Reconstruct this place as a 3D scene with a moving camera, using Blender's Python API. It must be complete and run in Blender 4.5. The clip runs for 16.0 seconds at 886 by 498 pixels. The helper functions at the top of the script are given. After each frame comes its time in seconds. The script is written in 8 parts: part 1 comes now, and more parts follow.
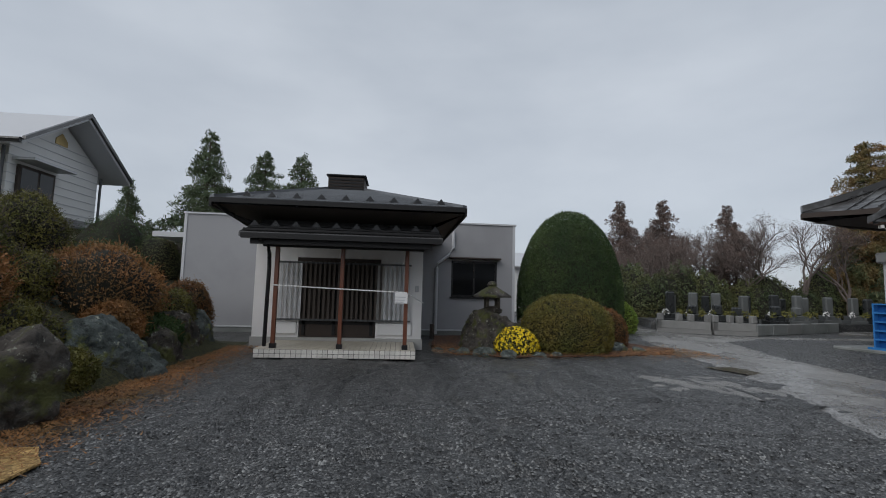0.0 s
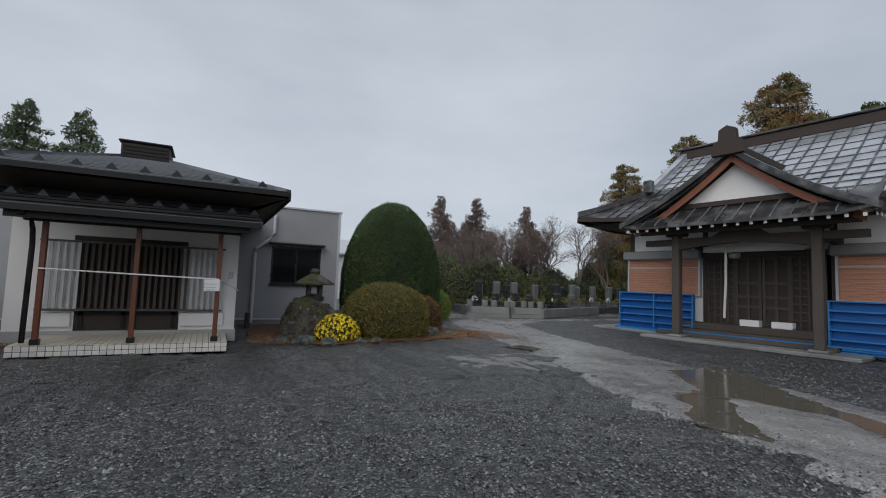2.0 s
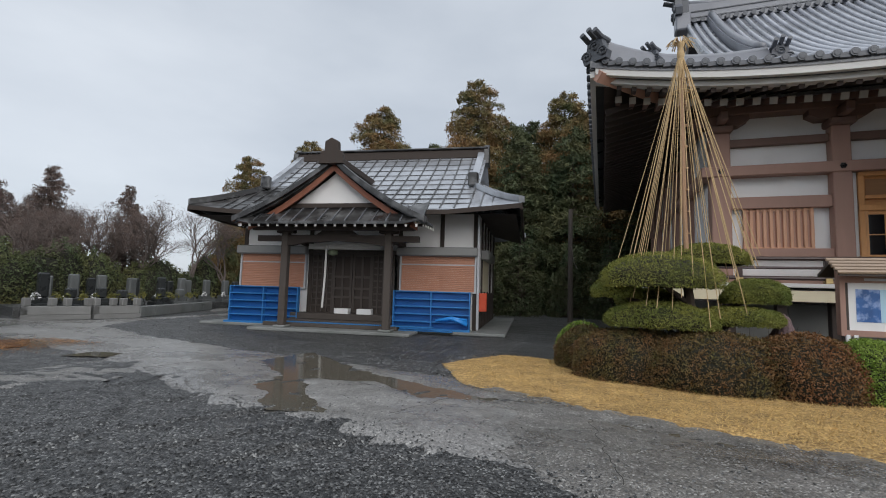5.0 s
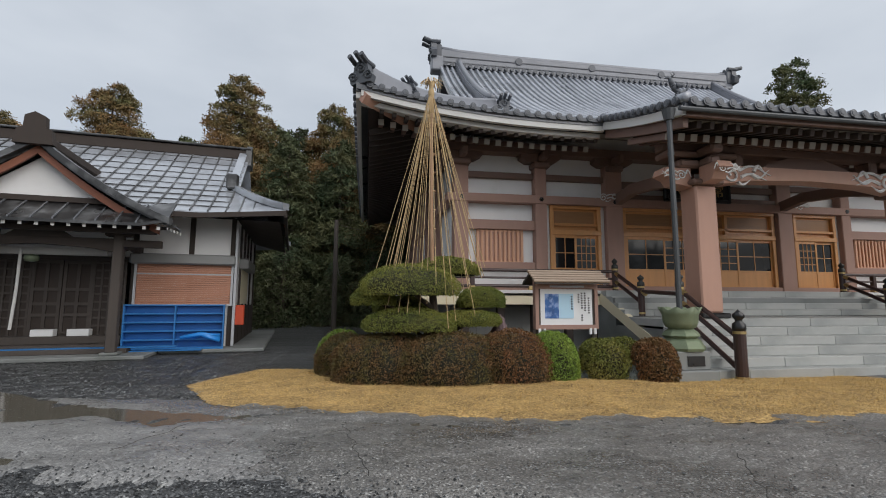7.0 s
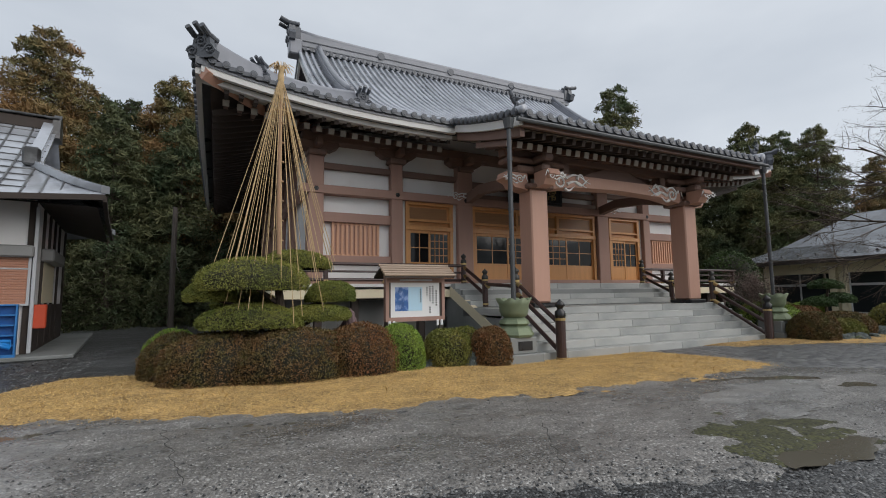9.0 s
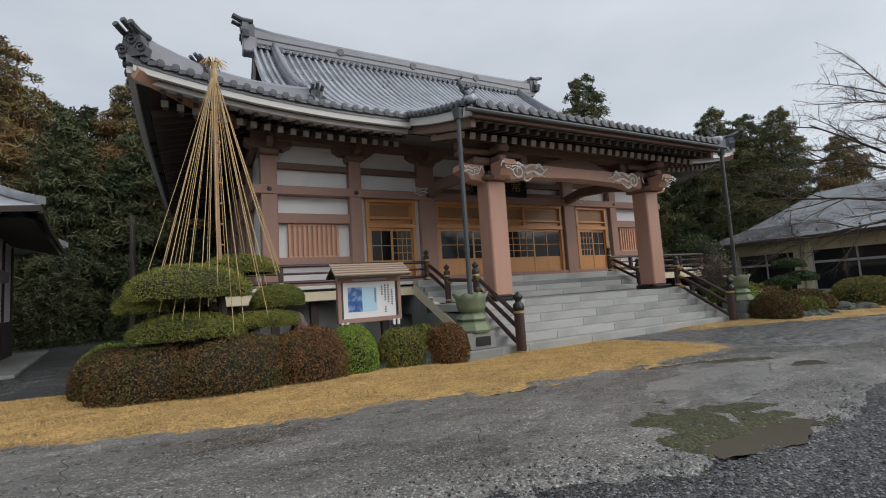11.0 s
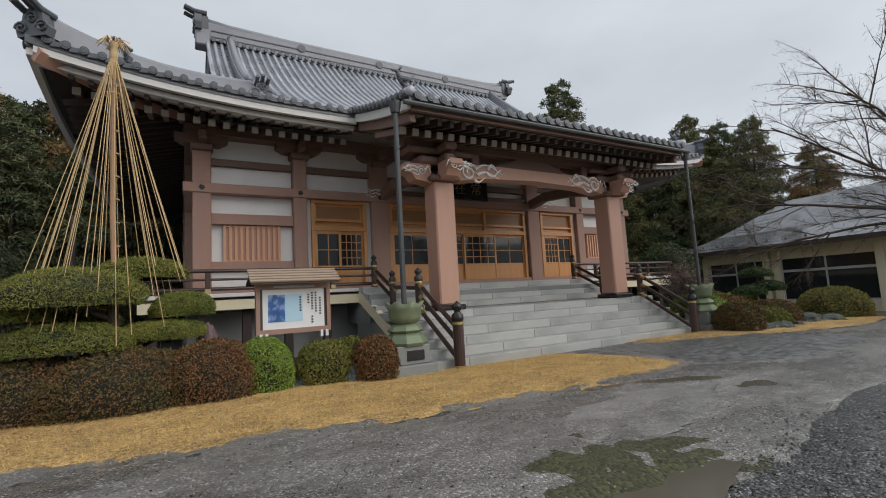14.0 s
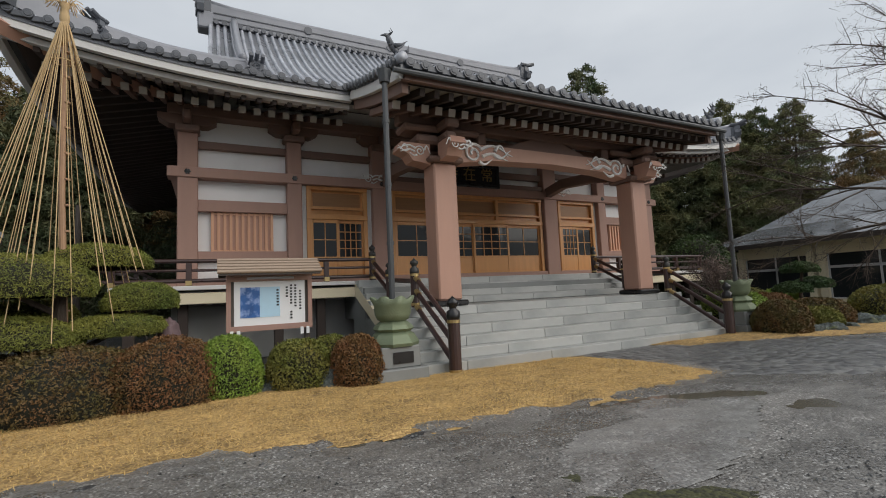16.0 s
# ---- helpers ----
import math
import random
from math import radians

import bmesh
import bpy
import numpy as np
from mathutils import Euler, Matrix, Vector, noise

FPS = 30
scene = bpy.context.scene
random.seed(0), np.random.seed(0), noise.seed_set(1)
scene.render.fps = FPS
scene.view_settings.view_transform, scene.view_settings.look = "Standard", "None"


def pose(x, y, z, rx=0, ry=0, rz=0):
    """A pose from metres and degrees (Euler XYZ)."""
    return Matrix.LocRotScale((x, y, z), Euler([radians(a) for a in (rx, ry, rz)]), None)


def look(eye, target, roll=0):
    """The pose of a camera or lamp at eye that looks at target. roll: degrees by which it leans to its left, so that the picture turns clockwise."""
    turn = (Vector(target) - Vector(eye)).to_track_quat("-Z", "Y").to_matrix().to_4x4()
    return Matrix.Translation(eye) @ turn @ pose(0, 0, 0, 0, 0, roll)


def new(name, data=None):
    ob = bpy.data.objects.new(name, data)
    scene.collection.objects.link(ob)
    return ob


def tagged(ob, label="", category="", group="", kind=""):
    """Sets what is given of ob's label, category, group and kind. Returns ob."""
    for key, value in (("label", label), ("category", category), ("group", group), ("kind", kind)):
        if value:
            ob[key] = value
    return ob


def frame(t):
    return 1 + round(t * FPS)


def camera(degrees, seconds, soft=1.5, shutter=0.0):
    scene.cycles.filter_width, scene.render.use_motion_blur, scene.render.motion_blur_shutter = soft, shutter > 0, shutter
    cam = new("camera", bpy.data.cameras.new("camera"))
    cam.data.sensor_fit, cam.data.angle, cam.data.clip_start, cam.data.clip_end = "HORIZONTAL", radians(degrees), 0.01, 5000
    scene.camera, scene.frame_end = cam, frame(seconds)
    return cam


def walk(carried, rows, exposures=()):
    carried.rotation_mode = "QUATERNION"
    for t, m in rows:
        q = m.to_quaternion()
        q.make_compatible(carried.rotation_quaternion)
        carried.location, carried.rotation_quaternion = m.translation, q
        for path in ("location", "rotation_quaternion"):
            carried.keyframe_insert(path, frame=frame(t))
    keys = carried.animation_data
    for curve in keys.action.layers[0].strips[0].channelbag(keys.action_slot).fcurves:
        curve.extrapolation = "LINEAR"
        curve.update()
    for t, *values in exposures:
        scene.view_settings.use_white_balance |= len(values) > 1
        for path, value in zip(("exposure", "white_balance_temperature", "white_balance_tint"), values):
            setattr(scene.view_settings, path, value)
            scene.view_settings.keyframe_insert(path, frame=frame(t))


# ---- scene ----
cam = camera(87.8, 16.0, soft=1.0)
METRES, EYE, TILT, LEAN, TURN = 4.49, 1.4, 0.0, 0.0, -5.3
ROWS = [
    (0.0, 0.0, 0.0, 0.0, -0.14, 5.18, -1.51),
    (0.5, -0.0014, -0.0092, -0.0013, -6.49, 4.66, -1.82),
    (1.0, -0.0058, -0.0206, -0.0002, -11.6, 4.27, -1.95),
    (1.5, -0.0087, -0.0265, 0.0007, -16.11, 4.19, -1.98),
    (2.0, -0.0005, -0.0379, 0.0029, -21.67, 4.29, -2.07),
    (2.5, 0.0166, -0.0523, 0.0044, -27.98, 4.53, -2.03),
    (3.0, 0.0368, -0.0626, 0.0057, -35.15, 4.88, -1.93),
    (3.5, 0.0501, -0.0724, 0.0074, -42.94, 4.81, -1.84),
    (4.0, 0.0571, -0.0892, 0.0085, -50.77, 4.73, -1.82),
    (4.5, 0.0725, -0.106, 0.0065, -58.19, 4.77, -1.71),
    (5.0, 0.0783, -0.1159, 0.006, -65.73, 4.96, -1.6),
    (7.5, 0.0259, -0.1447, 0.0058, -99.45, 6.57, 0.29),
    (8.0, 0.0149, -0.1452, 0.005, -103.76, 6.33, 0.61),
    (8.5, 0.0142, -0.1591, 0.0052, -107.72, 6.15, 0.71),
    (9.0, 0.0064, -0.1982, 0.0052, -110.75, 5.72, 0.76),
    (11.5, 0.015, -0.3841, 0.0012, -112.69, 5.52, 4.22),
    (12.0, 0.0177, -0.4163, 0.0005, -113.04, 6.33, 4.6),
    (12.5, 0.0327, -0.4583, 0.0024, -113.44, 6.82, 4.36),
    (13.0, 0.0374, -0.5198, 0.0015, -113.36, 6.72, 3.82),
    (13.5, 0.0484, -0.5748, 0.0017, -113.9, 6.32, 3.56),
    (14.0, 0.0862, -0.628, 0.001, -114.3, 5.87, 3.18),
    (14.5, 0.1271, -0.6826, -0.0014, -113.42, 5.46, 2.96),
    (15.0, 0.167, -0.733, -0.0011, -112.85, 5.28, 2.92),
    (15.5, 0.2155, -0.7771, -0.0015, -112.4, 5.25, 2.74),
    (16.0, 0.2611, -0.8306, -0.0048, -111.32, 5.33, 2.65),
]
walk(cam, [(t, pose(0, 0, EYE, TILT, LEAN, TURN) @ pose(METRES * x, METRES * y, METRES * z, 90 + pitch, roll, yaw)) for t, x, y, z, yaw, pitch, roll in ROWS],
     exposures=[(0.0, 0.0, 6500, 10), (2.0, 0.03, 6500, 10), (3.0, 0.12, 6550, 10), (4.0, 0.25, 6550, 10), (5.0, 0.33, 6600, 10), (8.0, 0.34, 6700, 10), (12.0, 0.32, 6750, 10), (16.0, 0.32, 6900, 10)])

# ---- light: overcast winter sky ----
world = bpy.data.worlds.new("overcast")
world.use_nodes = True
scene.world = world
wn, wl = world.node_tree.nodes, world.node_tree.links
wn.clear()
w_out = wn.new("ShaderNodeOutputWorld")
w_bg = wn.new("ShaderNodeBackground")
w_sky = wn.new("ShaderNodeTexSky")
w_sky.sky_type, w_sky.sun_disc = "NISHITA", False
w_sky.sun_elevation, w_sky.sun_rotation = radians(38), radians(232)
w_dim = wn.new("ShaderNodeVectorMath")
w_dim.operation = "SCALE"
w_dim.inputs["Scale"].default_value = 0.08
w_co = wn.new("ShaderNodeTexCoord")
w_map = wn.new("ShaderNodeMapping")
w_map.inputs["Scale"].default_value = (1.0, 1.0, 2.6)
w_noise = wn.new("ShaderNodeTexNoise")
w_noise.inputs["Scale"].default_value, w_noise.inputs["Detail"].default_value = 1.6, 5
w_ramp = wn.new("ShaderNodeValToRGB")
w_ramp.color_ramp.elements[0].position, w_ramp.color_ramp.elements[0].color = 0.3, (0.44, 0.49, 0.56, 1)
w_ramp.color_ramp.elements[1].position, w_ramp.color_ramp.elements[1].color = 0.72, (0.62, 0.67, 0.735, 1)
w_mix = wn.new("ShaderNodeMixRGB")
w_mix.inputs[0].default_value = 0.88
wl.new(w_co.outputs["Generated"], w_map.inputs[0])
wl.new(w_map.outputs[0], w_noise.inputs["Vector"])
wl.new(w_noise.outputs["Fac"], w_ramp.inputs[0])
wl.new(w_sky.outputs[0], w_dim.inputs[0])
wl.new(w_dim.outputs[0], w_mix.inputs[1])
wl.new(w_ramp.outputs[0], w_mix.inputs[2])
wl.new(w_mix.outputs[0], w_bg.inputs[0])
w_bg.inputs[1].default_value = 1.0
wl.new(w_bg.outputs[0], w_out.inputs[0])

sun = new("sun", bpy.data.lights.new("sun", "SUN"))
sun.data.energy, sun.data.angle, sun.data.color = 1.55, radians(65), (1.0, 0.97, 0.94)
sun.matrix_world = look((-13, -10, 13), (0, 0, 0))

# ---- materials ----
def mat(name, col, rough=0.7, metal=0.0, var=0.25, scale=3.0, bump=0.15, bscale=40.0, stain=None, stain_amt=0.4, stain_scale=0.8,
        stretch=(1, 1, 1), rnd=0.0, coat=0.0, spec=0.5, rough_var=0.15, island=0.0):
    """A surface with variation at two scales, stains and fine relief."""
    m = bpy.data.materials.new(name)
    m.use_nodes = True
    n, l = m.node_tree.nodes, m.node_tree.links
    b = n["Principled BSDF"]
    co = n.new("ShaderNodeTexCoord")
    mp = n.new("ShaderNodeMapping")
    mp.inputs["Scale"].default_value = stretch
    l.new(co.outputs["Object"], mp.inputs[0])

    def tex(s, detail=4):
        t = n.new("ShaderNodeTexNoise")
        t.inputs["Scale"].default_value, t.inputs["Detail"].default_value = s, detail
        l.new(mp.outputs[0], t.inputs["Vector"])
        return t

    def mixed(kind, fac, a, c):
        x = n.new("ShaderNodeMixRGB")
        x.blend_type = kind
        for sock, v in zip(x.inputs, (fac, a, c)):
            if hasattr(v, "is_output"):
                l.new(v, sock)
            else:
                sock.default_value = v
        return x.outputs[0]

    big, fine = tex(scale), tex(bscale, 3)
    lo = tuple(c * (1 - var) for c in col) + (1,)
    hi = tuple(min(1, c * (1 + var * 0.8)) for c in col) + (1,)
    c = mixed("MIX", big.outputs["Fac"], lo, hi)
    grain = mixed("MIX", fine.outputs["Fac"], (0.82, 0.82, 0.82, 1), (1.16, 1.16, 1.16, 1))
    c = mixed("MULTIPLY", min(1, var * 2.2), c, grain)
    if stain:
        st = tex(stain_scale, 6)
        r = n.new("ShaderNodeValToRGB")
        r.color_ramp.elements[0].position, r.color_ramp.elements[1].position = 0.48, 0.68
        r.color_ramp.elements[1].color = (stain_amt,) * 3 + (1,)
        l.new(st.outputs["Fac"], r.inputs[0])
        c = mixed("MIX", r.outputs[0], c, tuple(stain) + (1,))
    if rnd or island:
        if rnd:
            oi = n.new("ShaderNodeObjectInfo").outputs["Random"]
        else:
            oi = n.new("ShaderNodeNewGeometry").outputs["Random Per Island"]
        a = rnd or island
        g = mixed("MIX", oi, (1 - a,) * 3 + (1,), (1 + a,) * 3 + (1,))
        c = mixed("MULTIPLY", 1.0, c, g)
    l.new(c, b.inputs["Base Color"])
    rr = n.new("ShaderNodeMapRange")
    rr.inputs["To Min"].default_value, rr.inputs["To Max"].default_value = max(0.03, rough - rough_var), min(1, rough + rough_var)
    l.new(big.outputs["Fac"], rr.inputs["Value"])
    l.new(rr.outputs[0], b.inputs["Roughness"])
    b.inputs["Metallic"].default_value = metal
    b.inputs["Coat Weight"].default_value = coat
    b.inputs["Specular IOR Level"].default_value = spec
    if bump:
        bp = n.new("ShaderNodeBump")
        bp.inputs["Strength"].default_value, bp.inputs["Distance"].default_value = bump, 0.02
        l.new(fine.outputs["Fac"], bp.inputs["Height"])
        l.new(bp.outputs[0], b.inputs["Normal"])
    return m


def leaf_mat(name, col, tip, amount=0.5, scale=1.5, rough=0.6):
    """Foliage: colour varies leaf by leaf and in patches, with browned tips."""
    m = bpy.data.materials.new(name)
    m.use_nodes = True
    n, l = m.node_tree.nodes, m.node_tree.links
    b = n["Principled BSDF"]
    geo = n.new("ShaderNodeNewGeometry")
    co = n.new("ShaderNodeTexCoord")
    t = n.new("ShaderNodeTexNoise")
    t.inputs["Scale"].default_value, t.inputs["Detail"].default_value = scale, 4
    l.new(co.outputs["Object"], t.inputs["Vector"])
    r = n.new("ShaderNodeValToRGB")
    r.color_ramp.elements[0].position, r.color_ramp.elements[1].position = 0.5 - amount * 0.35, 0.78 - amount * 0.3
    l.new(t.outputs["Fac"], r.inputs[0])
    x = n.new("ShaderNodeMixRGB")
    x.inputs[1].default_value, x.inputs[2].default_value = tuple(col) + (1,), tuple(tip) + (1,)
    l.new(r.outputs[0], x.inputs[0])
    g = n.new("ShaderNodeMixRGB")
    g.inputs[1].default_value, g.inputs[2].default_value = (0.78, 0.78, 0.78, 1), (1.22, 1.22, 1.2, 1)
    l.new(geo.outputs["Random Per Island"], g.inputs[0])
    y = n.new("ShaderNodeMixRGB")
    y.blend_type, y.inputs[0].default_value = "MULTIPLY", 1.0
    l.new(x.outputs[0], y.inputs[1])
    l.new(g.outputs[0], y.inputs[2])
    l.new(y.outputs[0], b.inputs["Base Color"])
    b.inputs["Roughness"].default_value = rough
    b.inputs["Specular IOR Level"].default_value = 0.25
    return m


def ground_mat(name, light, dark, cell, rough=0.75, patch=(0.6, 1.25), wet=0.0, bump=0.6, pscale=0.45, fleck=None, drawn=(1.0, 0.55), turned=0.9):
    """Loose or cast ground: single stones by cells, wide damp patches and fine grit."""
    m = bpy.data.materials.new(name)
    m.use_nodes = True
    n, l = m.node_tree.nodes, m.node_tree.links
    b = n["Principled BSDF"]
    co = n.new("ShaderNodeTexCoord")
    v = n.new("ShaderNodeTexVoronoi")
    v.inputs["Scale"].default_value = 1 / cell
    l.new(co.outputs["Object"], v.inputs["Vector"])
    bw = n.new("ShaderNodeSeparateColor")
    l.new(v.outputs["Color"], bw.inputs[0])
    r = n.new("ShaderNodeValToRGB")
    e = r.color_ramp.elements
    e[0].color, e[1].color = tuple(dark) + (1,), tuple(light) + (1,)
    e[0].position, e[1].position = 0.05, 0.95
    if fleck:
        k = r.color_ramp.elements.new(0.9)
        k.color = tuple(light) + (1,)
        e[len(e) - 1].color = tuple(fleck) + (1,)
    l.new(bw.outputs[0], r.inputs[0])
    p = n.new("ShaderNodeTexNoise")
    p.inputs["Scale"].default_value, p.inputs["Detail"].default_value, p.inputs["Roughness"].default_value = pscale, 6, 0.62
    mp = n.new("ShaderNodeMapping")
    mp.inputs["Scale"].default_value = (drawn[0], drawn[1], 1.0)
    mp.inputs["Rotation"].default_value = (0, 0, turned)
    l.new(co.outputs["Object"], mp.inputs[0])
    l.new(mp.outputs[0], p.inputs["Vector"])
    p2 = n.new("ShaderNodeTexNoise")
    p2.inputs["Scale"].default_value, p2.inputs["Detail"].default_value = pscale * 7, 5
    l.new(mp.outputs[0], p2.inputs["Vector"])
    pm = n.new("ShaderNodeMix")
    pm.inputs[0].default_value = 0.4
    l.new(p.outputs["Fac"], pm.inputs[2])
    l.new(p2.outputs["Fac"], pm.inputs[3])
    pr = n.new("ShaderNodeMapRange")
    pr.inputs["From Min"].default_value, pr.inputs["From Max"].default_value = 0.3, 0.7
    pr.inputs["To Min"].default_value, pr.inputs["To Max"].default_value = patch
    l.new(pm.outputs[0], pr.inputs["Value"])
    sc = n.new("ShaderNodeVectorMath")
    sc.operation = "SCALE"
    l.new(r.outputs[0], sc.inputs[0])
    l.new(pr.outputs[0], sc.inputs["Scale"])
    l.new(sc.outputs[0], b.inputs["Base Color"])
    b.inputs["Specular IOR Level"].default_value = 0.6
    rm = n.new("ShaderNodeMapRange")
    rm.inputs["From Min"].default_value, rm.inputs["From Max"].default_value = 0.35, 0.62
    rm.inputs["To Min"].default_value, rm.inputs["To Max"].default_value = rough - wet, rough
    l.new(p.outputs["Fac"], rm.inputs["Value"])
    l.new(rm.outputs[0], b.inputs["Roughness"])
    bp = n.new("ShaderNodeBump")
    bp.inputs["Strength"].default_value, bp.inputs["Distance"].default_value = bump, cell * 0.6
    bp.invert = True
    l.new(v.outputs["Distance"], bp.inputs["Height"])
    l.new(bp.outputs[0], b.inputs["Normal"])
    return m


def glass_mat(name, tint=(0.01, 0.011, 0.012), rough=0.05):
    m = bpy.data.materials.new(name)
    m.use_nodes = True
    b = m.node_tree.nodes["Principled BSDF"]
    b.inputs["Base Color"].default_value = tuple(tint) + (1,)
    b.inputs["Roughness"].default_value = rough
    b.inputs["Specular IOR Level"].default_value = 0.3
    return m


GRAVEL = ground_mat("gravel", (0.08, 0.0815, 0.082), (0.007, 0.0072, 0.0075), 0.02, rough=0.54, patch=(0.2, 1.6), wet=0.24, bump=1.0, fleck=(0.24, 0.245, 0.24), pscale=0.5, drawn=(2.8, 0.35), turned=0.0)
ASPHALT = ground_mat("wet_asphalt", (0.215, 0.206, 0.192), (0.085, 0.081, 0.076), 0.016, rough=0.46, patch=(0.42, 1.55), wet=0.3, bump=0.6, fleck=(0.36, 0.355, 0.34), pscale=0.7, drawn=(1.3, 0.6), turned=0.08)
CONCRETE = ground_mat("wet_concrete", (0.27, 0.265, 0.255), (0.15, 0.147, 0.142), 0.018, rough=0.4, patch=(0.5, 1.4), wet=0.28, bump=0.3, fleck=(0.36, 0.355, 0.34), pscale=0.6)
COBBLE = ground_mat("cobble", (0.17, 0.17, 0.165), (0.075, 0.075, 0.078), 0.13, rough=0.45, patch=(0.7, 1.2), wet=0.2, bump=0.5)
STRAW = ground_mat("dry_lawn", (0.6, 0.395, 0.15), (0.31, 0.19, 0.07), 0.025, rough=0.9, patch=(0.32, 1.4), bump=1.0, pscale=2.6)
DRYGRASS = leaf_mat("dry_grass_blades", (0.56, 0.37, 0.14), (0.63, 0.43, 0.17), 0.4, 3.0, 0.8)
EARTH = ground_mat("needle_litter", (0.17, 0.072, 0.034), (0.03, 0.017, 0.012), 0.03, rough=0.9, patch=(0.6, 1.2), bump=0.8, pscale=1.5)
MOSS = ground_mat("mossy_earth", (0.078, 0.08, 0.03), (0.028, 0.029, 0.015), 0.03, rough=0.95, patch=(0.6, 1.2), bump=0.7)
WATER = bpy.data.materials.new("puddle_water")
WATER.use_nodes = True
_b = WATER.node_tree.nodes["Principled BSDF"]
_b.inputs["Base Color"].default_value = (0.108, 0.098, 0.078, 1)
_b.inputs["Roughness"].default_value = 0.1
_b.inputs["IOR"].default_value = 1.36

# Dark pans, pale ribs: groove shade and sky sheen put into the colours.
PAN = mat("wet_pan_groove_shade", (0.13, 0.137, 0.155), 0.3, 0.0, 0.25, 1.5, 0.1, 30, stain=(0.06, 0.065, 0.07), stain_amt=0.5, spec=0.6)
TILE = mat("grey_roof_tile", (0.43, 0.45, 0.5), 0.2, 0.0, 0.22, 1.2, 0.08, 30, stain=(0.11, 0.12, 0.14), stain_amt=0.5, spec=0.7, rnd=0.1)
TILE_DARK = mat("wet_ridge_tile", (0.10, 0.108, 0.125), 0.42, 0.0, 0.3, 2, 0.15, 30, stain=(0.04, 0.045, 0.045), stain_amt=0.5)
RIDGE = mat("pale_ridge_tile", (0.24, 0.25, 0.28), 0.34, 0.0, 0.2, 1.5, 0.1, 20, stain=(0.14, 0.15, 0.17), stain_amt=0.4)
SLAT_ROOF = mat("brown_sheet_roof", (0.05, 0.049, 0.05), 0.2, 0.0, 0.3, 1.2, 0.06, 20, stain=(0.2, 0.2, 0.2), stain_amt=0.35, spec=0.7)
WHITE = mat("white_plaster", (0.80, 0.79, 0.785), 0.85, 0, 0.06, 0.8, 0.08, 60, stain=(0.55, 0.54, 0.52), stain_amt=0.35)
WHITE_RAFT = mat("white_fascia", (0.64, 0.63, 0.61), 0.7, 0, 0.08, 1, 0.05, 40)
WOOD = mat("pinkish_brown_timber", (0.36, 0.215, 0.17), 0.65, 0, 0.14, 1.5, 0.1, 30, stretch=(4, 4, 0.6))
PILLAR = mat("pillar_timber", (0.48, 0.275, 0.205), 0.55, 0, 0.12, 1.5, 0.08, 30, stretch=(5, 5, 0.5))
BEAM = mat("brown_beam", (0.19, 0.115, 0.09), 0.65, 0, 0.18, 1.5, 0.1, 30)
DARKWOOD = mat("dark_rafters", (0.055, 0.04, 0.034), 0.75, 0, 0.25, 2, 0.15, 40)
# Door wood darkened: the transom's dim light is put into the colour.
TRANSOM = mat("dim_transom_wood", (0.3, 0.15, 0.062), 0.5, 0, 0.25, 3, 0.1, 30, stretch=(1, 0.5, 6))
DOORWOOD = mat("orange_brown_door_wood", (0.58, 0.275, 0.095), 0.45, 0, 0.2, 2, 0.08, 30, stretch=(5, 5, 0.5), coat=0.1)
LATTICE = mat("salmon_lattice", (0.66, 0.37, 0.235), 0.6, 0, 0.12, 2, 0.05, 30)
RAIL = mat("dark_red_rail", (0.05, 0.026, 0.023), 0.34, 0, 0.25, 3, 0.05, 40, coat=0.15)
RAILRED = mat("reddish_post", (0.14, 0.045, 0.022), 0.4, 0, 0.25, 3, 0.05, 40, coat=0.1)
BRASS = mat("tarnished_brass", (0.48, 0.36, 0.17), 0.4, 0.9, 0.25, 8, 0.05, 60)
STONE = mat("granite_step", (0.41, 0.415, 0.40), 0.5, 0, 0.1, 3, 0.08, 160, stain=(0.22, 0.24, 0.235), stain_amt=0.6, stain_scale=1.1, rnd=0.1)
STONE_D = mat("damp_granite", (0.22, 0.23, 0.225), 0.55, 0, 0.2, 2, 0.12, 120, stain=(0.10, 0.11, 0.10), stain_amt=0.6)
EAVEBOARD = mat("greyed_eave_board", (0.40, 0.37, 0.33), 0.7, 0, 0.12, 1.5, 0.05, 40)
CREAM = mat("cream_paint", (0.72, 0.64, 0.46), 0.7, 0, 0.08, 1, 0.04, 40)
FOUND = mat("foundation_plaster", (0.4, 0.4, 0.385), 0.85, 0, 0.15, 1, 0.1, 60)
BRONZE = mat("green_bronze", (0.17, 0.21, 0.13), 0.6, 0.25, 0.3, 4, 0.2, 40, stain=(0.29, 0.33, 0.22), stain_amt=0.6)
BLACK = mat("black_lacquer", (0.012, 0.012, 0.013), 0.3, 0, 0.2, 3, 0.02, 30)
GLASS = glass_mat("dark_window_glass")
GLASS2 = glass_mat("reflecting_glass", (0.022, 0.025, 0.028), 0.06)
PIPE = mat("grey_downpipe", (0.075, 0.08, 0.085), 0.5, 0.3, 0.2, 3, 0.03, 40)
GREYWALL = mat("grey_stucco", (0.31, 0.312, 0.325), 0.9, 0, 0.06, 0.6, 0.1, 90, stain=(0.22, 0.222, 0.235), stain_amt=0.4)
GREYTRIM = mat("pale_trim", (0.5, 0.51, 0.53), 0.5, 0.1, 0.08, 1, 0.02, 30)
OLDWOOD = mat("weathered_grey_wood", (0.075, 0.062, 0.054), 0.8, 0, 0.3, 2.5, 0.25, 40, stretch=(6, 6, 0.5))
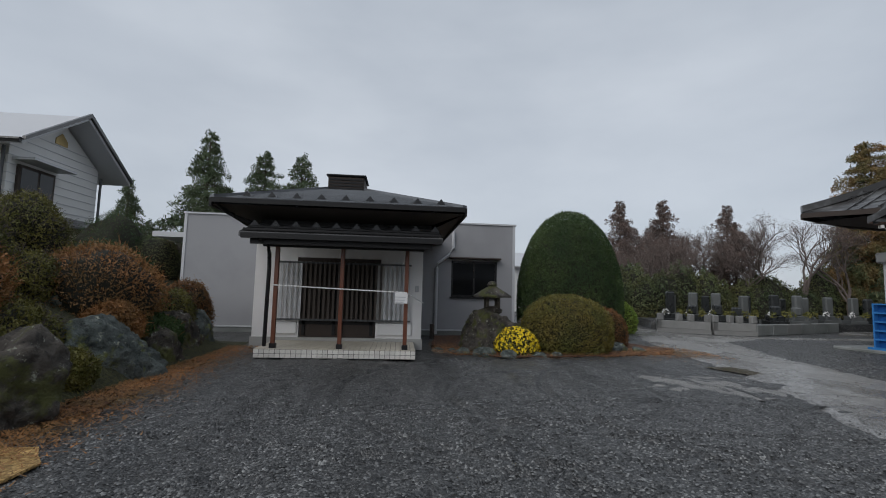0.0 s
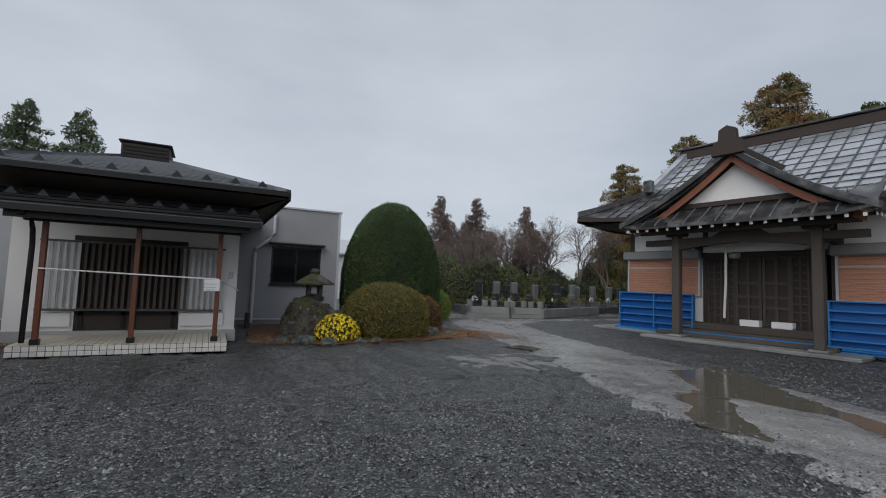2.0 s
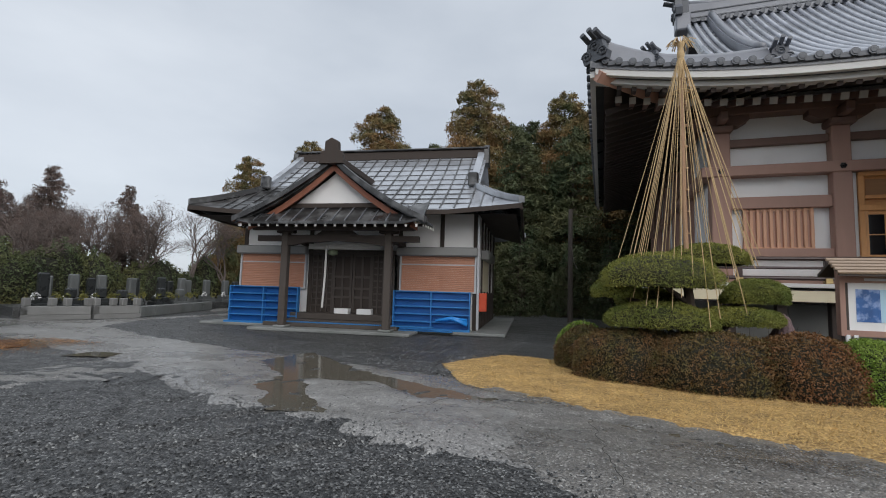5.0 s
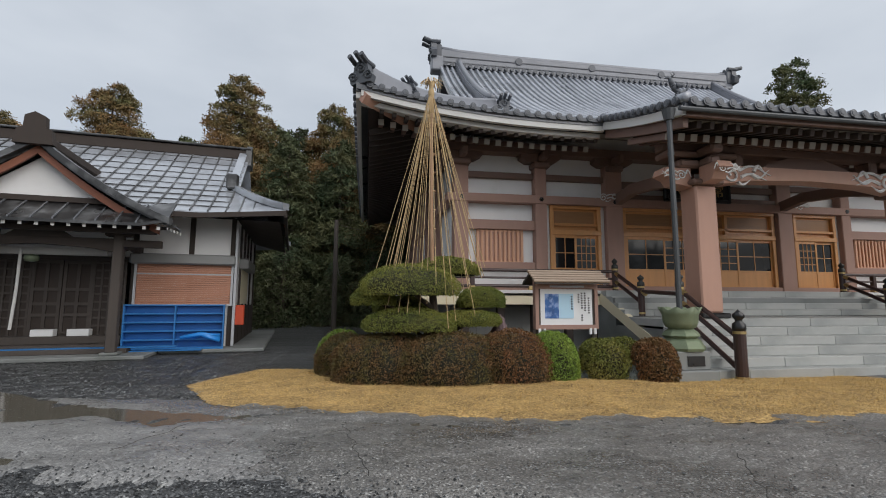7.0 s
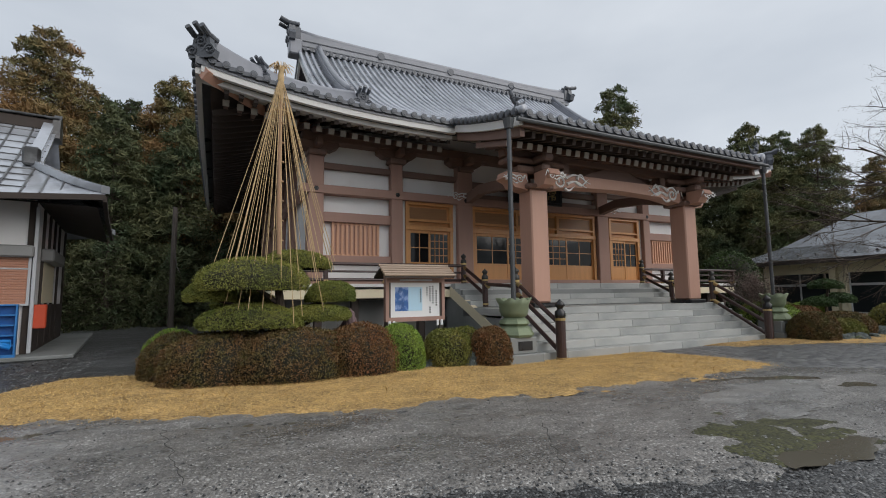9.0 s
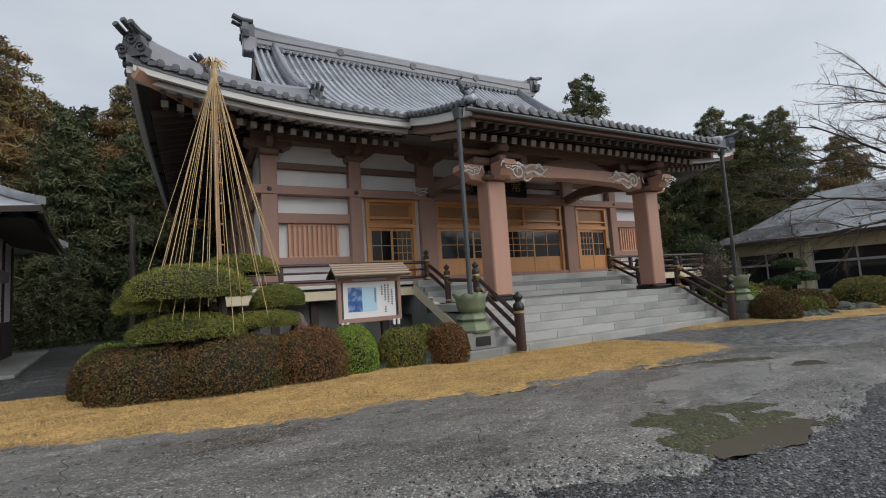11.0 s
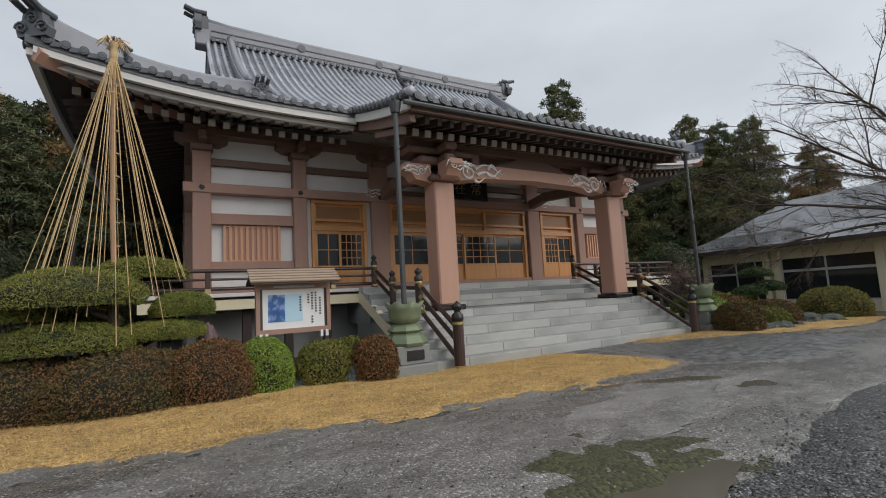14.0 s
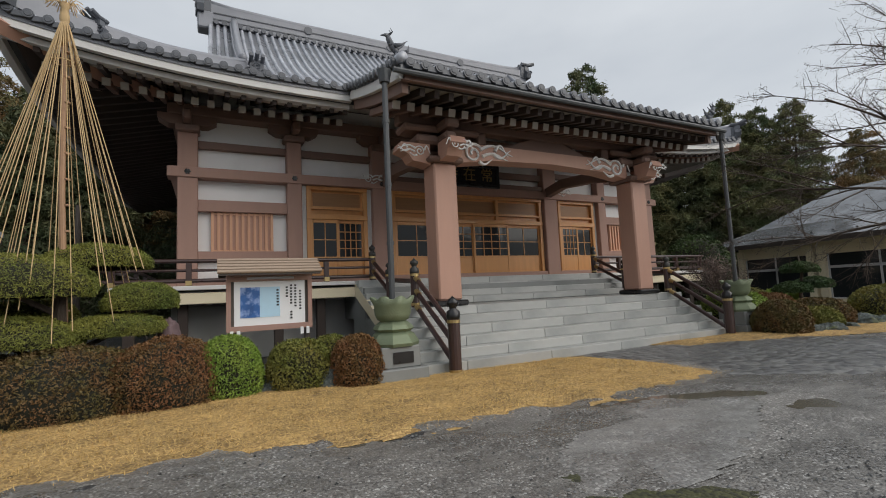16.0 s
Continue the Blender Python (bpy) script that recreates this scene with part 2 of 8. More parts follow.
OLDWOOD2 = mat("brown_weathered_wood", (0.045, 0.033, 0.027), 0.75, 0, 0.3, 2.5, 0.2, 40, stretch=(6, 6, 0.5))
SHUTTER = mat("salmon_shutter", (0.50, 0.25, 0.165), 0.55, 0.1, 0.12, 2, 0.04, 40)
SHUTBOX = mat("grey_shutter_box", (0.27, 0.27, 0.265), 0.5, 0.2, 0.12, 2, 0.04, 30)
BLUE = mat("blue_painted_rack", (0.012, 0.11, 0.36), 0.4, 0.1, 0.2, 2, 0.04, 40)
BLUE_L = mat("blue_rack_edge", (0.035, 0.20, 0.50), 0.4, 0.1, 0.15, 2, 0.04, 40)
BLUE_TARP = mat("blue_tarp", (0.02, 0.25, 0.72), 0.35, 0, 0.15, 4, 0.1, 20)
SHEET_W = mat("wet_sheet_roof", (0.16, 0.17, 0.185), 0.14, 0.15, 0.3, 1.0, 0.05, 12, stain=(0.08, 0.08, 0.085), stain_amt=0.75, stain_scale=1.3, spec=0.8)
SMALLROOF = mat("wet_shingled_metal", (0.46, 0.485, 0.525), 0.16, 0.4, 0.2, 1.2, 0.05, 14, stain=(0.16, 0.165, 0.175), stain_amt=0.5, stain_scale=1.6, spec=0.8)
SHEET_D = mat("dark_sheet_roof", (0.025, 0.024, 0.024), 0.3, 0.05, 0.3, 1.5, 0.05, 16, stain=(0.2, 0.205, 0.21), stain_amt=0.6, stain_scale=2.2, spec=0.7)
GABLE_RED = mat("reddish_gable_board", (0.24, 0.088, 0.05), 0.6, 0, 0.25, 2, 0.1, 30)
RED = mat("orange_red_box", (0.55, 0.07, 0.025), 0.5, 0, 0.15, 2, 0.02, 30)
SIDING = mat("white_siding", (0.66, 0.66, 0.65), 0.6, 0, 0.06, 1, 0.04, 40)
GRAVE = mat("grave_granite", (0.105, 0.112, 0.112), 0.5, 0, 0.25, 3, 0.05, 100, rnd=0.15)
GRAVE_D = mat("polished_grave", (0.03, 0.033, 0.034), 0.3, 0, 0.2, 4, 0.02, 100, rnd=0.3)
BARK = mat("bark", (0.075, 0.055, 0.042), 0.9, 0, 0.35, 4, 0.6, 14, stretch=(3, 3, 0.6))
BARK_G = mat("grey_bark", (0.13, 0.105, 0.095), 0.9, 0, 0.35, 4, 0.5, 14, stretch=(3, 3, 0.6))
ROPE = mat("straw_rope", (0.56, 0.40, 0.215), 0.85, 0, 0.2, 6, 0.3, 60)
BAMBOO = mat("bamboo_pole", (0.4, 0.24, 0.14), 0.5, 0, 0.25, 5, 0.05, 20)
PAPER = mat("white_paper", (0.78, 0.78, 0.78), 0.6, 0, 0.04, 2, 0.02, 30)
TILEFLOOR = mat("cream_porch_tile", (0.50, 0.46, 0.38), 0.4, 0, 0.1, 3, 0.02, 60, rnd=0.1)
TILEWHITE = mat("white_edge_tile", (0.66, 0.64, 0.60), 0.4, 0, 0.08, 3, 0.02, 60, rnd=0.1)
GROUT = mat("dark_grout", (0.05, 0.047, 0.042), 0.9, 0, 0.2, 4, 0.1, 50)
L_TOPIARY = leaf_mat("topiary_leaf", (0.035, 0.068, 0.024), (0.065, 0.10, 0.032), 0.4, 1.2)
L_BUSH = leaf_mat("bush_leaf", (0.105, 0.11, 0.03), (0.18, 0.145, 0.038), 0.5, 2.0)
L_HEDGE = leaf_mat("azalea_leaf", (0.098, 0.088, 0.03), (0.155, 0.085, 0.036), 0.45, 3.5)
L_HEDGE2 = leaf_mat("russet_azalea_leaf", (0.13, 0.085, 0.032), (0.185, 0.085, 0.036), 0.55, 3.5)
L_GREEN = leaf_mat("bright_shrub_leaf", (0.16, 0.25, 0.04), (0.22, 0.29, 0.055), 0.4, 2.0)
L_PINE = leaf_mat("pine_needle", (0.105, 0.14, 0.032), (0.22, 0.22, 0.05), 0.6, 1.6)
L_RUST = leaf_mat("rust_twig", (0.33, 0.155, 0.06), (0.2, 0.12, 0.05), 0.4, 1.4)
L_OLIVE = leaf_mat("olive_leaf", (0.085, 0.095, 0.03), (0.19, 0.17, 0.045), 0.5, 1.6)
L_FIR = leaf_mat("fir_needle", (0.075, 0.11, 0.06), (0.11, 0.135, 0.07), 0.4, 0.5)
L_CEDAR = leaf_mat("cedar_needle", (0.1, 0.125, 0.055), (0.24, 0.14, 0.06), 0.55, 0.5)
L_GREENFIR = leaf_mat("green_fir_needle", (0.085, 0.125, 0.06), (0.15, 0.135, 0.055), 0.5, 0.45)
L_AZALEA = leaf_mat("olive_azalea_leaf", (0.135, 0.15, 0.034), (0.2, 0.17, 0.045), 0.5, 2.0)
# Darker needles with the wood's shade put into their colour.
L_DARK = leaf_mat("shade_needle", (0.05, 0.076, 0.038), (0.1, 0.1, 0.045), 0.45, 0.4)
L_BARE = leaf_mat("reddish_twigs", (0.17, 0.12, 0.105), (0.11, 0.085, 0.075), 0.4, 0.8)
L_YELLOW = leaf_mat("yellow_flower", (0.75, 0.52, 0.015), (0.85, 0.65, 0.03), 0.5, 4, 0.7)
HUTDARK = mat("blackish_trim", (0.014, 0.014, 0.015), 0.6, 0, 0.2, 3, 0.05, 40, spec=0.3)
HUTROOF = mat("wet_dark_sheet", (0.13, 0.138, 0.15), 0.09, 0, 0.3, 1.5, 0.03, 20, spec=0.8)
KERB = mat("pale_granite_kerb", (0.22, 0.22, 0.215), 0.6, 0, 0.25, 3, 0.05, 100, rnd=0.1)
CAPDARK = mat("dark_bronze_cap", (0.045, 0.045, 0.042), 0.45, 0.4, 0.3, 6, 0.05, 40)


def rock_mat(name, lo, hi, moss, amount):
    """Broken stone: dark cracks, pale lichen and patches of moss."""
    m = bpy.data.materials.new(name)
    m.use_nodes = True
    n, l = m.node_tree.nodes, m.node_tree.links
    b = n["Principled BSDF"]
    co = n.new("ShaderNodeTexCoord")

    def nz(s, d=8, r=0.65):
        t = n.new("ShaderNodeTexNoise")
        t.inputs["Scale"].default_value, t.inputs["Detail"].default_value, t.inputs["Roughness"].default_value = s, d, r
        l.new(co.outputs["Object"], t.inputs["Vector"])
        return t.outputs["Fac"]

    def ramp(src, p0, p1, c0, c1):
        r = n.new("ShaderNodeValToRGB")
        r.color_ramp.elements[0].position, r.color_ramp.elements[1].position = p0, p1
        r.color_ramp.elements[0].color, r.color_ramp.elements[1].color = tuple(c0) + (1,), tuple(c1) + (1,)
        l.new(src, r.inputs[0])
        return r.outputs[0]

    def mix(f, a, c):
        x = n.new("ShaderNodeMixRGB")
        l.new(f, x.inputs[0])
        l.new(a, x.inputs[1])
        if isinstance(c, tuple):
            x.inputs[2].default_value = c + (1,)
        else:
            l.new(c, x.inputs[2])
        return x.outputs[0]

    body, crack = nz(4), nz(11, 10, 0.7)
    c = ramp(body, 0.32, 0.7, lo, hi)
    c = mix(ramp(crack, 0.28, 0.45, (1, 1, 1), (0, 0, 0)), c, tuple(v * 0.3 for v in lo))
    c = mix(ramp(nz(9, 6, 0.8), 0.6, 0.63, (0, 0, 0), (0.9, 0.9, 0.9)), c, (0.5, 0.52, 0.42))
    c = mix(ramp(nz(2.6, 6), 0.62 - amount, 0.72 - amount, (0, 0, 0), (0.9, 0.9, 0.9)), c, moss)
    l.new(c, b.inputs["Base Color"])
    b.inputs["Roughness"].default_value = 0.85
    bp = n.new("ShaderNodeBump")
    bp.inputs["Strength"].default_value, bp.inputs["Distance"].default_value = 1.0, 0.14
    l.new(crack, bp.inputs["Height"])
    l.new(bp.outputs[0], b.inputs["Normal"])
    return m


ROCK = rock_mat("grey_green_rock", (0.025, 0.034, 0.031), (0.25, 0.29, 0.275), (0.2, 0.22, 0.045), 0.05)
ROCK_D = rock_mat("dark_rock", (0.022, 0.02, 0.018), (0.19, 0.165, 0.14), (0.12, 0.13, 0.035), 0.12)
# Near-black: the shade inside foliage is put into this core colour.
CORE = mat("painted_inner_shade", (0.019, 0.019, 0.011), 0.95, 0, 0.3, 4, 0.3, 12)


# ---- builders ----
class Shape:
    """Collects vertices and faces of one mesh."""

    def __init__(self):
        self.v, self.f = [], []

    def add(self, vs, fs):
        o = len(self.v)
        self.v += [tuple(p) for p in vs]
        self.f += [tuple(i + o for i in g) for g in fs]
        return self

    def box(self, x0, x1, y0, y1, z0, z1, m=None, c=0.0):
        x0, x1, y0, y1, z0, z1 = min(x0, x1), max(x0, x1), min(y0, y1), max(y0, y1), min(z0, z1), max(z0, z1)
        if c:
            c = min(c, (x1 - x0) * 0.45, (y1 - y0) * 0.45, (z1 - z0) * 0.45)
            vs = []
            for z, dz in ((z0, 1), (z1, -1)):
                for x, dx in ((x0, 1), (x1, -1)):
                    for y, dy in ((y0, 1), (y1, -1)):
                        vs += [(x, y + c * dy, z + c * dz), (x + c * dx, y, z + c * dz), (x + c * dx, y + c * dy, z)]
            k = lambda zi, xi, yi, a: (zi * 4 + xi * 2 + yi) * 3 + a
            fs = []
            for zi in (0, 1):
                fs.append([k(zi, 0, 0, 2), k(zi, 1, 0, 2), k(zi, 1, 1, 2), k(zi, 0, 1, 2)][:: 1 if zi else -1])
            for xi in (0, 1):
                fs.append([k(0, xi, 0, 0), k(0, xi, 1, 0), k(1, xi, 1, 0), k(1, xi, 0, 0)][:: 1 if xi else -1])
            for yi in (0, 1):
                fs.append([k(0, 0, yi, 1), k(0, 1, yi, 1), k(1, 1, yi, 1), k(1, 0, yi, 1)][:: -1 if yi else 1])
            for xi in (0, 1):
                for yi in (0, 1):
                    fs.append([k(0, xi, yi, 0), k(1, xi, yi, 0), k(1, xi, yi, 1), k(0, xi, yi, 1)][:: 1 if xi == yi else -1])
            for zi in (0, 1):
                for yi in (0, 1):
                    fs.append([k(zi, 0, yi, 1), k(zi, 1, yi, 1), k(zi, 1, yi, 2), k(zi, 0, yi, 2)][:: 1 if zi != yi else -1])
                for xi in (0, 1):
                    fs.append([k(zi, xi, 0, 2), k(zi, xi, 1, 2), k(zi, xi, 1, 0), k(zi, xi, 0, 0)][:: -1 if zi == xi else 1])
            for zi in (0, 1):
                for xi in (0, 1):
                    for yi in (0, 1):
                        fs.append([k(zi, xi, yi, 0), k(zi, xi, yi, 1), k(zi, xi, yi, 2)][:: 1 if (zi + xi + yi) % 2 == 0 else -1])
        else:
            vs = [(x, y, z) for z in (z0, z1) for x, y in ((x0, y0), (x1, y0), (x1, y1), (x0, y1))]
            fs = [(3, 2, 1, 0), (4, 5, 6, 7), (0, 1, 5, 4), (1, 2, 6, 5), (2, 3, 7, 6), (3, 0, 4, 7)]
        if m is not None:
            vs = [m @ Vector(p) for p in vs]
        return self.add(vs, fs)

    def rod(self, a, b, r0, r1=None, n=8, caps=True):
        a, b = Vector(a), Vector(b)
        r1 = r0 if r1 is None else r1
        d = (b - a).normalized()
        u = d.orthogonal().normalized()
        w = d.cross(u)
        vs = []
        for p, r in ((a, r0), (b, r1)):
            vs += [p + (u * math.cos(2 * math.pi * i / n) + w * math.sin(2 * math.pi * i / n)) * r for i in range(n)]
        fs = [(i, (i + 1) % n, n + (i + 1) % n, n + i) for i in range(n)]
        if caps:
            fs += [tuple(range(n))[::-1], tuple(range(n, 2 * n))]
        return self.add(vs, fs)

    def tube(self, pts, r, n=6, r_end=None):
        pts = [Vector(p) for p in pts]
        vs, k = [], len(pts)
        for i, p in enumerate(pts):
            d = (pts[min(i + 1, k - 1)] - pts[max(i - 1, 0)]).normalized()
            u = (Vector((0, 0, 1)).cross(d) if abs(d.z) < 0.95 else Vector((1, 0, 0)).cross(d)).normalized()
            w = d.cross(u)
            rr = r if r_end is None else r + (r_end - r) * i / (k - 1)
            vs += [p + (u * math.cos(2 * math.pi * j / n) + w * math.sin(2 * math.pi * j / n)) * rr for j in range(n)]
        fs = [(i * n + j, i * n + (j + 1) % n, (i + 1) * n + (j + 1) % n, (i + 1) * n + j) for i in range(k - 1) for j in range(n)]
        fs += [tuple(range(n))[::-1], tuple(range((k - 1) * n, k * n))]
        return self.add(vs, fs)

    def lathe(self, prof, n=16, at=(0, 0, 0), square=False):
        vs = []
        for r, z in prof:
            for j in range(n):
                a = 2 * math.pi * (j + 0.5) / n
                vs.append((at[0] + r * math.cos(a), at[1] + r * math.sin(a), at[2] + z))
        k = len(prof)
        fs = [(i * n + j, i * n + (j + 1) % n, (i + 1) * n + (j + 1) % n, (i + 1) * n + j) for i in range(k - 1) for j in range(n)]
        fs += [tuple(range(n))[::-1], tuple(range((k - 1) * n, k * n))]
        return self.add(vs, fs)

    def prism(self, poly, d0, d1, axis="y"):
        """poly: outline in the two other axes; swept from d0 to d1 along axis."""
        put = {"y": lambda p, d: (p[0], d, p[1]), "x": lambda p, d: (d, p[0], p[1]), "z": lambda p, d: (p[0], p[1], d)}[axis]
        k = len(poly)
        vs = [put(p, d) for d in (d0, d1) for p in poly]
        fs = [tuple(range(k)), tuple(range(k, 2 * k))[::-1]] + [(i, k + i, k + (i + 1) % k, (i + 1) % k) for i in range(k)]
        return self.add(vs, fs)

    def grid(self, rows):
        """A skin through rows of points."""
        w = len(rows[0])
        return self.add([p for r in rows for p in r], [(i * w + j, i * w + j + 1, (i + 1) * w + j + 1, (i + 1) * w + j) for i in range(len(rows) - 1) for j in range(w - 1)])

    def slab(self, rows, thick):
        """A skin with thickness below."""
        w, h = len(rows[0]), len(rows)
        top = [tuple(p) for r in rows for p in r]
        low = [(p[0], p[1], p[2] - thick) for p in top]
        n = w * h
        fs = []
        for i in range(h - 1):
            for j in range(w - 1):
                a, b, c, d = i * w + j, i * w + j + 1, (i + 1) * w + j + 1, (i + 1) * w + j
                fs += [(a, b, c, d), (n + d, n + c, n + b, n + a)]
        edge = [j for j in range(w)] + [i * w + w - 1 for i in range(1, h)] + [(h - 1) * w + j for j in range(w - 2, -1, -1)] + [i * w for i in range(h - 2, 0, -1)]
        for a, b in zip(edge, edge[1:] + edge[:1]):
            fs.append((b, a, n + a, n + b))
        return self.add(top + low, fs)

    def moved(self, m):
        self.v = [tuple(m @ Vector(p)) for p in self.v]
        return self

    def mesh(self, name, material, smooth=False):
        me = bpy.data.meshes.new(name)
        me.from_pydata(self.v, [], self.f)
        me.materials.append(material)
        if len(self.f) < 4000:
            bm = bmesh.new()
            bm.from_mesh(me)
            bmesh.ops.recalc_face_normals(bm, faces=bm.faces)
            bm.to_mesh(me)
            bm.free()
        if smooth:
            me.shade_smooth()
        return me


SHIFT = {}


def thing(name, at=(0, 0, 0), rz=0.0, label="", category="", group="", kind="", world_coords=True):
    """An empty at the base of a thing. With world_coords its parts are given in world metres."""
    ob = new(name)
    ob.empty_display_size = 0.2
    ob.matrix_basis = pose(*at, 0, 0, rz)
    if world_coords:
        SHIFT[ob.name] = Matrix.Translation(at).inverted()
    return tagged(ob, label, category, group, kind)


def part(name, shape, material, parent, label="", smooth=False, kind=""):
    root = parent
    while root.parent:
        root = root.parent
    if root.name in SHIFT:
        shape.moved(SHIFT[root.name])
    ob = new(name, shape.mesh(name, material, smooth))
    ob.parent = parent
    return tagged(ob, label, kind=kind)


def boxes_apart(name, shape, material, parent, label=""):
    """Each plain box of the shape becomes a part of its own."""
    for i in range(0, len(shape.v), 8):
        b = Shape()
        b.v, b.f = shape.v[i:i + 8], [tuple(k - i for k in f) for f in shape.f[i * 6 // 8:i * 6 // 8 + 6]]
        part(name, b, material, parent, label)


def piece(name, mesh, parent, m):
    """A further part on shared mesh data, at the pose m."""
    ob = new(name, mesh)
    root = parent
    while root.parent:
        root = root.parent
    ob.parent = parent
    ob.matrix_basis = (SHIFT[root.name] @ m) if root.name in SHIFT else m
    return ob


def solo(name, shape, material, label, category, at=None, smooth=False, group="", kind=""):
    """A thing that is one mesh."""
    if at is not None:
        shape.moved(Matrix.Translation(at).inverted())
    ob = new(name, shape.mesh(name, material, smooth))
    if at is not None:
        ob.location = at
    return tagged(ob, label, category, group, kind)


def S():
    return Shape()


# ---- ground ----
def wavy(outline, step=0.5, amp=0.12, seed=0.0):
    """A closed outline with uneven edges."""
    pts = []
    for (x0, y0), (x1, y1) in zip(outline, outline[1:] + outline[:1]):
        k = max(1, int(math.hypot(x1 - x0, y1 - y0) / step))
        for i in range(k):
            x, y = x0 + (x1 - x0) * i / k, y0 + (y1 - y0) * i / k
            d = noise.noise_vector((x * 0.9 + seed, y * 0.9, seed)) * amp + noise.noise_vector((x * 3 + seed, y * 3, seed)) * amp * 0.5 + noise.noise_vector((x * 8 + seed, y * 8, seed)) * amp * 0.3
            pts.append((x + d.x, y + d.y))
    return pts


def sheet(name, outline, z, material, label, category, step=0.5, amp=0.12, seed=0.0, thick=0.02, kind="structure"):
    pts = wavy(outline, step, amp, seed)
    s = S()
    s.prism(pts, z - thick, z, "z")
    ob = solo(name, s, material, label, category, kind=kind)
    return ob


def depth_in(X, Y, poly):
    """Distance from the edge of an outline, positive inside."""
    best = np.full(X.shape, 1e9)
    hit = np.zeros(X.shape, bool)
    for (x0, y0), (x1, y1) in zip(poly, poly[1:] + poly[:1]):
        dx, dy = x1 - x0, y1 - y0
        t = np.clip(((X - x0) * dx + (Y - y0) * dy) / (dx * dx + dy * dy), 0, 1)
        best = np.minimum(best, np.hypot(X - x0 - t * dx, Y - y0 - t * dy))
        if y0 != y1:
            hit ^= ((y0 > Y) != (y1 > Y)) & (X < (x1 - x0) * (Y - y0) / (y1 - y0) + x0)
    return np.where(hit, best, -best)


def rough_field(X, Y, scale, seed):
    return np.array([noise.noise((x * scale + seed, y * scale - seed, seed)) for x, y in zip(X.ravel(), Y.ravel())]).reshape(X.shape)


# tyre tracks: centre and radius of each turn
TYRE_TRACKS = ((6.39, 6.16, 4.24), (2.21, 6.74, 1.58), (-4.38, -8.65, 13.45), (2.75, -3.74, 8.41), (2.37, 0.18, 2.37))


def gravel_z(X, Y):
    """Raked and driven gravel: long shallow furrows and small lumps."""
    bend = 0.35 * np.sin(0.55 * Y + 0.3) + 0.12 * np.sin(1.4 * Y - 0.8 * X)
    U, V = -0.46 * X + 0.89 * Y, 0.89 * X + 0.46 * Y + bend
    z = np.array([noise.noise((u * 0.3, v * 2.3, 4.0)) + 0.6 * noise.noise((u * 0.7, v * 5.5, 9.0)) + 0.55 * noise.noise((u * 5, v * 6, 2.0)) for u, v in zip(U.ravel(), V.ravel())]).reshape(X.shape)
    fade = np.clip((16 - np.hypot(X - 1, Y - 1)) / 8, 0, 1)
    z = -0.024 + 0.042 * z
    for cx, cy, r in TYRE_TRACKS:
        off = np.hypot(X - cx, Y - cy) - r
        for gauge in (0.0, 1.4):
            z = z - 0.034 * np.exp(-(((off - gauge) / 0.05) ** 2)) + 0.014 * np.exp(-(((np.abs(off - gauge) - 0.12) / 0.05) ** 2))
    return z * fade


def relief(name, outline, height, material, label, category, margin=0.4, step=0.06, kind="structure"):
    """An uneven sheet over an outline, running under its neighbours at the edge."""
    xs, ys = [p[0] for p in outline], [p[1] for p in outline]
    ax = np.arange(max(min(xs), -20) - margin, min(max(xs), 32) + margin + step, step)
    ay = np.arange(max(min(ys), -36) - margin, min(max(ys), 40) + margin + step, step)
    X, Y = np.meshgrid(ax, ay, indexing="ij")
    d = depth_in(X, Y, outline)
    use = d > -margin
    Z = np.zeros(X.shape)
    Z[use] = height(X[use], Y[use], d[use])
    idx = np.full(X.shape, -1)
    idx[use] = np.arange(use.sum())
    q = np.stack([idx[:-1, :-1], idx[1:, :-1], idx[1:, 1:], idx[:-1, 1:]], -1).reshape(-1, 4)
    q = q[(q >= 0).all(1)]
    me = bpy.data.meshes.new(name)
    me.from_pydata(np.stack([X[use], Y[use], Z[use]], 1).tolist(), [], q.tolist())
    me.materials.append(material)
    me.shade_smooth()
    return tagged(new(name, me), label, category, kind=kind)


spread = [float(v) for v in np.concatenate([[-900, -120, -40, -20, -14, -10, -8, -6], np.arange(-4.5, 8.0, 0.055), [8.5, 9.5, 11, 13, 16, 20, 28, 40, 120, 900]])]
along = [float(v) for v in np.concatenate([[-900, -120, -40, -26, -18, -14, -11], np.arange(-9.5, 12.0, 0.055), [12.5, 13.5, 15, 18, 24, 40, 120, 900]])]
GX, GY_ = np.meshgrid(spread, along, indexing="ij")
GZ = gravel_z(GX, GY_)
n0, n1 = GX.shape
q = np.arange(n0 * n1).reshape(n0, n1)
me = bpy.data.meshes.new("ground")
me.from_pydata(np.stack([GX, GY_, GZ], -1).reshape(-1, 3).tolist(), [], np.stack([q[:-1, :-1], q[1:, :-1], q[1:, 1:], q[:-1, 1:]], -1).reshape(-1, 4).tolist())
me.materials.append(GRAVEL)
me.shade_smooth()
tagged(new("ground", me), "dark grey wet gravel yard", "ground", kind="structure")

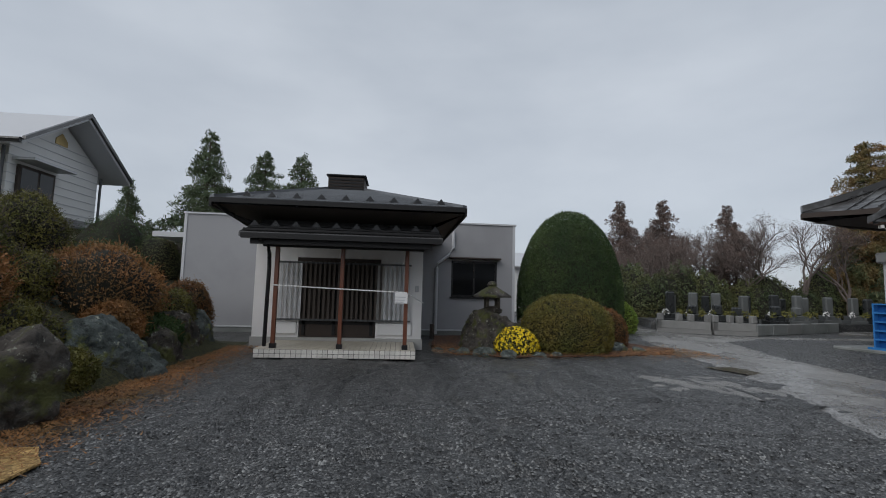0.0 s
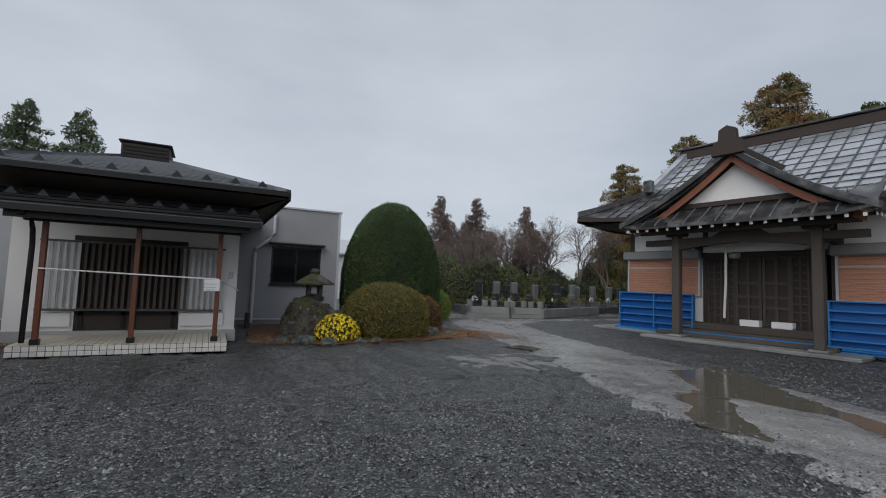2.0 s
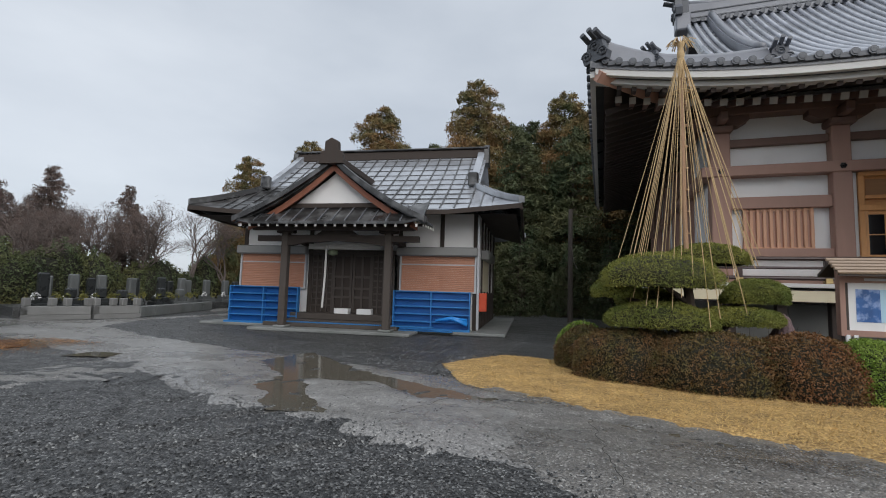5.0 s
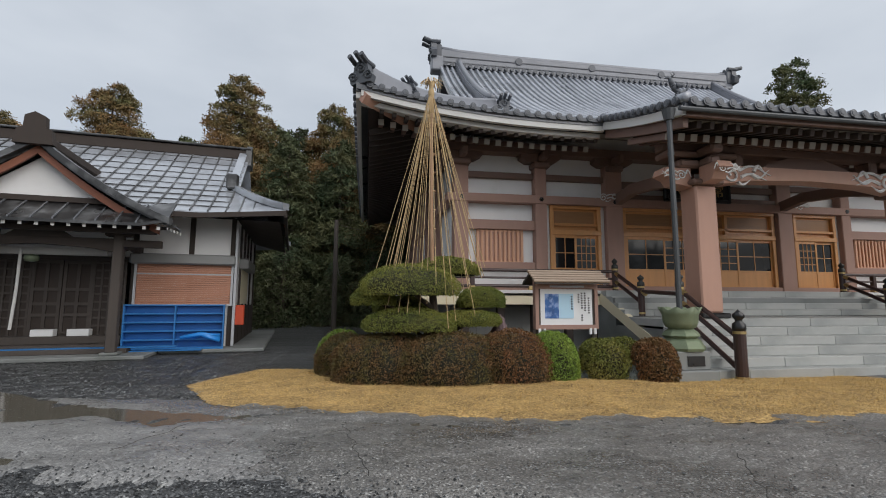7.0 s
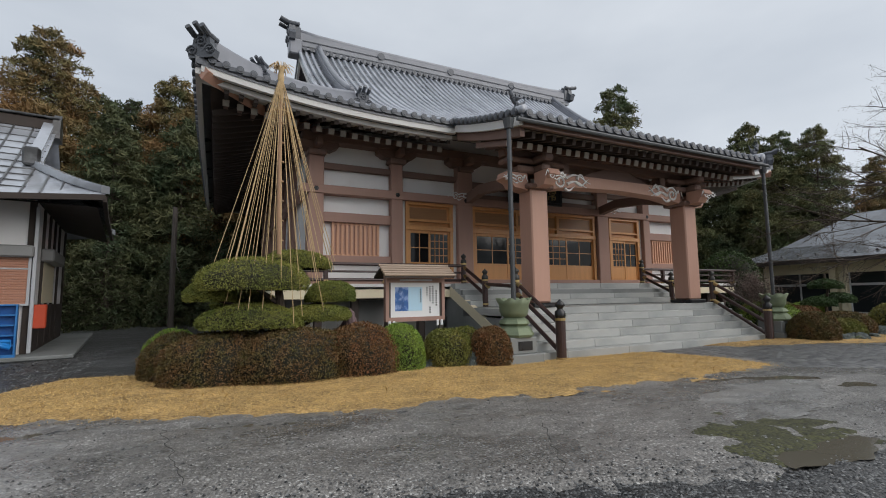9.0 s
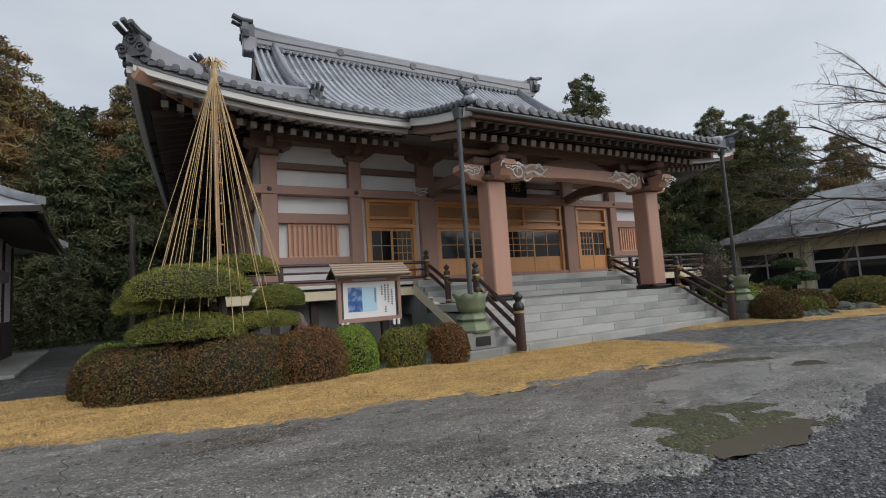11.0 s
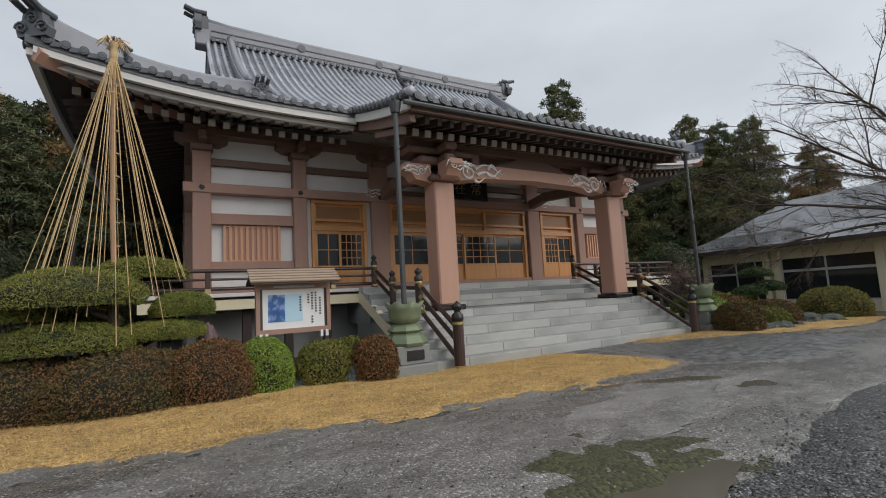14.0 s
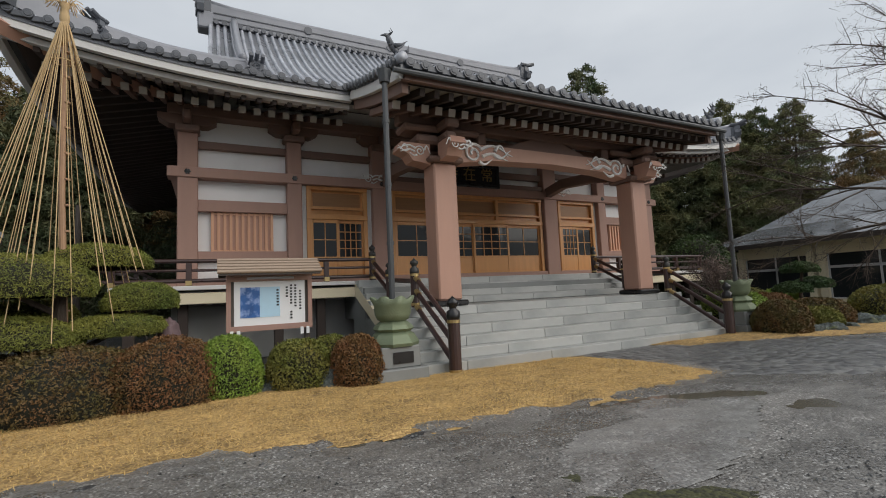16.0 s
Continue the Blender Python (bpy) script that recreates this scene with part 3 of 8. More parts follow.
PUDDLES = (
    ([(8.8, 5.2), (7.9, 4.0), (7.2, 2.7), (6.6, 1.2), (6.45, 0.4), (6.2, 0.9), (6.0, 1.7), (6.6, 2.8), (6.4, 3.6), (5.6, 3.0), (5.0, 2.3), (4.9, 3.1), (5.7, 4.2), (6.4, 4.3), (7.4, 5.6)], "muddy brown puddle on the drive"),
    ([(2.42, -5.25), (2.4, -6.0), (2.4, -6.6), (2.2, -6.65), (2.05, -5.9), (2.15, -5.2)], "shallow mossy puddle on the asphalt"),
    ([(4.95, -7.7), (5.0, -8.5), (4.7, -9.6), (4.1, -10.1), (4.0, -9.6), (4.5, -8.6), (4.75, -7.7)], "long puddle beside the lawn edge"),
    ([(5.95, 0.0), (6.1, -0.4), (5.6, -1.9), (5.35, -2.2), (5.5, -1.2)], "narrow puddle at the drive's edge"),
    ([(3.5, -9.0), (3.8, -9.3), (3.7, -10.0), (3.4, -9.8)], "pale puddle on the asphalt"),
    ([(6.3, 8.9), (6.75, 8.9), (6.9, 8.3), (6.5, 8.2)], "small dark puddle beside the drive"),
    ([(5.2, -4.2), (5.3, -5.0), (5.1, -6.2), (4.95, -6.2), (5.05, -5.0)], "thin puddle along the lawn edge"),
)


def sunk(X, Y):
    """How far the drives sag under the puddles."""
    z = np.zeros(X.shape)
    for outline, _ in PUDDLES:
        z = np.maximum(z, np.clip((depth_in(X, Y, outline) + 0.1) / 0.3, 0, 1))
    return 0.034 * z


def drive_z(level, seed):
    return lambda X, Y, d: level + 0.021 * np.tanh(d / 0.3) - 0.09 * np.clip((-d - 0.1) / 0.3, 0, 1) - sunk(X, Y) + 0.014 * rough_field(X, Y, 0.9, seed) + 0.013 * rough_field(X, Y, 3.2, seed) + 0.007 * rough_field(X, Y, 9.0, seed)


ROAD_N = [(9.9, 18.6), (7.9, 14.5), (7.05, 10.2), (6.6, 8.0), (5.7, 5.6), (5.15, 4.2), (4.85, 2.4), (4.55, 1.1), (4.3, 0.0), (6.9, 0.3), (7.5, 2.0), (7.9, 3.6), (8.4, 6.7), (9.2, 10.5), (10.4, 14.0), (12.6, 15.2), (30, 15.4), (30, 15.95), (12.6, 15.95), (11.2, 16.4), (10.5, 18.6), (10.5, 40), (9.9, 40)]
relief("road", ROAD_N, drive_z(0.003, 3.1), CONCRETE, "pale wet concrete drive with puddles", "road")
ROAD_S = [(4.55, 0.3), (4.0, -0.6), (3.35, -2.1), (2.96, -3.4), (2.4, -4.9), (2.2, -6.6), (2.5, -8), (2.8, -10), (2.6, -16), (1.5, -30), (12, -34), (11, -24), (8.5, -17.5), (6.8, -15), (6.3, -12.5), (6.2, -9), (6.2, -6), (6.6, -3), (7.2, -0.4), (7.6, 1.4), (7.0, 1.2)]
relief("road_south", ROAD_S, drive_z(0.006, 7.3), ASPHALT, "worn wet asphalt drive with pale patches", "road")
COBB = [(4.9, -10.4), (6.2, -10.9), (7.85, -10.6), (7.85, -14.6), (6.9, -15.4), (5.6, -16.5), (4.2, -15.5), (3.9, -12.0)]
relief("pavement", COBB, lambda X, Y, d: 0.02 + 0.024 * np.tanh(d / 0.25) + 0.008 * rough_field(X, Y, 3.0, 1.7), COBBLE, "dark wet cobbled apron before the steps", "pavement", 0.3)


def lawn_z(X, Y, d):
    return 0.022 + 0.022 * np.tanh(d / 0.2) + 0.03 * np.clip(d / 1.8, 0, 1) + 0.01 * rough_field(X, Y, 2.0, 5.5) + 0.009 * rough_field(X, Y, 7.0, 5.5)


LAWN = [(8.9, 2.15), (7.34, 1.35), (6.4, -0.4), (5.75, -2.3), (5.5, -4.2), (5.3, -5.6), (5.15, -7.2), (5.05, -9.4), (5.2, -10.5), (6.2, -10.6), (7.6, -10.1), (7.85, -9.6), (7.85, -6.4), (9.2, -5.6), (9.6, -2.0), (10.2, 0.3), (10.4, 1.4)]
relief("lawn", LAWN, lawn_z, STRAW, "dormant straw-yellow lawn edging the drive", "lawn", 0.25)
LAWN2 = [(7.85, -12.5), (7.35, -12.7), (6.9, -14.2), (6.4, -15.8), (5.9, -17.4), (5.6, -19.2), (6.0, -21.5), (8.5, -22), (9.6, -21.4), (8.4, -17.5), (7.85, -15.3)]
relief("lawn_south", LAWN2, lambda X, Y, d: 0.03 + lawn_z(X, Y, d), STRAW, "dormant straw-yellow lawn strip below shrubs", "lawn", 0.25)

g = np.random.RandomState(4)
for field, many, wide, high, up in ((LAWN, 120000, (4.8, 10.5), (-10.9, 2.3), 0.0), (LAWN2, 14000, (5.4, 9.6), (-22, -12.4), 0.03)):
    bx, by = g.uniform(*wide, many), g.uniform(*high, many)
    bd = depth_in(bx, by, field)
    ok = bd + g.normal(0, 0.13, many) > 0.02
    bx, by, bd = bx[ok], by[ok], bd[ok]
    bz = np.maximum(lawn_z(bx, by, bd) + up, 0.02)
    a, ln = g.uniform(0, 6.283, len(bx)), g.uniform(0.025, 0.085, len(bx))
    dx, dy = np.cos(a), np.sin(a)
    w = 0.0032
    V = np.stack([np.stack([bx - dy * w, by + dx * w, bz], 1), np.stack([bx + dy * w, by - dx * w, bz], 1), np.stack([bx + dx * ln, by + dy * ln, bz + g.uniform(0.0, 0.04, len(bx))], 1)], 1).reshape(-1, 3)
    me = bpy.data.meshes.new("grass")
    me.from_pydata(V.tolist(), [], np.arange(len(V)).reshape(-1, 3).tolist())
    me.materials.append(DRYGRASS)
    tagged(new("grass", me), "short dry straw-coloured grass blades", "grass", kind="stuff")

for k, (outline, lab) in enumerate(PUDDLES):
    cx, cy = sum(p[0] for p in outline) / len(outline), sum(p[1] for p in outline) / len(outline)
    wide = [(x + 0.09 * (x - cx) / math.hypot(x - cx, y - cy), y + 0.09 * (y - cy) / math.hypot(x - cx, y - cy)) for x, y in outline]
    sheet("puddle", wide, 0.002, WATER, lab, "puddle", 0.08, 0.14, k * 2.3, thick=0.002, kind="stuff")
# Paler asphalt colour paints the sheen of shallow water on the gravel.
PATCH = [(4.0, 7.2), (4.4, 7.9), (5.3, 8.3), (6.1, 7.8), (6.3, 6.9), (5.6, 6.6), (4.8, 6.4)]
relief("wet_patch", PATCH, lambda X, Y, d: -0.028 + 0.016 * np.tanh(d / 0.5) + 0.024 * rough_field(X, Y, 1.6, 8.0) + 0.012 * rough_field(X, Y, 5.0, 8.0), ASPHALT, "wet patch on the gravel, its sheen painted pale", "patch", 0.3)
MOSSY = [(2.4, -4.95), (3.1, -5.5), (3.3, -6.2), (2.9, -6.7), (2.3, -6.75), (2.1, -5.8)]
south_z = drive_z(0.006, 7.3)
relief("moss_patch", MOSSY, lambda X, Y, d: south_z(X, Y, depth_in(X, Y, ROAD_S)) + 0.004 * np.tanh(d / 0.15) + 0.012 * rough_field(X, Y, 4.0, 2.2), MOSS, "thin film of moss beside the puddle", "moss", 0.3, 0.045)
SANDY = [(3.4, -6.2), (3.9, -6.8), (4.5, -8.4), (4.1, -9.0), (3.5, -7.9), (3.2, -6.8)]
relief("worn_patch", SANDY, lambda X, Y, d: south_z(X, Y, depth_in(X, Y, ROAD_S)) + 0.004 * np.tanh(d / 0.3) + 0.018 * rough_field(X, Y, 2.6, 6.2) + 0.006, CONCRETE, "pale worn patch in the asphalt", "patch", 0.3)
cr = S()
for k, (x0, y0, x1, y1) in enumerate(((5.1, 1.7, 7.3, 0.9), (4.1, -0.7, 5.9, -0.4), (6.0, 6.6, 8.1, 5.6), (7.2, 10.4, 9.0, 9.2), (2.9, -3.4, 4.1, -4.1))):
    u = np.linspace(0, 1, 60)
    px = x0 + (x1 - x0) * u + 0.07 * rough_field(u * 9, u * 0 + k, 1.0, 2.0)
    py = y0 + (y1 - y0) * u + 0.07 * rough_field(u * 9, u * 0 + k, 1.0, 7.0)
    road, lev = (ROAD_N, drive_z(0.003, 3.1)) if y0 > 1 else (ROAD_S, south_z)
    cr.tube(list(zip(px.tolist(), py.tolist(), lev(px, py, depth_in(px, py, road)).tolist())), 0.004, 4)
tagged(solo("pavement_cracks", cr, GROUT, "thin dark cracks across the drive", "cracks"), kind="stuff")

# loose stones over the yard, thinner on the drives
g = np.random.RandomState(21)
many = 190000
X, Y = g.uniform(-4.2, 7.5, many), g.uniform(-9.0, 9.5, many)
on_n, on_s, on_l = depth_in(X, Y, ROAD_N), depth_in(X, Y, ROAD_S), depth_in(X, Y, LAWN)
inner = np.maximum(on_n, on_s)
chance = np.where(inner > -0.1, 0.05 + 0.75 * np.exp(-np.clip(inner + 0.1, 0, 9) / 0.16), 1.0) * np.clip(1.35 - np.hypot(X - 0.3, Y + 1.0) / 9.5, 0.12, 1)
ok = (g.uniform(size=many) < chance) & (on_l < -0.1) & (np.hypot(X, Y + 1.5) > 2.3)
X, Y, on_n, on_s = X[ok], Y[ok], on_n[ok], on_s[ok]
fx, fy = g.uniform(7.0, 16.0, 22000), g.uniform(1.5, 16.0, 22000)
far_ok = (depth_in(fx, fy, ROAD_N) < -0.05) & (depth_in(fx, fy, LAWN) < -0.1)
X, Y = np.concatenate([X, fx[far_ok]]), np.concatenate([Y, fy[far_ok]])
on_n, on_s = depth_in(X, Y, ROAD_N), depth_in(X, Y, ROAD_S)
top = gravel_z(X, Y)
for dd, lev in ((on_n, drive_z(0.003, 3.1)), (on_s, south_z)):
    near = dd > -0.4
    top[near] = np.maximum(top[near], lev(X[near], Y[near], dd[near]))
k = len(X)
r = np.where(X > 7.5, 0.017, 0.0098)[:, None, None] * g.uniform(0.45, 1.7, (k, 1, 1))
oct_ = np.array([(1, 0, 0), (0, 1, 0), (-1, 0, 0), (0, -1, 0), (0, 0, 0.75)])
V = oct_[None] * r * g.uniform(0.65, 1.35, (k, 5, 1))
ang = g.uniform(0, 6.283, k)
ca, sa = np.cos(ang)[:, None], np.sin(ang)[:, None]
V = np.stack([V[:, :, 0] * ca - V[:, :, 1] * sa + X[:, None], V[:, :, 0] * sa + V[:, :, 1] * ca + Y[:, None], V[:, :, 2] + top[:, None] + r[:, :, 0] * 0.25], 2).reshape(-1, 3)
T = np.array([(0, 1, 4), (1, 2, 4), (2, 3, 4), (3, 0, 4)])
T = (T[None] + 5 * np.arange(k)[:, None, None]).reshape(-1, 3)
me = bpy.data.meshes.new("gravel_stones")
me.vertices.add(len(V))
me.vertices.foreach_set("co", V.astype(np.float32).ravel())
me.loops.add(T.size)
me.loops.foreach_set("vertex_index", T.astype(np.int32).ravel())
me.polygons.add(len(T))
me.polygons.foreach_set("loop_start", np.arange(0, T.size, 3, dtype=np.int32))
me.update(calc_edges=True)
me.materials.append(mat("gravel_stone", (0.1, 0.102, 0.102), 0.32, 0, 0.3, 8, 0.0, 50, island=1.0))
tagged(new("gravel_stones", me), "loose dark grey gravel stones on the yard", "gravel", kind="stuff")

# rusty needles scattered over and round the beds
nd = S()
rng2 = random.Random(8)
for _ in range(26000):
    if rng2.random() < 0.6:
        y = rng2.uniform(3.2, 11.0)
        x = -3.5 - 0.05 * (y - 4) + rng2.gauss(0.12, 0.34)
    else:
        x, y = rng2.uniform(0.8, 7.6), rng2.gauss(10.7, 0.5) + max(0, (rng2.random() - 0.4)) * 1.5
    a, ln = rng2.uniform(0, 6.283), rng2.uniform(0.03, 0.09)
    dx, dy, z = math.cos(a), math.sin(a), rng2.uniform(0.03, 0.05)
    nd.add([(x - dy * 0.007, y + dx * 0.007, z), (x + dy * 0.007, y - dx * 0.007, z), (x + dx * ln, y + dy * ln, z + rng2.uniform(0, 0.03))], [(0, 1, 2)])
tagged(solo("fallen_needles", nd, L_RUST, "rust-coloured fallen needles on the ground", "needles"), kind="stuff")

# ---- main hall ----
CY = -11.18
EAVE_X, RIDGE_X, EAVE_Z = 11.0, 20.0, 6.22


def lift(y):
    return 0.5 * max(0.0, (abs(y - CY) - 5.2) / 5.5) ** 2.3


def roof_z(x):
    u = (x - EAVE_X) / 9.0
    return EAVE_Z + 6.0 * (0.55 * u + 0.45 * u * u)


def slope_z(x, y):
    u = max(0.0, (x - EAVE_X) / 9.0)
    return roof_z(x) + lift(y) * (1 - u) ** 4


def porch_z(x):
    v = (x - 7.9) / 3.1
    return 5.36 + 0.86 * (0.75 * v + 0.25 * v * v)


def hip_y(x):
    return -0.3 - (x - EAVE_X) / 3.0 * 4.2


def sides(y):
    """A place and its mirror about the middle of the hall."""
    return (y, 2 * CY - y)


def bar(s, pts, w, h, up=(0, 0, 1)):
    """A rectangular section drawn along points, its top on them."""
    pts = [Vector(p) for p in pts]
    rows = []
    for i, p in enumerate(pts):
        d = (pts[min(i + 1, len(pts) - 1)] - pts[max(i - 1, 0)]).normalized()
        side = d.cross(Vector(up)).normalized() * (w / 2)
        u = Vector(up) * h
        rows.append([p + side, p - side, p - side - u, p + side - u])
    vs = [q for r in rows for q in r]
    fs = [(i * 4 + j, i * 4 + (j + 1) % 4, i * 4 + 4 + (j + 1) % 4, i * 4 + 4 + j) for i in range(len(rows) - 1) for j in range(4)]
    k = len(rows) * 4
    fs += [(3, 2, 1, 0), (k - 4, k - 3, k - 2, k - 1)]
    return s.add(vs, fs)


hall = thing("temple_hall", (20.0, CY, 0), label="large temple hall with grey tiled roof and pinkish brown timber", category="temple hall")

# walls behind the timbers
wall = S()
wall.box(13.3, 13.5, -3.2, 2 * CY + 3.2, 1.3, 6.6)
wall.box(13.5, 26.7, -3.4, -3.2, 1.3, 6.6)
wall.box(13.5, 26.7, 2 * CY + 3.2, 2 * CY + 3.4, 1.3, 6.6)
wall.box(26.5, 26.7, -3.4, 2 * CY + 3.4, 1.3, 6.6)
boxes_apart("wall", wall, WHITE, hall, "white plaster wall panel")
found = S()
found.box(13.1, 26.9, -3.0, 2 * CY + 3.0, 0, 1.3)
part("foundation", found, FOUND, hall, "grey plastered foundation")

# pillars of the front wall
PIL = [(-3.11, -3.54), (-5.58, -5.95), (-7.87, -8.42)]
PIL += [(2 * CY - b, 2 * CY - a) for a, b in PIL]
for a, b in PIL:
    part("pillar", S().box(13.02, 13.44, a, b, 1.76, 5.85, c=0.02), WOOD, hall)
for x in (16.0, 18.6, 21.2, 23.8, 26.4):
    for y in sides(-3.1):
        part("pillar", S().box(x - 0.2, x + 0.2, y - 0.12, y + 0.12, 1.76, 5.85, c=0.02), WOOD, hall)
# long timbers
for z0, z1, x0, m in ((4.36, 4.61, 12.98, WOOD), (1.76, 1.92, 13.06, WOOD), (5.86, 6.12, 12.9, BEAM)):
    part("beam", S().box(x0, 13.42, -2.9, 2 * CY + 2.9, z0, z1, c=0.015), m, hall)
    for y in sides(-3.05):
        part("beam", S().box(13.4, 26.8, y - 0.1, y + 0.1, z0, z1, c=0.015), m, hall)
for bay in ((-3.54, -5.58), (2 * CY + 5.58, 2 * CY + 3.54)):
    for z0, z1 in ((3.57, 3.85), (2.38, 2.6)):
        part("beam", S().box(13.1, 13.4, bay[0], bay[1], z0, z1, c=0.01), WOOD, hall)
    y0, y1 = max(bay), min(bay)
    lat = part("lattice", S().box(13.24, 13.3, y0 - 0.28, y1 + 0.34, 2.6, 3.57), PILLAR, hall, "salmon vertical slat lattice over the window")
    slat = S().box(-0.03, 0.03, -0.035, 0.035, 0, 0.97, c=0.008).mesh("slat", LATTICE)
    n = 11
    for i in range(n):
        piece("slat", slat, lat, Matrix.Translation((13.215, y0 - 0.31 - (y0 - y1 - 0.68) * i / (n - 1), 2.6)))
    for z in (2.62, 3.53):
        part("lattice_rail", S().box(13.2, 13.25, y0 - 0.28, y1 + 0.34, z - 0.025, z + 0.025), LATTICE, lat)
for a, b in ((-3.54, -5.58), (-5.95, -7.87), (2 * CY + 7.87, 2 * CY + 5.95), (2 * CY + 5.58, 2 * CY + 3.54)):
    part("beam", S().box(13.14, 13.4, a, b, 5.13, 5.31, c=0.01), BEAM, hall)
for a, b in ((-8.42, 2 * CY + 8.42),):
    part("beam", S().box(13.14, 13.4, a, b, 5.0, 5.2, c=0.01), BEAM, hall)
    part("beam", S().box(13.08, 13.4, a, b, 4.61, 4.78, c=0.01), BEAM, hall)
# pillar studs
for a, b in PIL:
    s = S()
    yc = (a + b) / 2
    for k in range(6):
        ang = k * math.pi / 3
        s.rod((12.975, yc + 0.045 * math.cos(ang), 4.49 + 0.045 * math.sin(ang)), (12.955, yc + 0.045 * math.cos(ang), 4.49 + 0.045 * math.sin(ang)), 0.028, 0.02, 8)
    s.rod((12.98, yc, 4.49), (12.94, yc, 4.49), 0.03, 0.02, 8)
    part("nail_cover", s, BLACK, hall, "flower-shaped nail cover")
# bracket blocks on the pillars
for a, b in PIL + [(-4.4, -4.7), (-6.8, -7.1), (2 * CY + 4.4, 2 * CY + 4.7), (2 * CY + 6.8, 2 * CY + 7.1)]:
    yc, big = (a + b) / 2, abs(b - a) > 0.33
    if not big:
        continue
    s = S()
    s.box(12.86, 13.4, yc - 0.26, yc + 0.26, 5.45, 5.62, c=0.03)
    s.prism([(yc - 0.62, 5.86), (yc + 0.62, 5.86), (yc + 0.62, 5.74), (yc + 0.42, 5.62), (yc - 0.42, 5.62), (yc - 0.62, 5.74)], 12.95, 13.35, "x")
    s.box(12.5, 13.0, yc - 0.09, yc + 0.09, 5.62, 5.86, c=0.03)
    part("bracket", s, BEAM, hall)


def door_leaf(y0, y1, z0, z1, x, parent, split, panel_h=0.62, bright=False):
    """One sliding leaf with wooden frame, glazing bars and a wooden foot panel."""
    if y0 < y1:
        y0, y1 = y1, y0
    d = S()
    f = 0.07
    for a, b, c, e in ((y0, y0 - f, z0, z1), (y1 + f, y1, z0, z1), (y0 - f, y1 + f, z1 - 0.09, z1), (y0 - f, y1 + f, z0, z0 + 0.12)):
        d.box(x - 0.025, x + 0.025, b, a, c, e, c=0.006)
    d.box(x - 0.018, x + 0.018, y1 + f, y0 - f, z0 + panel_h - 0.05, z0 + panel_h, c=0.004)
    leaf = part("door", d, DOORWOOD, parent, "orange-brown glazed sliding door")
    part("door_panel", S().box(x - 0.008, x + 0.008, y1 + f, y0 - f, z0 + 0.12, z0 + panel_h - 0.05), DOORWOOD, leaf)
    g = part("pane", S().box(x - 0.004, x + 0.004, y1 + f, y0 - f, z0 + panel_h, z1 - 0.09), GLASS2 if bright else GLASS, leaf, "dark reflecting glass")
    bars = S()
    nv, nh = split
    for i in range(1, nv):
        yy = y0 - f - (y0 - y1 - 2 * f) * i / nv
        bars.box(x - 0.02, x + 0.012, yy - 0.012, yy + 0.012, z0 + panel_h, z1 - 0.09)
    for i in range(1, nh):
        zz = z0 + panel_h + (z1 - 0.09 - z0 - panel_h) * i / nh
        bars.box(x - 0.02, x + 0.012, y1 + f, y0 - f, zz - 0.012, zz + 0.012)
    part("glazing_grid", bars, DOORWOOD, leaf)


def door_bay(y0, y1, leaves):
    """Frame, wooden transom and sliding leaves between two pillars."""
    fr = S()
    for a in (y0 - 0.06, y1 + 0.06):
        fr.box(13.14, 13.32, a - 0.06, a + 0.06, 1.8, 4.36, c=0.01)
    fr.box(13.12, 13.32, y1, y0, 3.46, 3.6, c=0.01)
    fr.box(13.12, 13.32, y1, y0, 4.26, 4.36, c=0.01)
    fr.box(13.1, 13.34, y1, y0, 1.76, 1.84, c=0.01)
    n = max(1, round((y0 - y1) / 1.7))
    for i in range(1, n):
        yy = y0 - (y0 - y1) * i / n
        fr.box(13.15, 13.32, yy - 0.05, yy + 0.05, 3.6, 4.26)
    fr.box(13.15, 13.32, y1, y0, 3.74, 3.8)
    frame_part = part("door_frame", fr, DOORWOOD, hall, "orange-brown timber door frame with transom")
    part("transom", S().box(13.26, 13.3, y1 + 0.1, y0 - 0.1, 3.6, 4.27), DOORWOOD, hall, "carved wooden transom panel")
    part("transom_void", S().box(13.255, 13.268, y1 + 0.18, y0 - 0.18, 3.84, 4.2), TRANSOM, hall, "grained transom panel with its dimness painted in")
    w = (y0 - y1 - 0.24) / len(leaves)
    for i, sp in enumerate(leaves):
        a = y0 - 0.12 - w * i
        door_leaf(a + 0.02, a - w - 0.02, 1.84, 3.46, 13.24 if i % 2 else 13.18, hall, sp, bright=(sp[0] > 2))


for y in sides(-6.91):
    for dy in (0.9, -0.9):
        part("white_jamb", S().box(13.2, 13.34, y + dy - 0.07, y + dy + 0.07, 1.9, 4.36), WHITE_RAFT, hall)
door_bay(-6.08, -7.74, [(2, 2), (4, 4)])
door_bay(2 * CY + 7.74, 2 * CY + 6.08, [(4, 4), (2, 2)])
door_bay(-8.46, 2 * CY + 8.46, [(2, 2), (4, 4), (4, 4), (2, 2)])

# roof skins
for mirror in (0, 1):
    M = (lambda x: 2 * RIDGE_X - x) if mirror else (lambda x: x)
    rows = []
    for i in range(9):
        x = EAVE_X + 3.0 * i / 8
        ya, yb = hip_y(x), 2 * CY - hip_y(x)
        rows.append([(M(x), ya + (yb - ya) * j / 48, slope_z(x, ya + (yb - ya) * j / 48)) for j in range(49)])
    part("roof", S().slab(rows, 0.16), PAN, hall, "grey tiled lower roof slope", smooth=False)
    rows = []
    for i in range(13):
        x = 14.0 + 6.0 * i / 12
        rows.append([(M(x), -3.75 + (2 * CY + 7.5) * j / 12, roof_z(x) + 0.02) for j in range(13)])
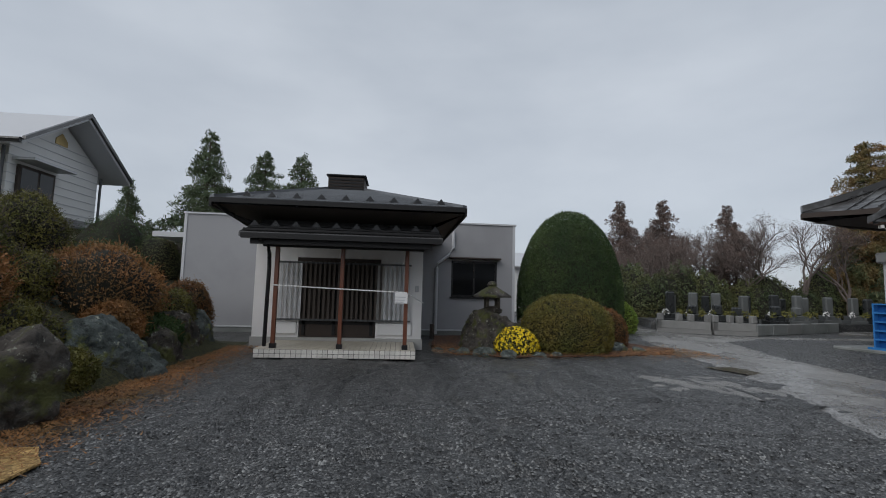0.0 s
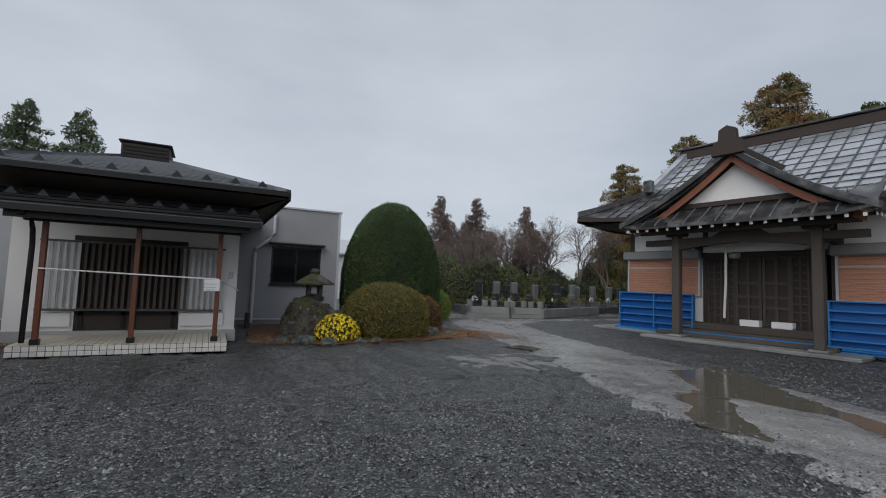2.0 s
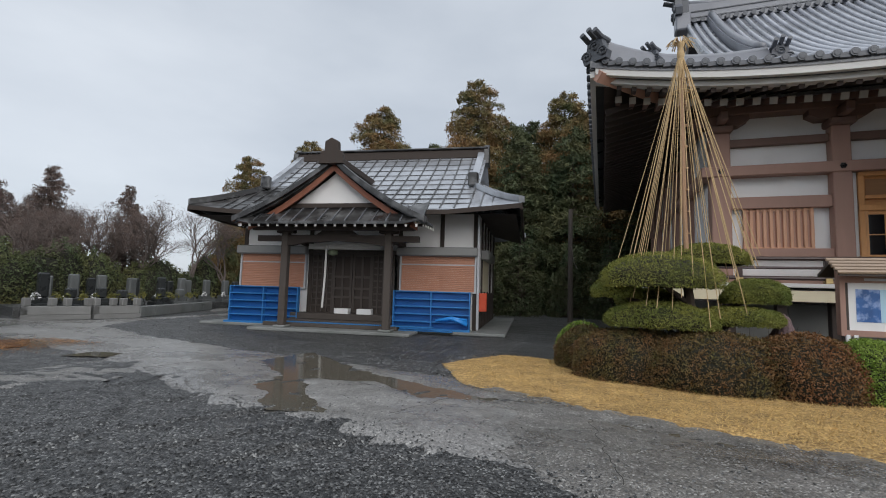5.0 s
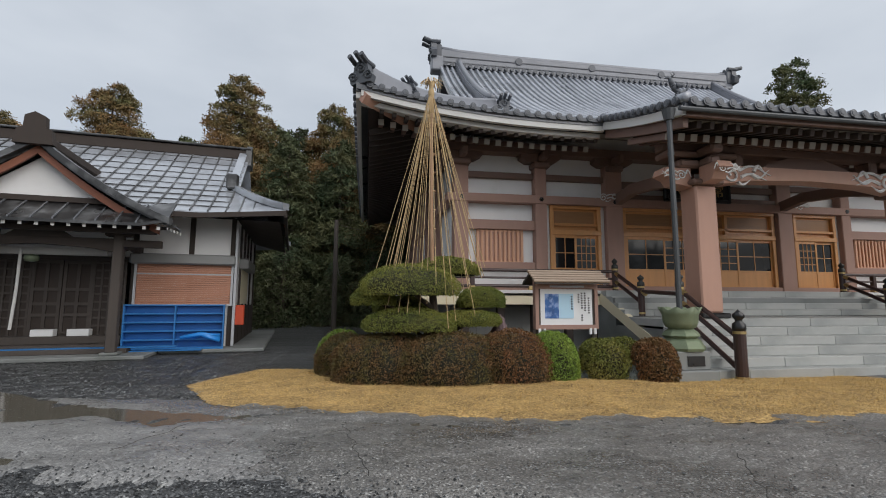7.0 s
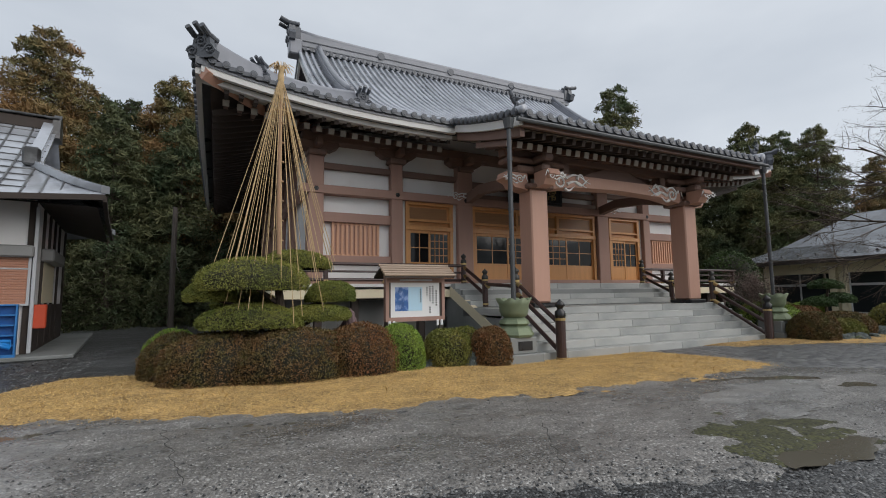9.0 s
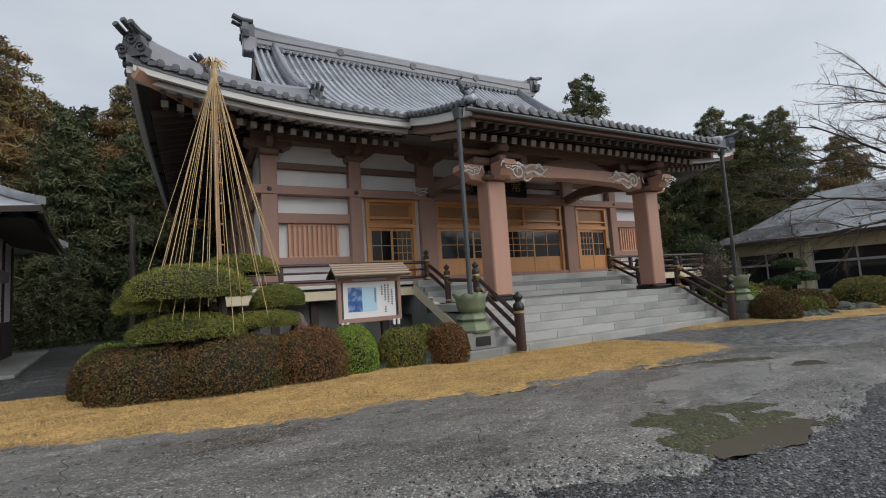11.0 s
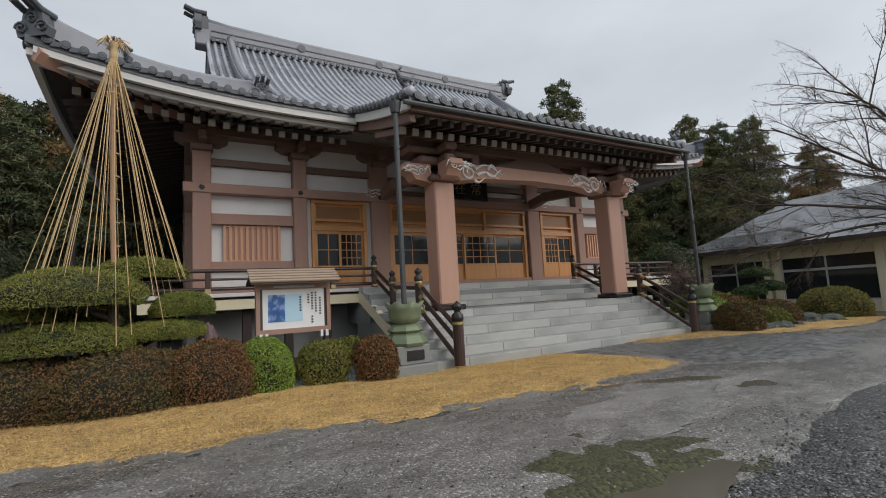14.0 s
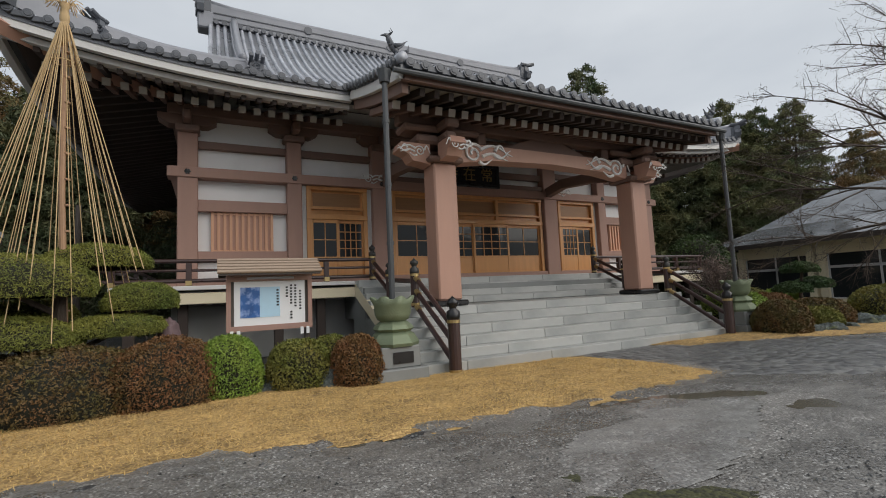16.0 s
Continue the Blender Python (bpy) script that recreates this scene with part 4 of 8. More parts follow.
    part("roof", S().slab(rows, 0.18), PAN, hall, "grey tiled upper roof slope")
for sgn in (0, 1):
    F = (lambda y: 2 * CY - y) if sgn else (lambda y: y)
    rows = []
    for i in range(9):
        k = i / 8
        y = -0.3 - 4.2 * k
        xa, xb = EAVE_X + 3.0 * k, 2 * RIDGE_X - EAVE_X - 3.0 * k
        rows.append([(xa + (xb - xa) * j / 40, F(y), EAVE_Z + (roof_z(14.0) - EAVE_Z) * (0.75 * k + 0.25 * k * k) + 0.5 * max(0, abs((xa + (xb - xa) * j / 40) - 20) / 9 - 0.45) ** 2.3 / 0.55 ** 2.3 * (1 - k) ** 2) for j in range(41)])
    part("roof", S().slab(rows, 0.16), PAN, hall, "grey tiled side roof")
    gab = S()
    prof = [(14.2 + 11.6 * i / 20, roof_z(14.2 + 11.6 * i / 20 if 14.2 + 11.6 * i / 20 <= 20 else 40 - 14.2 - 11.6 * i / 20) - 0.1) for i in range(21)]
    gab.prism(prof + [(25.8, 7.6), (14.2, 7.6)], F(-4.6), F(-4.75), "y")
    part("gable", gab, BEAM, hall, "boarded gable end")
    vb = S()
    bar(vb, [(14 + 6 * i / 12, F(-3.85), roof_z(14 + 6 * i / 12) - 0.12) for i in range(13)], 0.1, 0.32)
    bar(vb, [(26 - 6 * i / 12, F(-3.85), roof_z(14 + 6 * i / 12) - 0.12) for i in range(13)], 0.1, 0.32)
    part("verge_board", vb, WHITE_RAFT, hall)

# porch roof
rows = []
for i in range(9):
    x = 7.9 + 3.25 * i / 8
    rows.append([(x, -6.75 + (2 * CY + 13.5) * j / 10, porch_z(x)) for j in range(11)])
part("porch_roof", S().slab(rows, 0.14), PAN, hall, "tiled porch roof reaching over the steps")

# tile ribs with round end tiles
disc = S().rod((0.03, 0, 0), (-0.05, 0, 0), 0.085, 0.085, 10)
disc.rod((-0.05, 0, 0), (-0.06, 0, 0), 0.06, 0.05, 10)
disc = disc.mesh("end_tile", TILE_DARK)
PITCH = 0.285
n_rib = int(10.7 / PITCH)
for k in range(-n_rib, n_rib + 1):
    y = CY + k * PITCH
    d = abs(y - CY)
    in_porch = d < 4.4
    x0 = 7.86 if in_porch else EAVE_X - 0.03
    if d > 6.5:
        x1 = EAVE_X + 3.0 * (-0.3 - CY - d) / 4.2
    else:
        x1 = RIDGE_X
    pts, x = [], x0
    while x < x1 - 0.01:
        z = porch_z(x) if (in_porch and x < 11.0) else slope_z(x, y)
        pts.append((x, y, z + 0.025))
        x += 0.55
    pts.append((x1, y, (slope_z(x1, y) if x1 < 14 else roof_z(x1)) + 0.04))
    if len(pts) > 1:
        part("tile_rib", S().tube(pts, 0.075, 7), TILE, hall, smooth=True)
    piece("end_tile", disc, hall, Matrix.Translation((x0, y, pts[0][2] - 0.01)))
for y in sides(-4.05):
    for dy in (0.25, 0.0, -0.25):
        pts = [(14.0 + 6 * i / 12, y + dy, roof_z(14.0 + 6 * i / 12) + 0.05) for i in range(13)]
        part("tile_rib", S().tube(pts, 0.075, 7), TILE, hall, smooth=True)
# flat drip tiles between the ribs
drip = S()
for k in range(-n_rib, n_rib):
    y = CY + (k + 0.5) * PITCH
    x0 = 7.86 if abs(y - CY) < 4.4 else EAVE_X - 0.03
    z = (porch_z(7.9) if x0 < 9 else slope_z(EAVE_X, y)) - 0.03
    drip.box(x0 - 0.02, x0 + 0.03, y - 0.1, y + 0.1, z - 0.06, z + 0.05, c=0.01)
part("drip_tiles", drip, TILE_DARK, hall, kind="stuff")
for y in sides(-6.72):
    for i in range(13):
        x = 8.05 + 0.24 * i
        s = 1 if y > CY else -1
        piece("end_tile", disc, hall, Matrix.Translation((x, y + 0.04 * s, porch_z(x) + 0.04)) @ pose(0, 0, 0, 0, 0, -90 * s))
    part("verge_roll", S().tube([(7.85 + 3.2 * i / 10, y - 0.06 * s, porch_z(7.85 + 3.2 * i / 10) + 0.1) for i in range(11)], 0.1, 8), TILE, hall, smooth=True)
for xx in np.arange(11.3, 28.9, 0.3):
    x = float(xx)
    zz = EAVE_Z + 0.5 * max(0, abs(x - 20) / 9 - 0.45) ** 2.3 / 0.55 ** 2.3
    piece("end_tile", disc, hall, Matrix.Translation((x, -0.27, zz + 0.02)) @ pose(0, 0, 0, 0, 0, -90))

# eave boards: pale band under the tiles, dark boards behind
eave_l = [(EAVE_X + 0.08, -0.42 - 6.35 * i / 16, slope_z(EAVE_X, -0.42 - 6.35 * i / 16) - 0.1) for i in range(17)]
for line in (eave_l, [(p[0], 2 * CY - p[1], p[2]) for p in eave_l]):
    part("fascia", bar(S(), line, 0.12, 0.2), WHITE_RAFT, hall, "pale painted eave board")
    part("fascia", bar(S(), [(p[0] + 0.25, p[1], p[2] - 0.18) for p in line], 0.2, 0.12), WHITE_RAFT, hall)
for y in sides(-0.36):
    line = [(11.1 + 17.8 * i / 24, y, EAVE_Z + 0.5 * max(0, abs(11.1 + 17.8 * i / 24 - 20) / 9 - 0.45) ** 2.3 / 0.55 ** 2.3 - 0.1) for i in range(25)]
    part("fascia", bar(S(), line, 0.12, 0.2), WHITE_RAFT, hall, "pale painted eave board")
for y in sides(-6.78):
    part("fascia", bar(S(), [(7.95 + 3.1 * i / 10, y, porch_z(7.95 + 3.1 * i / 10) - 0.06) for i in range(11)], 0.1, 0.2), WHITE_RAFT, hall)
    part("verge_board", bar(S(), [(8.1 + 3.0 * i / 10, y + (-0.12 if y > CY else 0.12), porch_z(8.1 + 3.0 * i / 10) - 0.24) for i in range(11)], 0.12, 0.24), BEAM, hall)
part("gutter", S().tube([(7.86, -6.6, 5.2), (7.86, 2 * CY + 6.6, 5.2)], 0.05, 8), PIPE, hall, "dark half-round gutter")
part("fascia", S().box(7.95, 8.05, -6.8, 2 * CY + 6.8, 5.1, 5.24), BEAM, hall)
part("eave_boarding", S().grid([[(8.15, -6.95, 5.11), (8.15, 2 * CY + 6.95, 5.11)], [(8.75, -6.95, 5.265), (8.75, 2 * CY + 6.95, 5.265)]]), EAVEBOARD, hall, "beige boards between the porch rafters")
# soffits
part("soffit", S().grid([[(11.2, -0.6 - 21.16 * j / 30, slope_z(11.0, -0.6 - 21.16 * j / 30) - 0.3) for j in range(31)], [(13.3, -3.0 - 16.36 * j / 30, 6.62) for j in range(31)]]), EAVEBOARD, hall, "pale boarded eave underside")
# Same boarding on both sides; the north one is coloured dark as eave shade.
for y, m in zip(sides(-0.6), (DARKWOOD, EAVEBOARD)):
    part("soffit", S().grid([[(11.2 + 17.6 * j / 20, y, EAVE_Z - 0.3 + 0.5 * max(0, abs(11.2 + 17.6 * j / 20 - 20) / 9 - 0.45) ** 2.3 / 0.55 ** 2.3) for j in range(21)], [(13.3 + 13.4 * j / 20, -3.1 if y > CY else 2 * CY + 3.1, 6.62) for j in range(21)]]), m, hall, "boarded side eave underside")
for F in ((lambda y: y), (lambda y: 2 * CY - y)):
    part("eave_boarding", S().grid([[(11.25, F(-0.7 - 6.1 * j / 12), slope_z(11.0, -0.7 - 6.1 * j / 12) - 0.335) for j in range(13)], [(11.9, F(-0.9 - 5.9 * j / 12), slope_z(11.0, -0.9 - 5.9 * j / 12) - 0.26) for j in range(13)]]), EAVEBOARD, hall, "pale boards between the rafters")
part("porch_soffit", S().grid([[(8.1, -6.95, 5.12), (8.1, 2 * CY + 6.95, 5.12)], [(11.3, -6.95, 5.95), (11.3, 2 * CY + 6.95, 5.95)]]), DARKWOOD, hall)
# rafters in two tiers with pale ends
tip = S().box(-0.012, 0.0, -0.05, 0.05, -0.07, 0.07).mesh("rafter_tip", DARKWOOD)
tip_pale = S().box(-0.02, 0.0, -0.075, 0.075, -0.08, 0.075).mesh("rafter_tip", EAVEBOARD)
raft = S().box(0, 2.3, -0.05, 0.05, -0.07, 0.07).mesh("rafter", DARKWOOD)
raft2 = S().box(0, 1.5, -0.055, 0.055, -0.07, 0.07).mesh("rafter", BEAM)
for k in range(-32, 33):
    y = CY + k * 0.32
    if abs(y - CY) < 4.3:
        continue
    z = slope_z(11.0, y) - 0.42
    slope = math.degrees(math.atan2(6.55 - z, 2.1))
    m = Matrix.Translation((11.35, y, z)) @ pose(0, 0, 0, 0, -slope, 0)
    r = piece("rafter", raft, hall, m)
    piece("rafter_tip", tip, hall, m)
    m = Matrix.Translation((11.95, y, z - 0.06)) @ pose(0, 0, 0, 0, -slope, 0)
    piece("rafter", raft2, hall, m)
    piece("rafter_tip", tip_pale, hall, m)
for k in range(-14, 15):
    y = CY + k * 0.3
    m = Matrix.Translation((8.2, y, 5.04)) @ pose(0, 0, 0, 0, -14.5, 0)
    piece("rafter", raft, hall, m)
    piece("rafter_tip", tip, hall, m)
    m = Matrix.Translation((8.75, y, 4.98)) @ pose(0, 0, 0, 0, -14.5, 0)
    piece("rafter", raft2, hall, m)
    piece("rafter_tip", tip_pale, hall, m)
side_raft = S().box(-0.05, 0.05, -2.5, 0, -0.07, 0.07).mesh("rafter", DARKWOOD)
for k in range(0, 44):
    x = 12.4 + k * 0.36
    for y, sg in ((-0.65, 1), (2 * CY + 0.65, -1)):
        if sg < 0 and x > 16:
            continue
        z = EAVE_Z - 0.44 + 0.5 * max(0, abs(x - 20) / 9 - 0.45) ** 2.3 / 0.55 ** 2.3
        piece("rafter", side_raft, hall, Matrix.Translation((x, y, z)) @ pose(0, 0, 0, -14 if sg > 0 else 14, 0, 0 if sg > 0 else 180))
for y in sides(-0.55):
    s = S()
    sg = 1 if y > CY else -1
    s.tube([(11.05, y + 0.1 * sg, 6.42), (12.2, y - 1.2 * sg, 6.25), (13.3, -3.1 if sg > 0 else 2 * CY + 3.1, 6.4)], 0.17, 4)
    part("hip_rafter", s, PILLAR, hall, "stout corner hip rafter")

# ridge, hip and descending ridges
rg = S()
bar(rg, [(20, -3.5, 13.0), (20, -4.6, 12.88), (20, -7, 12.82), (20, 2 * CY + 7, 12.82), (20, 2 * CY + 4.6, 12.88), (20, 2 * CY + 3.5, 13.0)], 0.42, 0.72)
ridge = part("ridge", rg, RIDGE, hall, "pale grey main ridge of stacked tiles")
part("ridge_cap", S().tube([(20, -3.4, 13.1), (20, -4.6, 12.97), (20, -7, 12.9), (20, 2 * CY + 7, 12.9), (20, 2 * CY + 4.6, 12.97), (20, 2 * CY + 3.4, 13.1)], 0.14, 10), RIDGE, ridge, smooth=True)
for z in (12.35, 12.6):
    part("ridge_course", S().box(19.76, 20.24, -3.9, 2 * CY + 3.9, z - 0.02, z + 0.02), TILE_DARK, ridge)
rt = S()
for k in range(50):
    y = -4.0 - k * (14.0 / 49)
    rt.rod((19.68, y, 12.2), (19.8, y, 12.2), 0.09, 0.09, 8)
part("ridge_tiles", rt, TILE_DARK, ridge, kind="stuff")
for y in (-7.5, CY, 2 * CY + 7.5):
    part("crest", S().rod((19.74, y, 12.66), (19.79, y, 12.66), 0.17, 0.17, 14), TILE_DARK, ridge)


def demon_tile(x, y, z, rz, k=1.0):
    """Ornamental ridge-end tile with scrolls and three round caps."""
    s = S()
    s.prism([(-0.34, 0), (0.34, 0), (0.4, 0.2), (0.26, 0.36), (0.22, 0.6), (0.0, 0.72), (-0.22, 0.6), (-0.26, 0.36), (-0.4, 0.2)], -0.1, 0.1, "x")
    for dy, dz in ((-0.25, 0.2), (0.25, 0.2), (0, 0.42)):
        s.tube([(-0.12, dy + (0.15 - a * 0.012) * math.cos(a), dz + (0.15 - a * 0.012) * math.sin(a)) for a in np.linspace(0, 9, 16)], 0.03, 5)
    for dy in (-0.2, 0.0, 0.2):
        s.tube([(0.25, dy, 0.62), (-0.1, dy, 0.68 if dy == 0 else 0.62), (-0.38, dy, 0.8 if dy == 0 else 0.72)], 0.075, 8)
    s.box(-0.08, 0.3, -0.2, 0.2, 0.0, 0.55, c=0.03)
    s.moved(Matrix.Translation((x, y, z)) @ pose(0, 0, 0, 0, 0, rz) @ Matrix.Scale(k, 4))
    return part("ridge_end_tile", s, TILE_DARK, hall, "ornamental ridge-end tile")


demon_tile(20, -3.45, 12.5, -90, 1.25)
demon_tile(20, 2 * CY + 3.45, 12.5, 90, 1.25)
part("ridge_foot", S().box(19.7, 20.3, -3.9, -3.35, 11.9, 12.6, c=0.05), RIDGE, hall)
for sgn in (0, 1):
    F = (lambda y: 2 * CY - y) if sgn else (lambda y: y)
    q = -1 if sgn else 1
    dr = S()
    bar(dr, [(19.9 - 5.6 * i / 12, F(-4.62), roof_z(19.9 - 5.6 * i / 12) + 0.36) for i in range(13)], 0.3, 0.4)
    d_ob = part("descending_ridge", dr, RIDGE, hall, "pale descending ridge of the upper roof")
    part("ridge_roll", S().tube([(19.9 - 5.7 * i / 12, F(-4.62), roof_z(19.9 - 5.7 * i / 12) + 0.4) for i in range(13)], 0.11, 8), RIDGE, d_ob, smooth=True)
    hr = S()
    hp = [(EAVE_X + 0.1 + 3.0 * k, F(hip_y(EAVE_X + 0.1 + 3.0 * k)), slope_z(EAVE_X + 3.0 * k, hip_y(EAVE_X + 3.0 * k)) + 0.3 + 0.15 * (1 - k) ** 3) for k in np.linspace(0, 1, 12)]
    bar(hr, hp, 0.28, 0.36)
    h_ob = part("hip_ridge", hr, RIDGE, hall, "curved hip ridge rising to the corner")
    part("ridge_roll", S().tube([(p[0], p[1], p[2] + 0.04) for p in hp], 0.1, 8), RIDGE, h_ob, smooth=True)
    demon_tile(11.05, F(-0.45), 6.72, 35 * -q, 0.85)
    demon_tile(12.0, F(hip_y(12.0)), slope_z(12.0, hip_y(12.0)) + 0.15, 35 * -q, 0.6)
    demon_tile(14.0, F(-4.95), roof_z(14.0) - 0.1, 0, 0.75)

# deck round the hall
dk = S()
dk.box(11.9, 13.1, -2.0, 2 * CY + 2.0, 1.66, 1.75, c=0.01)
dk.box(13.1, 25.5, -2.0, -3.1, 1.66, 1.75)
dk.box(13.1, 25.5, 2 * CY + 2.0, 2 * CY + 3.1, 1.66, 1.75)
part("deck", dk, WHITE_RAFT, hall, "pale veranda deck edge")
for y0, y1 in ((-2.05, -7.2), (2 * CY + 7.2, 2 * CY + 2.05)):
    part("deck_beam", S().box(11.95, 12.1, y0, y1, 1.36, 1.6, c=0.01), CREAM, hall, "cream veranda beam")
part("deck_beam", S().box(12.1, 24, -2.05, -2.2, 1.36, 1.6), CREAM, hall, "cream veranda beam")
for y in [-2.3 - 0.98 * i for i in range(6)] + [2 * CY + 2.3 + 0.98 * i for i in range(6)]:
    part("deck_post", S().box(12.25, 12.45, y - 0.1, y + 0.1, 0.0, 1.5, c=0.01), DARKWOOD, hall)
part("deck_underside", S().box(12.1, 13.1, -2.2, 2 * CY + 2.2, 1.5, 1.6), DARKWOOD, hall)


def newel(x, y, z0, z1, parent, k=1.0, m=None, mm=None):
    """Railing post with an onion-shaped cap."""
    p = part("newel_post", S().rod((x, y, z0), (x, y, z1 - 0.28 * k), 0.085 * k, 0.085 * k, 14), mm or RAIL, parent, "dark newel post with onion cap", smooth=False)
    part("cap", S().lathe([(0.088 * k, 0), (0.095 * k, 0.03 * k), (0.09 * k, 0.1 * k), (0.05 * k, 0.13 * k), (0.05 * k, 0.155 * k), (0.085 * k, 0.2 * k), (0.08 * k, 0.24 * k), (0.03 * k, 0.28 * k), (0.004, 0.31 * k)], 14, (x, y, z1 - 0.28 * k)), m or CAPDARK, p, "tarnished onion cap", smooth=True)
    for z in (z0 + 0.04, z1 - 0.33 * k):
        part("band", S().rod((x, y, z), (x, y, z + 0.05), 0.092 * k, 0.092 * k, 14), BRASS, p)
    return p


for sgn in (0, 1):
    F = (lambda y: 2 * CY - y) if sgn else (lambda y: y)
    # veranda balustrade
    r = S()
    for z, rad in ((2.28, 0.045), (2.08, 0.03), (1.86, 0.045)):
        r.rod((11.98, F(-1.85), z), (11.98, F(-7.4), z), rad, rad, 10)
        r.rod((11.98, F(-2.05), z), (24.0, F(-2.05), z), rad, rad, 10)
    part("handrail", r, RAIL, hall, "dark lacquered veranda rail")
    for y in (-2.05, -3.4, -5.0, -6.3):
        bp = part("baluster", S().box(11.92, 12.04, F(y) - 0.055, F(y) + 0.055, 1.75, 2.24, c=0.01), RAIL, hall)
        part("band", S().box(11.91, 12.05, F(y) - 0.06, F(y) + 0.06, 1.76, 1.86), BRASS, bp)
    for x in (13.6, 15.4, 17.2, 19.0):
        part("baluster", S().box(x - 0.05, x + 0.05, F(-2.1), F(-2.0), 1.75, 2.24, c=0.01), RAIL, hall)
    ry = F(-7.45)
    newel(11.95, ry, 1.75, 2.62, hall, 0.95)
    newel(10.75, ry, 1.1, 2.1, hall, 0.95)
    newel(9.3, ry, 1.1, 2.05, hall, 1.0)
    newel(7.72, ry, 0.0, 1.27, hall, 1.25, m=BLACK)
    for (xa, za), (xb, zb) in (((11.9, 1.98), (10.8, 1.45)), ((11.9, 2.22), (10.8, 1.7)), ((10.7, 1.7), (9.35, 1.62)), ((9.25, 1.68), (7.8, 0.82)), ((9.25, 1.42), (7.8, 0.56)), ((9.25, 1.12), (7.8, 0.22))):
        hrl = part("handrail", S().rod((xa, ry, za), (xb, ry, zb), 0.05, 0.05, 10), RAIL, hall, "sloping dark lacquered stair rail")
        part("end_cap", S().rod((xa + 0.02, ry, za + 0.012), (xa - 0.14, ry, za - 0.07), 0.056, 0.056, 10), BRASS, hrl)
    # stringer below the veranda beside the upper flight
    part("stringer", S().prism([(11.95, 1.7), (11.95, 1.38), (9.6, 0.35), (9.6, 0.62)], F(-7.12), F(-6.98), "y"), CREAM, hall, "cream stair stringer")

# granite steps, block by block
steps = thing("stone_steps", (9.5, CY, 0), label="wide grey granite steps, wet, leading up to the hall", category="steps")
SY0, SY1 = -6.98, 2 * CY + 6.98
rows_ = [(7.9 + 0.27 * i, 0.18 * (i + 1)) for i in range(6)] + [(10.75 + 0.29 * i, 1.09 + 0.165 * (i + 1)) for i in range(4)]
blocks = {}
for i, (x, z) in enumerate(rows_):
    h = 0.18 if i < 6 else 0.165
    deep = 0.3 if i < 5 else (1.6 if i == 5 else 0.32)
    yy = SY0
    k = 0
    while yy > SY1 + 0.05:
        ln = (1.85 if (k or i % 2) else 0.8 + 0.15 * (i % 3))
        ln = min(ln, yy - SY1)
        key = (round(ln, 2), deep, h)
        if key not in blocks:
            blocks[key] = S().box(0, deep, -ln + 0.0025, -0.0025, -h, 0, c=0.01).mesh("step_block", STONE)
        piece("step_block", blocks[key], steps, Matrix.Translation((x, yy, z)))
        yy -= ln
        k += 1
core = S()
core.box(8.2, 12.2, SY0 - 0.02, SY1 + 0.02, 0, 0.15)
core.box(9.0, 12.2, SY0 - 0.03, SY1 + 0.03, 0.15, 0.85)
core.box(11.2, 13.0, SY0 - 0.02, SY1 + 0.02, 0.8, 1.55)
part("step_core", core, STONE_D, steps)
part("stone_sill", S().box(11.95, 13.1, -7.6, 2 * CY + 7.6, 1.62, 1.765, c=0.01), STONE, steps)

# porch pillars and beams
for y in sides(-8.26):
    pp = part("porch_pillar", S().box(9.3, 9.84, y - 0.27, y + 0.27, 1.2, 4.1, c=0.035), PILLAR, hall, "pinkish square porch pillar")
    part("pillar_shoe", S().box(9.2, 9.94, y - 0.37, y + 0.37, 1.09, 1.2, c=0.03), BLACK, pp, "black metal pillar shoe")
    br = S()
    br.box(9.17, 9.97, y - 0.4, y + 0.4, 4.1, 4.22, c=0.04)
    br.box(9.3, 9.85, y - 0.62, y + 0.62, 4.5, 4.7, c=0.05)
    br.box(8.95, 10.2, y - 0.14, y + 0.14, 4.5, 4.7, c=0.05)
    br.box(9.3, 9.85, y - 0.9, y + 0.9, 4.76, 4.92, c=0.05)
    br.box(8.85, 10.3, y - 0.16, y + 0.16, 4.76, 4.96, c=0.05)
    part("bracket", br, BEAM, hall, "stacked timber bracket set")
    sg = 1 if y > CY else -1
    nose = S()
    nose.prism([(y + 0.3 * sg, 4.05), (y + 0.3 * sg, 4.5), (y + 0.95 * sg, 4.5), (y + 1.0 * sg, 4.34), (y + 0.8 * sg, 4.26), (y + 0.7 * sg, 4.12), (y + 0.5 * sg, 4.1)], 9.38, 9.78, "x")
    nose.prism([(9.27, 4.1), (9.27, 4.5), (8.72, 4.5), (8.66, 4.36), (8.82, 4.28), (8.9, 4.14)], y - 0.17, y + 0.17, "y")
    part("beam_nose", nose, PILLAR, hall, "carved beam nosing")
    tie = S()
    bar(tie, [(9.8, y, 4.5), (11.0, y, 4.75), (12.2, y, 4.85), (13.1, y, 4.7)], 0.22, 0.3)
    part("rainbow_beam", tie, BEAM, hall)
bm_ = S()
bm_.prism([(-8.6, 4.15), (-8.6, 4.62), (2 * CY + 8.6, 4.62), (2 * CY + 8.6, 4.15), (2 * CY + 9.5, 4.28), (CY, 4.34), (-9.5, 4.28)], 9.36, 9.78, "x")
koryo = part("rainbow_beam", bm_, PILLAR, hall, "long rainbow beam with white carved scrolls")
part("beam", S().box(9.42, 9.72, -7.3, 2 * CY + 7.3, 4.92, 5.14, c=0.02), BEAM, hall)
